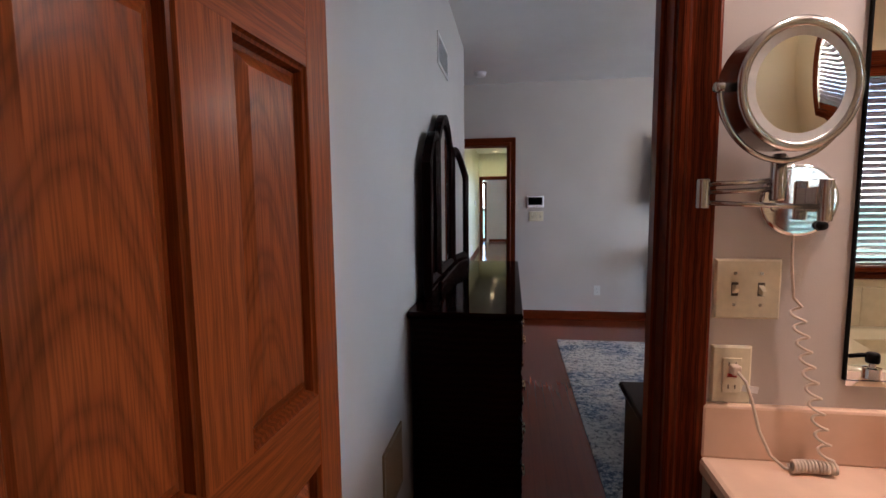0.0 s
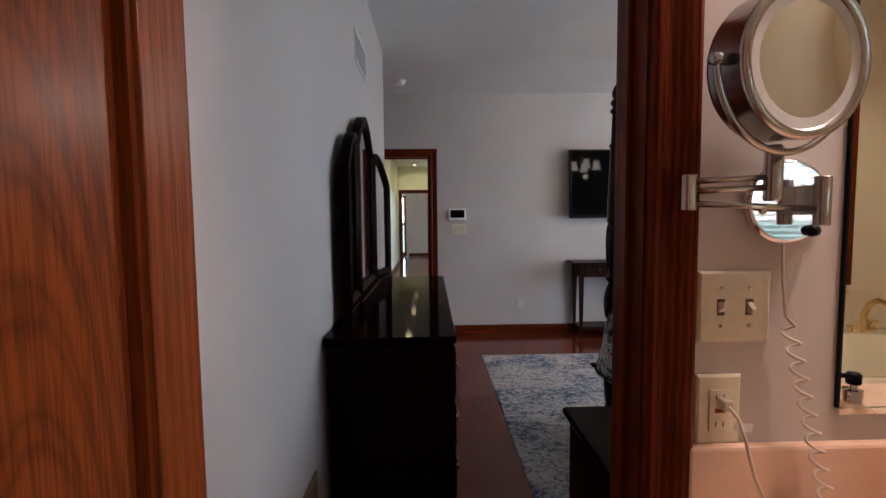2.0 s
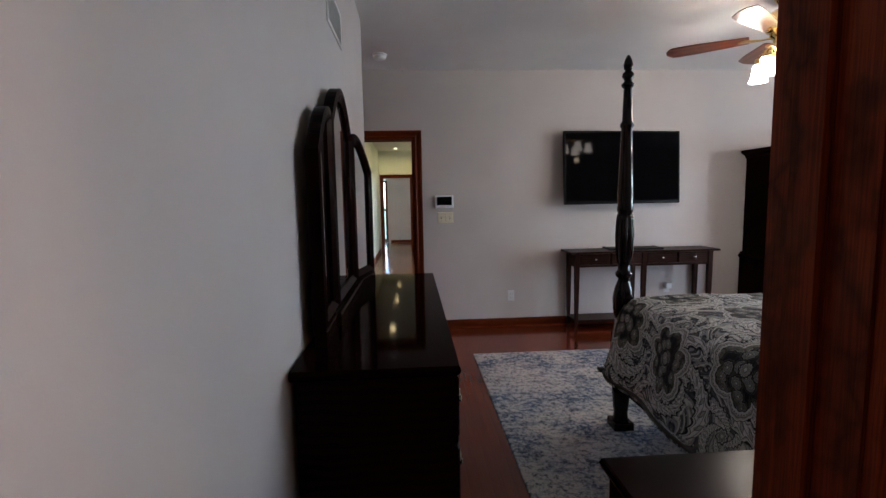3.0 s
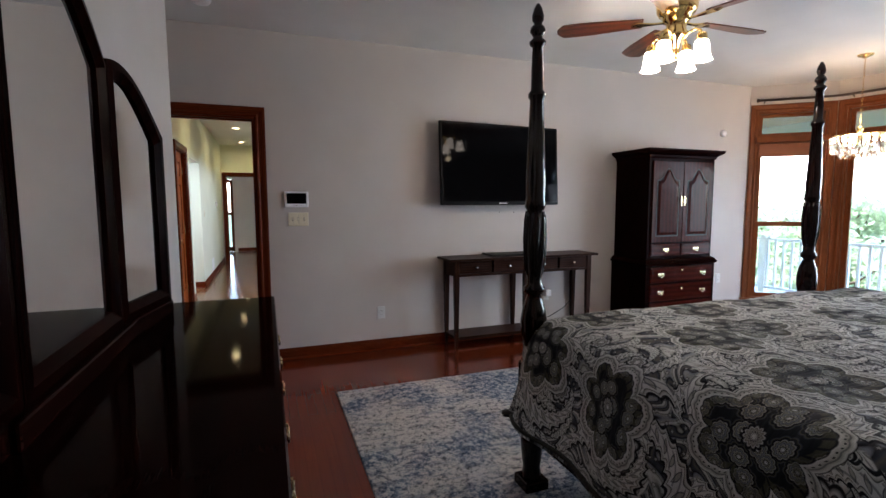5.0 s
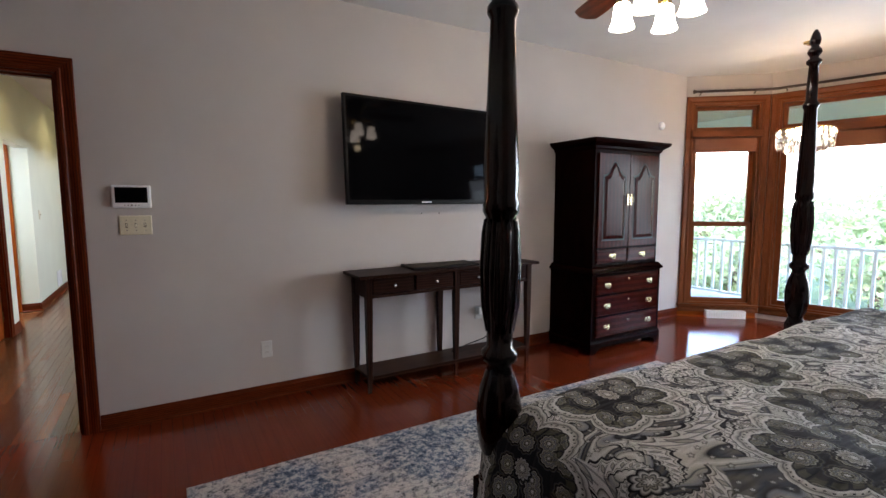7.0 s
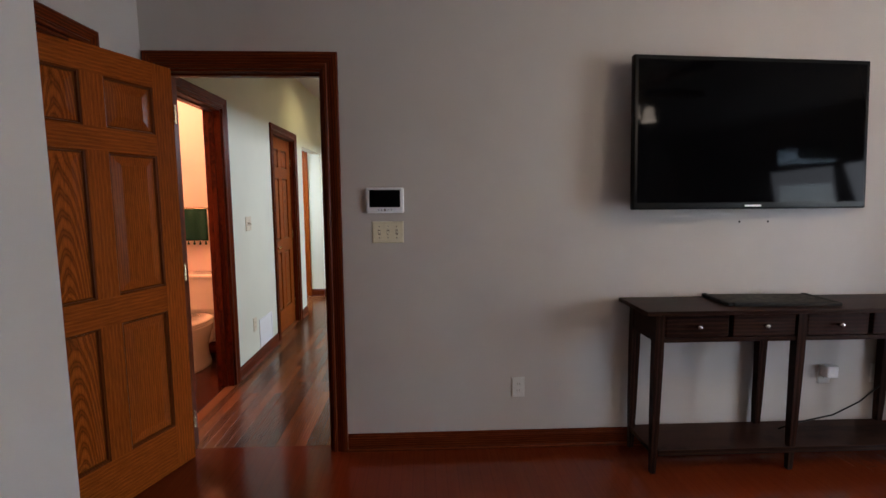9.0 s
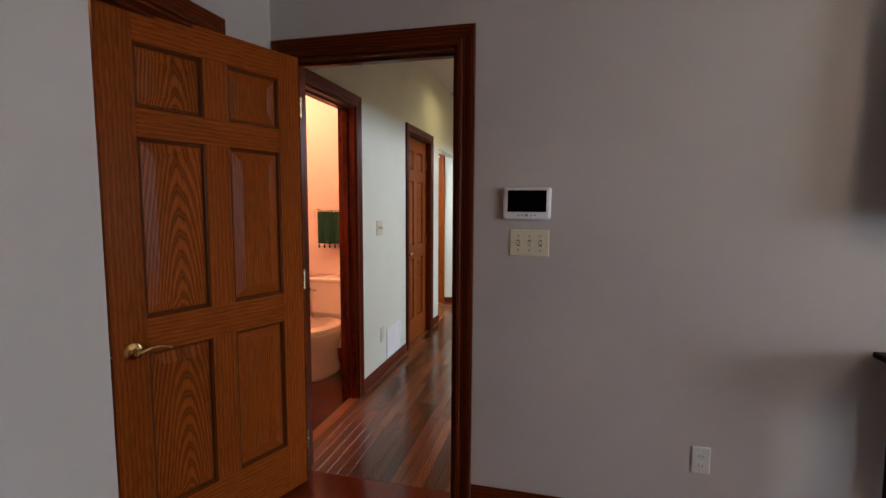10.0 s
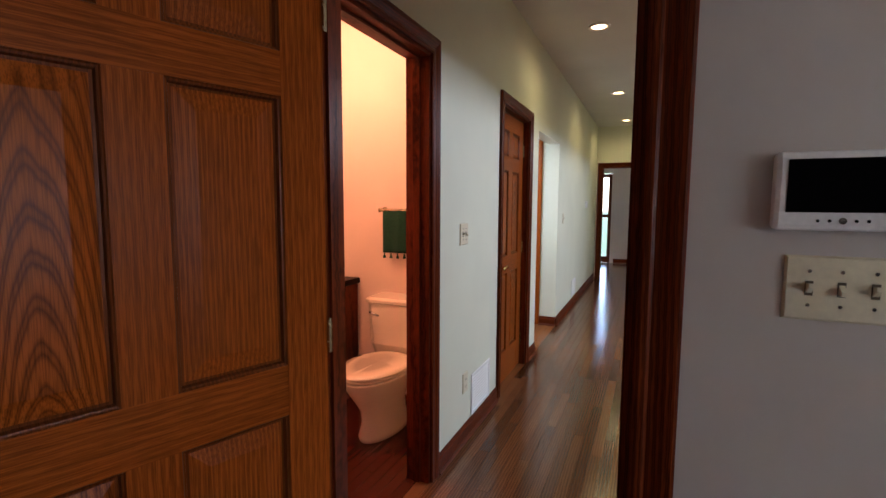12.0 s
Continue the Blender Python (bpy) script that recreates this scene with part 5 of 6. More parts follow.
def plate(name, at, w, h, mat, label, toggles=0, sockets=0, category="switch"):
    """A cover plate with toggles or sockets; local -y is the front, the origin its centre."""
    t = thing(name, label, category, at)
    bm = bmesh.new()
    loft(bm, [[(-w / 2 + a, y, -h / 2 + a), (w / 2 - a, y, -h / 2 + a), (w / 2 - a, y, h / 2 - a), (-w / 2 + a, y, h / 2 - a)] for a, y in ((0, 0.0), (0, -0.003), (0.004, -0.0065))])
    part("cover", bm, mat, t)
    for k in range(toggles):
        x = (k - (toggles - 1) / 2) * 0.046
        part("slot", one_box(x - 0.006, -0.0072, -0.013, x + 0.006, -0.0064, 0.013), IVORY_DARK, t)
        bm = bmesh.new()
        up = 0.006 if k % 2 == 0 else -0.006
        loft(bm, [[(x - 0.0045, -0.007, -0.008), (x + 0.0045, -0.007, -0.008), (x + 0.0045, -0.007, 0.008), (x - 0.0045, -0.007, 0.008)], [(x - 0.0035, -0.020, up - 0.004), (x + 0.0035, -0.020, up - 0.004), (x + 0.0035, -0.020, up + 0.004), (x - 0.0035, -0.020, up + 0.004)]])
        part("toggle", bm, mat, t)
        for z in (-0.030, 0.030):
            part("screw", turned([(0.0, 0.0), (0.0035, 0.0), (0.003, 0.0012), (0.0, 0.0014)], 8), NICKEL, t, "", pose(x, -0.0064, z, 90))
    for k in range(sockets):
        z = (k - (sockets - 1) / 2) * 0.039
        s = part("socket", turned([(0.0, 0.0), (0.0165, 0.0), (0.0165, 0.002), (0.0, 0.0022)], 16), mat, t, "", pose(0, -0.0062, z, 90))
        for x in (-0.0062, 0.0062):
            part("slit", one_box(x - 0.001, 0.0016, -0.005, x + 0.001, 0.0026, 0.004), IVORY_DARK, s, "", pose(0, 0, 0, -90) @ pose(0, -0.0046, 0.001))
    return t


def on_north(x, z):
    return pose(x, 6.60, z)


plate("light_switch", on_north(1.587, 1.213), 0.165, 0.114, IVORY, "ivory plastic three-gang toggle switch plate", 3)
OUTLET_WHITE = plain("aged_white_plastic", (0.70, 0.70, 0.67), 0.4)
plate("wall_outlet", on_north(2.292, 0.345), 0.072, 0.114, OUTLET_WHITE, "white duplex wall outlet", 0, 2, "outlet")
plate("wall_outlet", on_north(4.05, 0.385), 0.072, 0.114, OUTLET_WHITE, "white wall outlet behind the console", 0, 2, "outlet")
plate("wall_outlet", on_north(4.36, 0.385), 0.072, 0.114, OUTLET_WHITE, "white wall outlet behind the console", 0, 2, "outlet")
plate("wall_outlet", on_north(6.50, 0.42), 0.072, 0.114, OUTLET_WHITE, "white wall outlet beside the armoire", 0, 2, "outlet")
plate("hall_switch", pose(0.35, 8.0, 1.19, 0, 0, 90), 0.116, 0.116, IVORY, "ivory two-gang hall switch plate", 2)
plate("hall_switch_far", pose(0.35, 11.2, 1.19, 0, 0, 90), 0.072, 0.116, IVORY, "ivory hall switch plate", 1)
plate("hall_outlet", pose(0.35, 8.04, 0.34, 0, 0, 90), 0.072, 0.116, IVORY, "ivory hall wall outlet", 0, 2, "outlet")
t = thing("thermostat", "small white thermostat on the hall wall", "thermostat", pose(0.35, 13.2, 1.35, 0, 0, 90))
part("thermostat_body", one_box(-0.05, -0.028, -0.05, 0.05, 0, 0.05, bevel=0.006), WHITE_PLASTIC, t)


def make_keypad():
    t = thing("alarm_keypad", "white alarm keypad with a dark screen", "keypad", on_north(1.575, 1.381))
    part("case", one_box(-0.099, -0.026, -0.067, 0.099, 0, 0.067, bevel=0.010), WHITE_PLASTIC, t)
    part("screen", one_box(-0.080, -0.0272, -0.036, 0.080, -0.0255, 0.054), SCREEN, t, "dark glossy screen")
    for k, x in enumerate((-0.034, -0.018, 0.0, 0.018, 0.034)):
        r = 0.006 if k == 2 else 0.0028
        part("button", turned([(0.0, 0.0), (r, 0.0), (r * 0.9, 0.0014), (0.0, 0.0016)], 12), BLACK if k != 2 else NICKEL, t, "", pose(x, -0.0258, -0.050, 90))


make_keypad()
for x in (3.50, 3.66):
    t = thing("wall_anchor", "small dark screw hole in the wall", "screw", on_north(x, 1.255))
    part("anchor", turned([(0.0, 0.0), (0.006, 0.0), (0.004, 0.002), (0.0, 0.0022)], 10), DARK_GAP, t, "", pose(0, 0, 0, 90))
t = thing("power_adapter", "white plug-in power adapter in an outlet", "adapter", on_north(4.05, 0.40))
part("adapter_body", one_box(-0.032, -0.062, -0.02, 0.032, -0.0095, 0.045, bevel=0.006), WHITE_PLASTIC, t)
bm = bmesh.new()
tube(bm, [(4.36, 6.57, 0.385), (4.35, 6.55, 0.34), (4.22, 6.54, 0.24), (4.05, 6.52, 0.175), (3.85, 6.50, 0.150), (3.70, 6.47, 0.129)], 0.0045, 6)
solid("cable", bm, BLACK, "dark power cord hanging behind the console", "cord", smooth=True)

# ---------------------------------------------------------------- bay windows
SHADE_CLOTH = plain("brown_woven_shade", (0.22, 0.075, 0.03), 0.8, 0.0, 0.25, 160.0, 0.4)
IRON = plain("dark_iron", (0.035, 0.020, 0.013), 0.4)


def bay_window(name, m, o0, o1, double_hung, label):
    t = thing(name, label, "window", m, kind="structure")
    W = OAK_WINDOW
    casing(name, None, o0, o1, WIN_Z1, W, "", 1.15, t, WIN_Z0)
    e = 0.022
    part("frame_side", one_box(o0, 0.001, WIN_Z0, o0 + e, 0.119, WIN_Z1), W["Z"], t)
    part("frame_side", one_box(o1 - e, 0.001, WIN_Z0, o1, 0.119, WIN_Z1), W["Z"], t)
    part("frame_head", one_box(o0 + e, 0.001, WIN_Z1 - e, o1 - e, 0.119, WIN_Z1), W["X"], t)
    part("sill", one_box(o0 - 0.10, -0.045, WIN_Z0 - 0.012, o1 + 0.10, 0.0, WIN_Z0 + 0.012, bevel=0.004), W["X"], t, "projecting oak sill")
    part("sill_board", one_box(o0 + e, 0.001, WIN_Z0, o1 - e, 0.119, WIN_Z0 + 0.03), W["X"], t)
    part("transom_bar", one_box(o0 + e, 0.002, 2.055, o1 - e, 0.118, 2.14, bevel=0.004), W["X"], t)

    part("transom_ledge", one_box(o0 - 0.02, -0.045, 2.062, o1 + 0.02, 0.0015, 2.135, bevel=0.005), W["X"], t, "projecting oak ledge under the transom")

    def sash(z0, z1, y, rail=0.05, nm="sash"):
        a0, a1 = o0 + e, o1 - e
        s = part(nm, one_box(a0, y, z0, a0 + rail, y + 0.035, z1, bevel=0.003), W["Z"], t)
        part("stile", one_box(a1 - rail, y, z0, a1, y + 0.035, z1, bevel=0.003), W["Z"], s)
        part("rail", one_box(a0 + rail, y, z0, a1 - rail, y + 0.035, z0 + rail, bevel=0.003), W["X"], s)
        part("rail", one_box(a0 + rail, y, z1 - rail, a1 - rail, y + 0.035, z1, bevel=0.003), W["X"], s)
        g = part("pane", one_box(a0 + rail, y + 0.015, z0 + rail, a1 - rail, y + 0.019, z1 - rail), GLASS, s, "clear glass pane")
        g.visible_shadow = False

    sash(2.14, WIN_Z1 - e, 0.06, 0.04, "transom_sash")
    if double_hung:
        sash(WIN_Z0 + 0.03, 1.105, 0.03)
        sash(1.06, 2.055, 0.07)
        part("sash_lock", one_box((o0 + o1) / 2 - 0.02, 0.02, 1.105, (o0 + o1) / 2 + 0.02, 0.05, 1.118, bevel=0.003), OLD_BRASS, t, "brass sash lock")
    else:
        sash(WIN_Z0 + 0.03, 2.055, 0.05, 0.055)
    bm = bmesh.new()
    for k in range(4):
        box(bm, o0 + e + 0.004, 0.004 + 0.003 * k, 1.895 + 0.012 * k, o1 - e - 0.004, 0.020 + 0.003 * k, 2.05 - 0.001 * k, bevel=0.002)
    part("folded_shade", bm, SHADE_CLOTH, t, "brown woven shade pulled up")
    return t


bay_window("window_1", BAY_M1, 0.09, 0.79, True, "oak-framed double-hung bay window with transom")
bay_window("window_2", BAY_M2, 0.09, 1.28, False, "wide oak-framed picture window with transom")
bay_window("window_5", BAY_M3, 0.09, 1.02, False, "oak-framed picture window with transom")
bay_window("window_6", BAY_M4, 0.10, 0.83, True, "oak-framed double-hung bay window with transom")

t = thing("curtain_rod", "thin dark iron curtain rod above the bay windows", "curtain rod")
rod = []
for a, b in zip(BAY[:3], BAY[1:3]):
    d = (b - a).normalized()
    n = Vector((d.y, -d.x, 0))
    rod += [a + d * 0.06 + n * 0.07, b - d * 0.10 + n * 0.07]
bm = bmesh.new()
tube(bm, [(p.x, p.y, 2.555) for p in rod], 0.014, 8)
part("rod", bm, IRON, t, "", None, True)
for i in (0, 1, 2, 3):
    p = rod[i]
    a, b = (BAY[0], BAY[1]) if i < 2 else (BAY[1], BAY[2])
    d = (b - a).normalized()
    n = Vector((d.y, -d.x, 0))
    q = p + d * (0.08 if i % 2 == 0 else -0.08)
    bm = bmesh.new()
    tube(bm, [(q.x, q.y, 2.55), (q.x - n.x * 0.04, q.y - n.y * 0.04, 2.545), (q.x - n.x * 0.07, q.y - n.y * 0.07, 2.53)], 0.006, 6)
    part("bracket", bm, IRON, t)
part("finial", turned([(0.0, -0.025), (0.014, -0.015), (0.018, 0.0), (0.014, 0.015), (0.0, 0.025)], 12, (rod[0].x, rod[0].y, 2.555)), IRON, t, "", None, True)

t = thing("floor_register", "white metal baseboard register under the window", "register", BAY_M1 @ pose(0.30, 0, 0))
bm = bmesh.new()
prism(bm, [(0, 0), (0.42, 0), (0.42, 0.085), (0, 0.085)], -0.085, -0.001)
part("cover", bm, WHITE_PLASTIC, t)
for k in range(14):
    part("fin", one_box(0.03 + k * 0.026, -0.0885, 0.02, 0.038 + k * 0.026, -0.0845, 0.07), VENT_PAINT, t)
baseboard("baseboard_bay", BAY_M1 @ pose(0.0, 0, 0), LEN1 - 0.03, OAK["X"], "oak baseboard under the bay window")

# ---------------------------------------------------------------- outside the bay
DECK = plain("weathered_deck_paint", (0.55, 0.55, 0.53), 0.7, 0.0, 0.15, 12.0, 0.2)
RAIL_WHITE = plain("white_rail_paint", (0.80, 0.80, 0.78), 0.5)
SOFFIT = plain("pale_green_soffit", (0.40, 0.345, 0.255), 0.7, 0.0, 0.05, 8.0, 0.1)
GRASS = plain("lawn", (0.05, 0.09, 0.035), 0.95, 0.0, 0.4, 3.0, 0.5)
solid("ground", one_box(-300, -300, -3.2, 300, 300, -3.0), GRASS, "green lawn falling away below the deck", "ground", "structure")
board = mesh_of("deck_board", one_box(0, 0, 0, 0.135, 8.0, 0.03), DECK)
deck = thing("deck", "weathered pale painted wooden deck outside the windows", "deck", pose(7.55, 2.6, -0.185))
for k in range(13):
    ob = new("deck_board", board)
    ob.parent = deck
    ob.matrix_basis = pose(0.42 + 0.14 * k - 0.2, 0, 0)
for x, y in ((7.9, 2.8), (9.2, 2.8), (9.2, 6.5), (9.2, 10.4)):
    part("deck_post", one_box(x - 7.55 - 0.07, y - 2.6 - 0.07, -2.815, x - 7.55 + 0.07, y - 2.6 + 0.07, -0.001), DECK, deck)
solid("porch_roof", one_box(8.15, 2.4, 2.42, 9.75, 10.8, 2.60), SOFFIT, "pale green porch soffit over the deck", "roof", "structure")
for y in (2.6, 10.5):
    t = thing("porch_column", "white square porch column", "column", pose(9.22, y, -0.155))
    part("shaft", one_box(-0.06, -0.06, 0.0, 0.06, 0.06, 2.62, bevel=0.006), RAIL_WHITE, t)
railing = thing("deck_railing", "white painted wooden deck railing with square balusters", "railing", pose(9.12, 2.7, -0.155))
part("top_rail", one_box(-0.045, 0, 0.88, 0.045, 7.8, 0.92, bevel=0.006), RAIL_WHITE, railing)
part("bottom_rail", one_box(-0.03, 0, 0.08, 0.03, 7.8, 0.12, bevel=0.004), RAIL_WHITE, railing)
bal = mesh_of("baluster", one_box(-0.017, -0.017, 0.121, 0.017, 0.017, 0.879), RAIL_WHITE)
for k in range(60):
    ob = new("baluster", bal)
    ob.parent = railing
    ob.matrix_basis = pose(0, 0.07 + 0.13 * k, 0)
for y in (0.0, 2.6, 5.2, 7.8):
    part("rail_post", one_box(-0.045, y - 0.045, 0.0, 0.045, y + 0.045, 0.96, bevel=0.006), RAIL_WHITE, railing)

BARK = plain("bark", (0.10, 0.075, 0.05), 0.9, 0.0, 0.4, 14.0, 0.8)
LEAF = plain("leaves", (0.115, 0.14, 0.085), 0.5, 0.0, 0.4, 2.0, 0.1)
# thin leaves let the daylight through
thin = put(LEAF, "ShaderNodeBsdfTranslucent", Color=(0.20, 0.26, 0.12, 1.0))
both = put(LEAF, "ShaderNodeAddShader")
join(LEAF, LEAF.node_tree.nodes["Principled BSDF"].outputs[0], both.inputs[0])
join(LEAF, thin.outputs[0], both.inputs[1])
join(LEAF, both.outputs[0], LEAF.node_tree.nodes["Material Output"].inputs["Surface"])


def make_tree(at, h, spread, seed):
    rnd = random.Random(seed)
    t = thing("tree", "leafy green tree beyond the deck", "tree", pose(*at), "trees beyond the deck")
    bm = bmesh.new()
    tube(bm, [(0.1 * math.sin(k), 0.1 * math.cos(k * 1.3), h * 0.75 * k / 7) for k in range(8)], lambda u: h * 0.03 * (1 - 0.75 * u) + 0.02, 8)
    tips = []
    for k in range(9):
        a = rnd.uniform(0, 6.28)
        z = h * rnd.uniform(0.3, 0.7)
        r = spread * rnd.uniform(0.5, 0.95)
        tip = (r * math.cos(a), r * math.sin(a), z + h * rnd.uniform(0.1, 0.28))
        tube(bm, [(0, 0, z), (tip[0] * 0.5, tip[1] * 0.5, z + (tip[2] - z) * 0.4), tip], lambda u: h * 0.010 * (1 - 0.8 * u) + 0.01, 5)
        tips.append(tip)
    part("trunk", bm, BARK, t, "", None, True)
    verts, faces = [], []
    clumps = tips + [(rnd.gauss(0, spread * 0.35), rnd.gauss(0, spread * 0.35), h * rnd.uniform(0.45, 0.98)) for _ in range(18)]
    for c in clumps:
        cr = spread * rnd.uniform(0.22, 0.42)
        for _ in range(130):
            d = Vector((rnd.gauss(0, 1), rnd.gauss(0, 1), rnd.gauss(0, 0.8))).normalized() * cr * rnd.random() ** 0.4
            p = Vector(c) + d
            s = rnd.uniform(0.07, 0.14)
            ax = Vector((rnd.gauss(0, 1), rnd.gauss(0, 1), rnd.gauss(0, 1))).normalized()
            bx = ax.orthogonal().normalized()
            i = len(verts)
            verts += [p + ax * s, p + bx * s * 0.5, p - ax * s, p - bx * s * 0.5]
            faces.append((i, i + 1, i + 2, i + 3))
    me = bpy.data.meshes.new("crown")
    me.from_pydata([tuple(v) for v in verts], [], faces)
    me.materials.append(LEAF)
    crown = new("crown", me)
    crown.parent = t


for i, (x, y, hh, sp) in enumerate(((18.5, 12.5, 4.6, 2.0), (20.5, 9.0, 5.2, 2.3), (19.0, 16.0, 4.2, 1.9), (24.0, 6.0, 4.8, 2.2), (23.0, 19.5, 4.8, 2.3), (17.0, 22.0, 4.4, 2.0), (28.0, 12.5, 4.6, 2.4), (15.5, 10.5, 3.3, 1.9), (16.0, 14.5, 3.2, 1.8), (17.5, 7.0, 3.6, 2.0), (15.0, 18.0, 3.2, 1.8), (21.0, 13.0, 4.4, 2.3), (15.2, 5.0, 3.2, 1.8), (22.5, 3.0, 4.6, 2.2))):
    make_tree((x, y, -3.0), hh, sp, 11 + i)

# ---------------------------------------------------------------- hall
LAMP_DISC = glow("recessed_lamp_glow", (1.0, 0.62, 0.30), 1.6)
for y in (9.6, 12.0, 14.1):
    t = thing("recessed_light", "lit recessed ceiling light with a white trim ring", "recessed light", pose(0.85, y, CEILING), "hall ceiling lights")
    part("trim_ring", turned([(0.055, 0.0), (0.085, 0.0), (0.085, -0.006), (0.06, -0.010), (0.055, -0.004)], 28, caps=False), WHITE_PLASTIC, t, "", None, True)
    part("lamp", turned([(0.0, -0.003), (0.056, -0.003), (0.050, -0.001), (0.0, -0.0005)], 24), LAMP_DISC, t, "glowing warm lamp")

t = thing("door_5", "glazed dark-framed outer door at the end", "door", pose(-0.4, 17.20, 0), kind="structure")
for x0, x1 in ((0, 0.07), (0.77, 0.84)):
    part("stile", one_box(x0, 0.02, 0.0, x1, 0.07, 2.05), TRIM["Z"], t)
for z0, z1 in ((0, 0.14), (1.05, 1.12), (1.97, 2.05)):
    part("rail", one_box(0.07, 0.02, z0, 0.77, 0.07, z1), TRIM["X"], t)
for z0, z1 in ((0.14, 1.05), (1.12, 1.97)):
    g = part("pane", one_box(0.07, 0.043, z0, 0.77, 0.047, z1), GLASS, t, "clear glass pane")
    g.visible_shadow = False

# ---------------------------------------------------------------- powder room
def oval(cx, cy, rx, ry, z, n=28, egg=0.0):
    return [(cx + rx * math.cos(2 * math.pi * k / n), cy + (ry + egg * (math.sin(2 * math.pi * k / n) < 0)) * math.sin(2 * math.pi * k / n), z) for k in range(n)]


def make_toilet():
    """Local -y is the front; the tank stands against local y = 0."""
    t = thing("toilet", "biscuit porcelain toilet with closed lid", "toilet", pose(-0.15, 8.372, -0.004))
    bm = bmesh.new()
    loft(bm, [oval(0, c, rx, ry, z, egg=e) for c, rx, ry, z, e in ((-0.36, 0.115, 0.20, 0.0, 0.05), (-0.36, 0.112, 0.198, 0.03, 0.06), (-0.36, 0.098, 0.178, 0.10, 0.05), (-0.37, 0.104, 0.175, 0.18, 0.055), (-0.40, 0.140, 0.19, 0.26, 0.07), (-0.42, 0.170, 0.205, 0.33, 0.085), (-0.43, 0.182, 0.215, 0.375, 0.09), (-0.43, 0.184, 0.217, 0.385, 0.09), (-0.43, 0.17, 0.20, 0.388, 0.085))])
    part("bowl", bm, PORCELAIN, t, "", None, True)
    part("bowl_neck", one_box(-0.10, -0.26, 0.16, 0.10, -0.03, 0.385, bevel=0.03), PORCELAIN, t)
    bm = bmesh.new()
    loft(bm, [oval(0, -0.43, rx, ry, z, egg=0.09) for rx, ry, z in ((0.180, 0.213, 0.389), (0.188, 0.221, 0.395), (0.188, 0.221, 0.404), (0.182, 0.215, 0.408))])
    part("seat", bm, PORCELAIN, t, "", None, True)
    bm = bmesh.new()
    loft(bm, [oval(0, -0.43, rx, ry, z, egg=0.09) for rx, ry, z in ((0.184, 0.217, 0.410), (0.190, 0.223, 0.414), (0.188, 0.221, 0.424), (0.15, 0.18, 0.431), (0.0, 0.0, 0.434))])
    part("lid", bm, PORCELAIN, t, "closed rounded lid", None, True)
    bm = bmesh.new()
    loft(bm, [[(-w, -d, z), (-w + 0.03, -d - 0.015, z), (w - 0.03, -d - 0.015, z), (w, -d, z), (w, -0.01, z), (-w, -0.01, z)] for w, d, z in ((0.20, 0.17, 0.388), (0.215, 0.185, 0.45), (0.225, 0.19, 0.60), (0.23, 0.19, 0.715))])
    part("tank", bm, PORCELAIN, t)
    bm = bmesh.new()
    loft(bm, [[(-w, -d, z), (-w + 0.03, -d - 0.015, z), (w - 0.03, -d - 0.015, z), (w, -d, z), (w, -0.005, z), (-w, -0.005, z)] for w, d, z in ((0.235, 0.193, 0.716), (0.243, 0.203, 0.722), (0.243, 0.203, 0.742), (0.225, 0.185, 0.754))])
    part("tank_lid", bm, PORCELAIN, t)
    bm = bmesh.new()
    tube(bm, [(-0.20, -0.205, 0.66), (-0.20, -0.225, 0.66), (-0.17, -0.232, 0.655), (-0.13, -0.232, 0.645)], 0.007, 6)
    part("flush_lever", bm, NICKEL, t, "metal flush lever", None, True)


make_toilet()
TOWEL = plain("green_terry_towel", (0.006, 0.055, 0.028), 0.95, 0.0, 0.35, 140.0, 1.0)
t = thing("towel_bar", "brass towel bar on the powder room wall", "towel bar", pose(-0.30, 8.38, 1.31))
for x in (-0.07, 0.20):
    part("post", turned([(0.0, 0.0), (0.022, 0.0), (0.02, 0.008), (0.009, 0.014), (0.009, 0.05), (0.014, 0.055), (0.014, 0.066), (0.0, 0.07)], 14), OLD_BRASS, t, "", pose(x, 0, 0, 90), True)
bm = bmesh.new()
tube(bm, [(-0.07, -0.058, 0), (0.20, -0.058, 0)], 0.007, 8)
part("rod", bm, OLD_BRASS, t)
t = thing("hand_towel", "dark green hand towel with tassels hanging from the bar", "towel", pose(-0.30, 8.38, 1.31))
bm = bmesh.new()
rows = []
for j in range(25):
    s = j / 24 * 0.60 - 0.30
    row = []
    for i in range(15):
        x = -0.045 + 0.225 * i / 14
        fold = 0.006 * math.sin(i * 1.1) + 0.003 * math.sin(i * 2.7 + 1)
        k = min(1, abs(s) / 0.05)
        y = -0.058 + math.copysign(0.010, s) * k - fold * k
        row.append((x, y, 0.009 - max(0.0, abs(s) - 0.01)))
    rows.append(row)
loft(bm, rows, closed=False)
part("cloth", bm, TOWEL, t, "", None, True).modifiers.new("thickness", "SOLIDIFY").thickness = 0.006
for i in range(5):
    part("tassel", turned([(0.0, 0.0), (0.006, -0.004), (0.004, -0.012), (0.009, -0.022), (0.010, -0.034), (0.0, -0.036)], 8, (-0.035 + 0.05 * i, -0.068, -0.282)), TOWEL, t, "", None, True)
t = thing("paper_holder", "toilet paper roll on a wall holder", "toilet paper", pose(0.23, 8.05, 0.66, 0, 0, -90))
part("roll", turned([(0.02, -0.05), (0.052, -0.05), (0.052, 0.05), (0.02, 0.05)], 20), WHITE_PLASTIC, t, "", pose(0, -0.07, 0, 0, 90, 0), True)
part("bracket", one_box(-0.07, -0.075, -0.008, 0.07, 0.0, 0.008, bevel=0.003), OLD_BRASS, t)
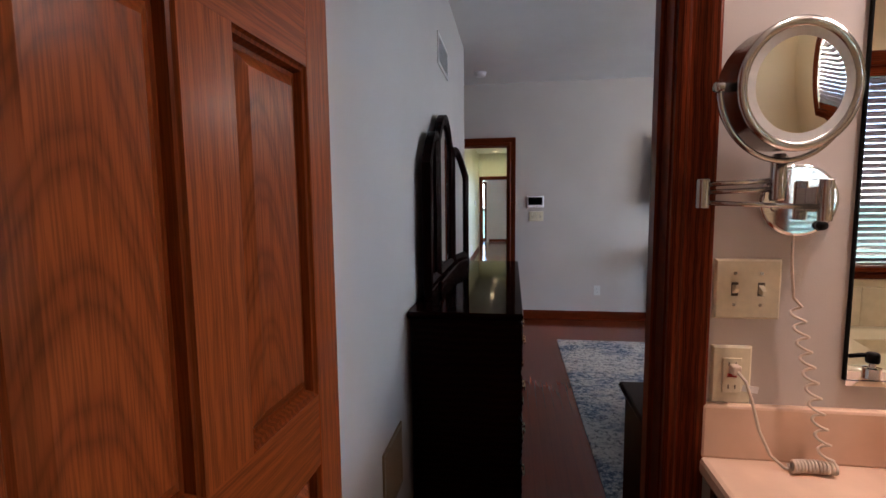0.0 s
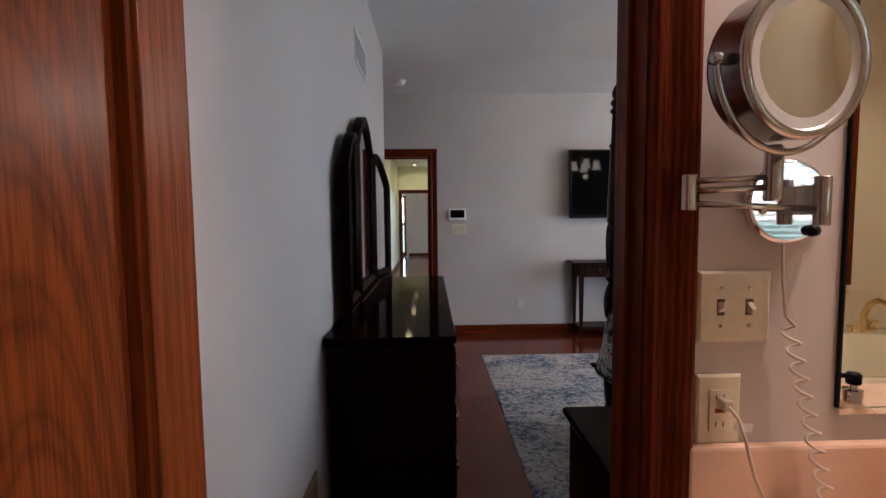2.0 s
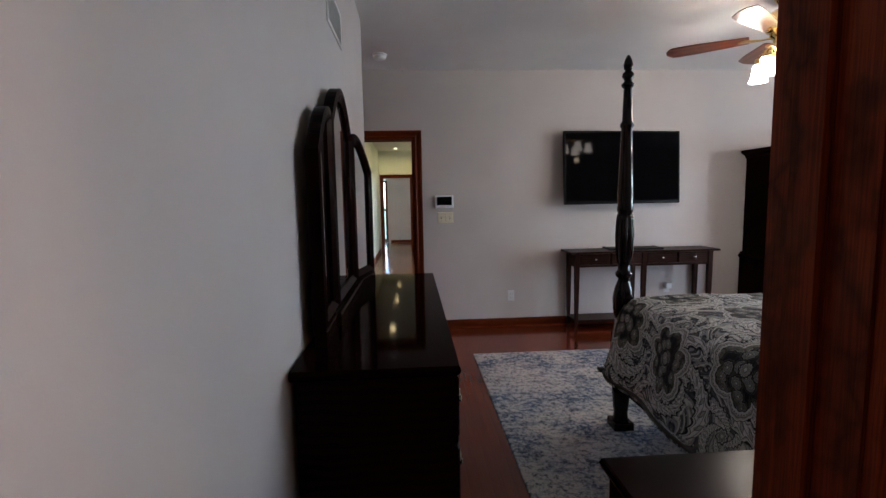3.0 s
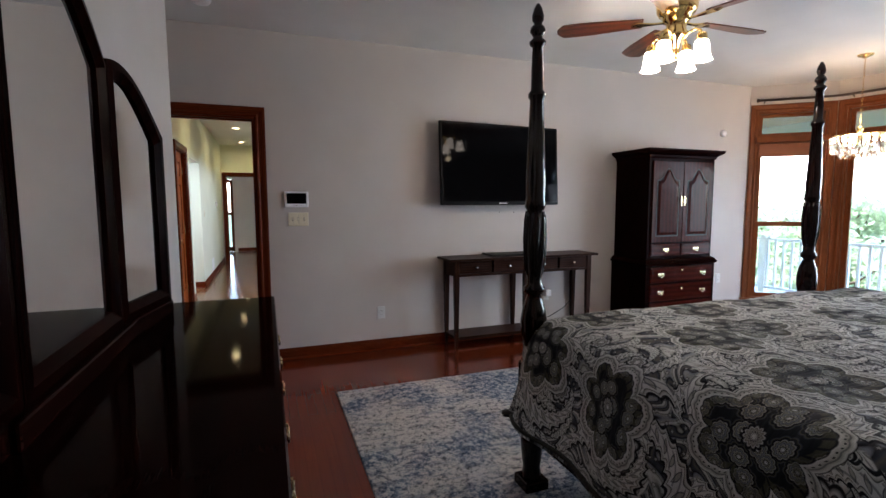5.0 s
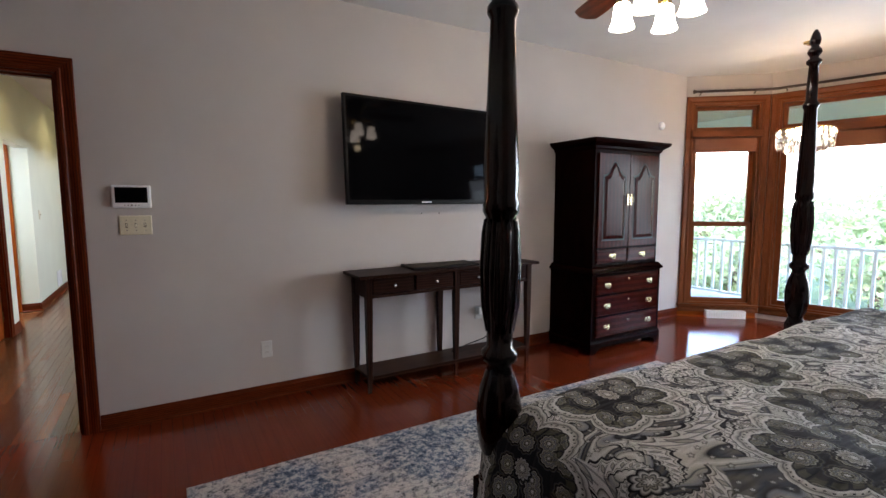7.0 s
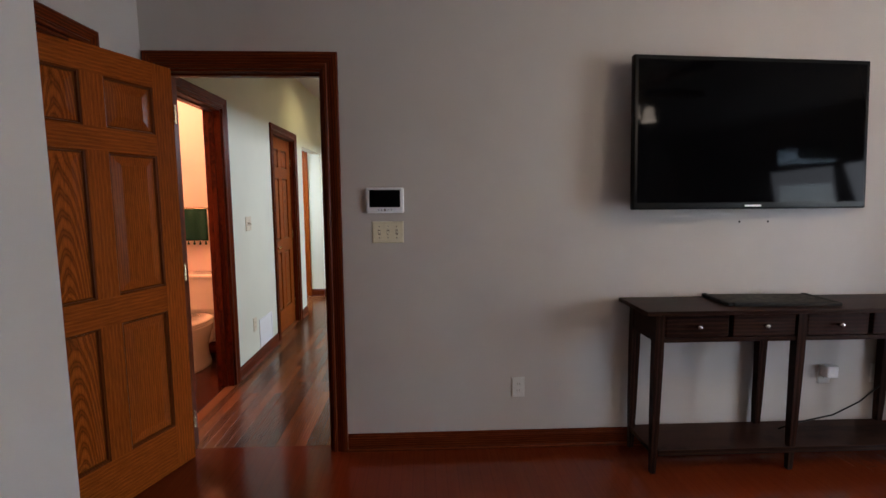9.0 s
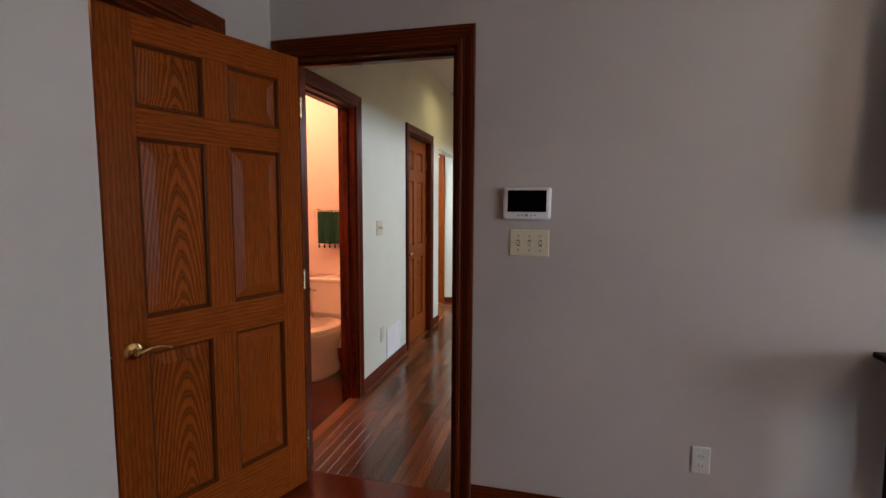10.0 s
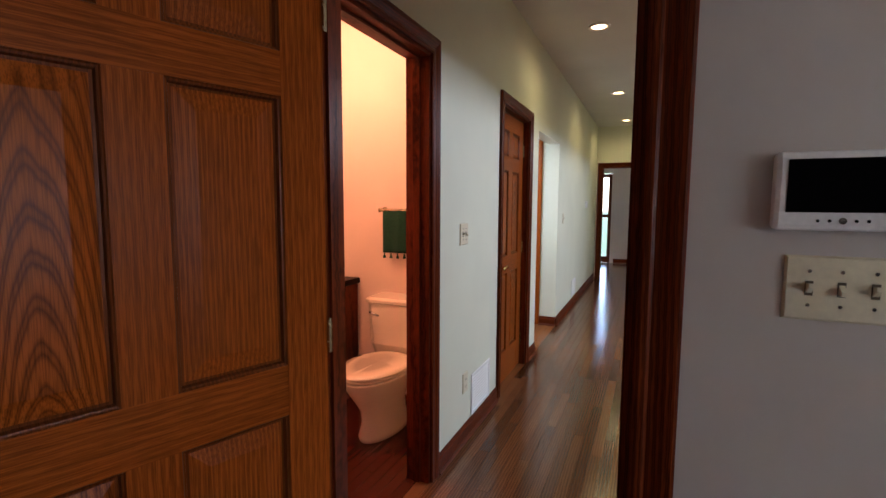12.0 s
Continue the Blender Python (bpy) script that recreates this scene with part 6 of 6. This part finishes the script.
t = thing("powder_vanity", "dark-stained oak vanity cabinet with a dark top", "vanity", pose(-1.13, 7.82, -0.004))
part("body", one_box(0.0, 0.0, 0.0, 0.54, 0.55, 0.80), TRIM["Z"], t)
part("counter", one_box(-0.005, -0.03, 0.80, 0.56, 0.556, 0.84, bevel=0.006), CHERRY["X"], t, "dark polished counter")
for x0 in (0.03, 0.28):
    d = part("cabinet_door", one_box(x0, -0.018, 0.10, x0 + 0.23, 0.0, 0.60, bevel=0.004), TRIM["Z"], t)
    part("knob", turned([(0.0, 0.0), (0.006, 0.0), (0.013, 0.016), (0.0, 0.024)], 10), OLD_BRASS, d, "brass knob", pose(x0 + 0.135, -0.018, 0.56, 90))
part("drawer", one_box(0.03, -0.018, 0.62, 0.51, 0.0, 0.77, bevel=0.004), TRIM["X"], t)

# ---------------------------------------------------------------- dressing room beyond the open door
def orient_material():
    m = material("scroll_rug", (0.4, 0.3, 0.2), 0.95)
    b = m.node_tree.nodes["Principled BSDF"]
    at = coords(m, world_space=True)
    w = put(m, "ShaderNodeTexWave", Scale=3.2, Distortion=14.0, Detail=1.0, Detail_Scale=1.1)
    w.wave_type = "RINGS"
    join(m, at, w.inputs["Vector"])
    r = ramp(m, w.outputs["Fac"], [(0.0, (0.45, 0.36, 0.24)), (0.62, (0.50, 0.42, 0.30)), (0.72, (0.05, 0.03, 0.02)), (0.85, (0.06, 0.035, 0.025)), (1.0, (0.36, 0.26, 0.16))])
    join(m, r.outputs[0], b.inputs["Base Color"])
    pile = put(m, "ShaderNodeTexNoise", Scale=300.0)
    join(m, at, pile.inputs["Vector"])
    bump(m, pile.outputs[0], 0.6, 0.003)
    return m


bm = bmesh.new()
loft(bm, [[(-3.3 + a, 6.3 + a, z), (-1.75 - a, 6.3 + a, z), (-1.75 - a, 7.5 - a, z), (-3.3 + a, 7.5 - a, z)] for a, z in ((0, 0.0005), (0, 0.008), (0.006, 0.012))])
solid("scroll_rug", bm, orient_material(), "cream rug with dark scrollwork in the far room", "rug")

# ---------------------------------------------------------------- bathroom
MARBLE = plain("cultured_marble", (0.72, 0.50, 0.36), 0.16, 0.5, 0.10, 9.0, 0.02)
t = thing("bathroom_counter", "peach cultured marble vanity top with backsplash", "counter", pose(0, 0, 0))
bm = bmesh.new()
box(bm, 1.672, 1.36, 0.862, 4.30, 1.899, 0.90, bevel=0.010)
part("counter", bm, MARBLE, t)
part("backsplash", one_box(1.672, 1.878, 0.898, 4.30, 1.8995, 1.006, bevel=0.006), MARBLE, t)
t = thing("vanity_cabinet", "dark-stained oak vanity cabinet under the counter", "vanity", pose(0, 0, 0))
part("body", one_box(1.70, 1.42, 0.10, 4.28, 1.895, 0.861), TRIM["Z"], t)
part("toe_kick", one_box(1.72, 1.48, 0.0, 4.26, 1.89, 0.10), DARK_GAP, t)
for k in range(5):
    d = part("cabinet_door", one_box(1.74 + 0.505 * k, 1.402, 0.14, 2.21 + 0.505 * k, 1.42, 0.82, bevel=0.004), TRIM["Z"], t)
    part("knob", turned([(0.0, 0.0), (0.006, 0.0), (0.013, 0.016), (0.0, 0.024)], 10), OLD_BRASS, d, "brass knob", pose(1.78 + 0.505 * k, 1.402, 0.75, 90))
t = thing("wall_mirror", "large frameless bathroom wall mirror", "mirror", pose(1.925, 1.9, 1.056))
part("mirror_glass", one_box(0.0, -0.006, 0.0, 2.2, -0.001, 1.10), MIRROR, t)
part("clip_strip", one_box(-0.002, -0.009, -0.006, 2.202, -0.0005, 0.004), CHROME, t, "chrome lower channel")
part("edge_strip", one_box(-0.004, -0.008, 0.004, -0.0005, -0.0005, 1.10), BLACK, t, "dark mirror edge")

plate("bath_switch", pose(1.748, 1.90, 1.228), 0.116, 0.114, IVORY, "ivory two-gang bathroom switch plate", 2)


def make_gfci():
    t = plate("bath_outlet", pose(1.727, 1.90, 1.061), 0.072, 0.114, IVORY, "ivory ground-fault bathroom outlet", 0, 0, "outlet")
    part("face", one_box(-0.017, -0.0095, -0.034, 0.017, -0.0062, 0.034, bevel=0.001), IVORY, t)
    part("reset_button", one_box(-0.008, -0.0112, -0.003, 0.008, -0.009, 0.004), plain("red_button", (0.35, 0.03, 0.02), 0.4), t, "small red reset button")
    for z in (-0.022, 0.022):
        for x in (-0.006, 0.006):
            part("slit", one_box(x - 0.001, -0.0100, z - 0.004, x + 0.001, -0.0094, z + 0.004), IVORY_DARK, t)
    return t


make_gfci()
CORD = plain("ivory_cord", (0.66, 0.55, 0.44), 0.45)
t = thing("power_plug", "ivory plug with a white tag and thin cord", "plug", pose(1.727, 1.888, 1.080))
part("plug_body", one_box(-0.008, -0.020, -0.012, 0.008, 0.0, 0.006, bevel=0.003), CORD, t)
part("tag", one_box(0.010, -0.030, -0.034, 0.038, -0.029, -0.021), WHITE_PLASTIC, t, "white paper tag", pose(0, 0, 0, 6, 8, 0))
bm = bmesh.new()
tube(bm, [(0, -0.019, -0.004), (0.012, -0.026, -0.020), (0.022, -0.030, -0.055), (0.036, -0.032, -0.11), (0.056, -0.034, -0.155), (0.078, -0.040, -0.1745), (0.092, -0.044, -0.1755)], 0.0028, 6)
part("cord", bm, CORD, t, "", None, True)


def make_magnifier():
    t = thing("magnifying_mirror", "round brushed nickel lighted magnifying mirror on a swing arm", "makeup mirror", pose(1.823, 1.90, 1.393))
    part("wall_plate", turned([(0.0, 0.0), (0.066, 0.0), (0.067, 0.008), (0.0655, 0.012), (0.061, 0.0150), (0.0595, 0.0152), (0.0594, 0.0152), (0.0, 0.0152)], 48), CHROME, t, "polished round wall plate", pose(0, 0, 0, 90), True)
    for x, z in ((-0.042, -0.012), (0.046, -0.012)):
        part("screw", turned([(0.0, 0.0), (0.008, 0.0), (0.006, 0.004), (0.0, 0.005)], 10), NICKEL, t, "", pose(x, -0.015, z, 90))
    part("switch_knob", turned([(0.0, 0.0), (0.010, 0.0), (0.008, 0.012), (0.0, 0.013)], 12), BLACK, t, "black switch knob", pose(0.035, -0.014, -0.045, 90), True)
    part("bracket", one_box(0.008, -0.046, -0.020, 0.028, -0.013, 0.024, bevel=0.003), NICKEL, t)
    part("knuckle", turned([(0.0, -0.036), (0.0105, -0.036), (0.0110, -0.034), (0.0110, 0.034), (0.0105, 0.036), (0.0, 0.036)], 20, (0.020, -0.052, 0.0)), NICKEL, t, "", None, True)
    part("knuckle", turned([(0.0, -0.026), (0.0105, -0.026), (0.0110, -0.024), (0.0110, 0.024), (0.0105, 0.026), (0.0, 0.026)], 20, (-0.178, -0.050, 0.014)), NICKEL, t, "", None, True)
    for z in (-0.012,):
        bm = bmesh.new()
        tube(bm, [(0.018, -0.050, z), (-0.175, -0.050, z + 0.010)], 0.0046, 10)
        part("arm", bm, NICKEL, t, "", None, True)
    bm = bmesh.new()
    tube(bm, [(-0.175, -0.050, 0.030), (-0.062, -0.062, 0.035)], 0.0046, 10)
    part("arm", bm, NICKEL, t, "", None, True)
    bm = bmesh.new()
    tube(bm, [(-0.175, -0.050, 0.016), (-0.062, -0.062, 0.02)], 0.0046, 10)
    part("arm", bm, NICKEL, t, "", None, True)
    part("upright", turned([(0.011, 0.0), (0.0125, 0.004), (0.0125, 0.075), (0.009, 0.08)], 14, (-0.062, -0.062, 0.0)), NICKEL, t, "", None, True)
    # the head turns on its yoke
    m = pose(-0.072, -0.092, 0.182, 92, 0, 11.5)
    R = 0.100
    h = part("head", turned([(0.0, -0.040), (R - 0.012, -0.040), (R - 0.002, -0.032), (R, -0.026), (R, 0.022), (R + 0.003, 0.026), (R + 0.003, 0.032), (R - 0.006, 0.036), (R - 0.012, 0.030)], 56, caps=False), NICKEL, t, "brushed nickel drum", m, True)
    part("light_ring", turned([(R - 0.012, 0.030), (R - 0.026, 0.0285)], 56, caps=False), plain("frosted_ring", (0.62, 0.62, 0.60), 0.3), h, "frosted light ring", None, True)
    part("glass", turned([(r, 0.0225 + 1.05 * r * r) for r in [(R - 0.025) * (1 - k / 12) for k in range(13)]], 56, caps=False), MIRROR, h, "magnifying mirror glass", None, True)
    bm = bmesh.new()
    tube(bm, [((R + 0.016) * math.cos(a), 0, (R + 0.016) * math.sin(a)) for a in [math.pi + math.pi * k / 24 for k in range(25)]], 0.005, 8)
    part("yoke", bm, NICKEL, t, "", pose(-0.072, -0.092, 0.182, 0, 0, 14), True)
    for s in (-1, 1):
        part("pivot", turned([(0.0, -0.012), (0.008, -0.012), (0.008, 0.014), (0.0, 0.014)], 12), NICKEL, t, "", pose(-0.072 + s * (R + 0.012) * math.cos(radians(14)), -0.092 + s * (R + 0.012) * math.sin(radians(14)), 0.182, 0, 90, 14), True)


make_magnifier()
bm = bmesh.new()
pts = [(1.815, 1.886, 1.33), (1.816, 1.884, 1.27), (1.820, 1.88, 1.215)]
for k in range(150):
    u = k / 149
    a = u * 2 * math.pi * 10
    z = 1.20 - 0.275 * u
    pts.append((1.822 + 0.052 * u + 0.010 * math.cos(a), 1.875 - 0.028 * u + 0.010 * math.sin(a), z))
tube(bm, pts, 0.0026, 6)
pts = []
for k in range(110):
    u = k / 109
    a = u * 2 * math.pi * 12
    pts.append((1.884 - 0.072 * u, 1.838 + 0.010 * math.cos(a) + 0.006 * math.sin(u * 3), 0.914 + 0.010 * math.sin(a)))
tube(bm, pts, 0.0026, 6)
solid("coiled_cord", bm, CORD, "coiled ivory cord hanging down to the counter", "cord", smooth=True)

SOAP = plain("peach_soap", (0.82, 0.60, 0.38), 0.25, 0.3, 0.04, 30.0, 0.0)
t = thing("soap_bottle", "peach liquid soap bottle with a black pump", "soap bottle", pose(2.023, 1.812, 0.9))
bm = bmesh.new()
loft(bm, [oval(0, 0, rx, ry, z, 20) for rx, ry, z in ((0.038, 0.022, 0.0), (0.043, 0.025, 0.006), (0.044, 0.026, 0.06), (0.042, 0.025, 0.100), (0.034, 0.021, 0.120), (0.020, 0.015, 0.131), (0.013, 0.013, 0.138))])
part("bottle", bm, SOAP, t, "", None, True)
part("collar", turned([(0.0, 0.137), (0.0155, 0.137), (0.0155, 0.158), (0.006, 0.160), (0.006, 0.168), (0.0, 0.168)], 18), CHROME, t, "shiny silver collar")
part("pump_head", turned([(0.0, 0.1685), (0.011, 0.1685), (0.012, 0.172), (0.012, 0.186), (0.009, 0.189), (0.0, 0.189)], 16), BLACK, t, "black pump head", None, True)
bm = bmesh.new()
tube(bm, [(0.0, 0, 0.182), (-0.016, -0.006, 0.182), (-0.036, -0.012, 0.177)], 0.0048, 8)
part("pump_spout", bm, BLACK, t, "", None, True)
INK = plain("label_ink", (0.25, 0.03, 0.02), 0.5)
BAR_INK = plain("brown_label_ink", (0.30, 0.18, 0.10), 0.5)
part("label_mark", one_box(-0.034, -0.0235, 0.082, -0.016, -0.0190, 0.096), INK, t, "small dark red label mark")
for k in range(5):
    part("label_bar", one_box(-0.034, -0.0235, 0.026 + 0.008 * k, -0.020 + 0.003 * (k % 2), -0.0190, 0.030 + 0.008 * k), BAR_INK, t, "unreadable label line")

t = thing("sink_faucet", "polished brass gooseneck sink faucet", "faucet", pose(2.30, 1.80, 0.9))
part("base", turned([(0.0, 0.0), (0.028, 0.0), (0.026, 0.02), (0.016, 0.03), (0.014, 0.05), (0.0, 0.05)], 16), BRASS, t, "", None, True)
bm = bmesh.new()
tube(bm, [(0, 0, 0.04), (0, -0.005, 0.12), (-0.005, -0.04, 0.165), (-0.01, -0.085, 0.165), (-0.012, -0.115, 0.13)], 0.010, 10)
part("spout", bm, BRASS, t, "", None, True)
for x in (-0.10, 0.10):
    part("tap", turned([(0.0, 0.0), (0.024, 0.0), (0.018, 0.025), (0.012, 0.03), (0.020, 0.05), (0.0, 0.06)], 14, (x, 0, 0)), BRASS, t, "", None, True)

# bathroom window with blinds, and the tub under it
casing("window_4", pose(0, -0.30, 0, 0, 0, 180), -3.845, -2.955, 2.15, TRIM, "dark-stained oak frame of the bathroom window", 1.1, None, 0.99)
t = thing("window_3", "bathroom window pane behind blinds", "window", pose(0, 0, 0), kind="structure")
part("sill", one_box(2.90, -0.30, 0.955, 3.90, -0.255, 0.985, bevel=0.004), TRIM["X"], t)
g = part("pane", one_box(2.95, -0.39, 0.98, 3.85, -0.385, 2.16), GLASS, t, "clear glass pane")
g.visible_shadow = False
SLAT = plain("dark_wood_slat", (0.16, 0.10, 0.09), 0.35)
t = thing("window_blind", "dark wooden venetian blind with open slats", "blind", pose(0, 0, 0))
part("headrail", one_box(2.96, -0.355, 2.09, 3.84, -0.305, 2.155, bevel=0.004), TRIM["X"], t)
sl = mesh_of("slat", one_box(2.965, -0.024, -0.0013, 3.835, 0.024, 0.0013), SLAT)
for k in range(29):
    ob = new("slat", sl)
    ob.parent = t
    ob.matrix_basis = pose(0, -0.332, 1.02 + 0.0375 * k, 34)
part("bottom_rail", one_box(2.965, -0.350, 0.988, 3.835, -0.315, 1.004, bevel=0.003), SLAT, t)
for x in (3.1, 3.7):
    part("ladder_cord", one_box(x - 0.001, -0.306, 1.0, x + 0.001, -0.3045, 2.09), SLAT, t)

t = thing("recessed_light", "lit recessed ceiling light over the bathtub", "recessed light", pose(3.40, 0.35, CEILING))
part("trim_ring", turned([(0.055, 0.0), (0.085, 0.0), (0.085, -0.006), (0.06, -0.010), (0.055, -0.004)], 28, caps=False), WHITE_PLASTIC, t, "", None, True)
part("lamp", turned([(0.0, -0.003), (0.056, -0.003), (0.050, -0.001), (0.0, -0.0005)], 24), LAMP_DISC, t, "glowing warm lamp")

TUB = plain("cream_acrylic", (0.76, 0.66, 0.46), 0.12, 0.5, 0.02, 5.0, 0.0)
TILE = plain("cream_tile", (0.70, 0.60, 0.42), 0.2, 0.2, 0.06, 20.0, 0.02)
t = thing("bathtub", "cream drop-in bathtub in a tiled deck", "bathtub", pose(0, 0, 0.10))
bm = bmesh.new()
box(bm, 2.40, -0.299, -0.10, 4.379, 0.0, 0.52)
box(bm, 2.40, 0.62, -0.10, 4.379, 0.80, 0.52)
box(bm, 2.40, 0.0, -0.10, 2.60, 0.62, 0.52)
box(bm, 4.20, 0.0, -0.10, 4.379, 0.62, 0.52)
part("deck", bm, TILE, t)
bm = bmesh.new()
loft(bm, [oval(3.40, 0.31, 0.92, 0.44, 0.521, 40), oval(3.40, 0.31, 0.92, 0.44, 0.55, 40), oval(3.40, 0.31, 0.88, 0.41, 0.565, 40), oval(3.40, 0.31, 0.80, 0.33, 0.55, 40), oval(3.40, 0.31, 0.74, 0.28, 0.25, 40), oval(3.40, 0.31, 0.60, 0.20, 0.14, 40)], caps=False)
bm.faces.new([bm.verts.new(p) for p in oval(3.40, 0.31, 0.60, 0.20, 0.14, 40)])
part("basin", bm, TUB, t, "", None, True)
bm = bmesh.new()
for k in range(8):
    box(bm, 2.402 + 0.247 * k, -0.2995, 0.622, 2.402 + 0.247 * k + 0.243, -0.288, 0.86, bevel=0.002)
solid("trim_tub_tiles", bm, TILE, "row of cream wall tiles over the tub", "tile", "structure")
t = thing("tub_faucet", "polished brass arched tub faucet with cross handles", "faucet", pose(3.93, -0.19, 0.62, 0, 0, 150))
bm = bmesh.new()
tube(bm, [(0, 0, 0), (0, 0.0, 0.12), (0.02, -0.03, 0.19), (0.05, -0.08, 0.225), (0.08, -0.13, 0.215), (0.09, -0.16, 0.18)], 0.016, 12)
part("spout", bm, BRASS, t, "", None, True)
for x in (-0.14, 0.14):
    tp = part("tap", turned([(0.0, 0.0), (0.026, 0.0), (0.02, 0.03), (0.012, 0.04), (0.012, 0.07), (0.0, 0.075)], 14, (x, 0, 0)), BRASS, t, "", None, True)
    bm = bmesh.new()
    tube(bm, [(x - 0.035, 0, 0.06), (x + 0.035, 0, 0.06)], 0.007, 6)
    tube(bm, [(x, -0.035, 0.06), (x, 0.035, 0.06)], 0.007, 6)
    part("cross_handle", bm, BRASS, tp, "", None, True)

# ---------------------------------------------------------------- hall floor strips, one by one
def strip_wood():
    m = wood("oak_floor_strip", (0.075, 0.025, 0.009), (0.215, 0.080, 0.029), "Y", 0.17, 0.0, 0.014, 0.35, 0.8, spec=0.5, relief=0.03)
    b = m.node_tree.nodes["Principled BSDF"]
    tone = m.node_tree.nodes.new("ShaderNodeObjectInfo")
    r = ramp(m, tone.outputs["Random"], [(0.0, (0.52, 0.49, 0.46)), (0.35, (0.85, 0.83, 0.80)), (0.7, (1.0, 1.0, 1.0)), (1.0, (1.35, 1.36, 1.40))])
    old = b.inputs["Base Color"].links[0].from_socket
    join(m, blend(m, 1.0, old, r.outputs[0], "MULTIPLY"), b.inputs["Base Color"])
    return m


STRIP = strip_wood()
rnd = random.Random(5)
floor_hall = bpy.data.objects["floor_hall"]
lengths = (0.55, 0.75, 0.95, 1.2)
strips = {}
for n in lengths:
    bm = bmesh.new()
    g = 0.0006
    loft(bm, [[(g + a, g + a, z), (0.0571 - g - a, g + a, z), (0.0571 - g - a, n - g - a, z), (g + a, n - g - a, z)] for a, z in ((0.0, -0.0039), (0.0, -0.0012), (0.0008, -0.0004))])
    strips[n] = mesh_of("floor_strip", bm, STRIP)
count = 0
for row in range(20):
    y = 6.662
    first = True
    while y < 14.6 and count < 300:
        n = rnd.choice(lengths)
        y0 = y
        y += n
        if y0 < 6.661:
            continue
        ob = new("floor_strip", strips[n])
        ob.parent = floor_hall
        ob.matrix_basis = pose(0.354 + 0.0571 * row, y0, 0)
        count += 1
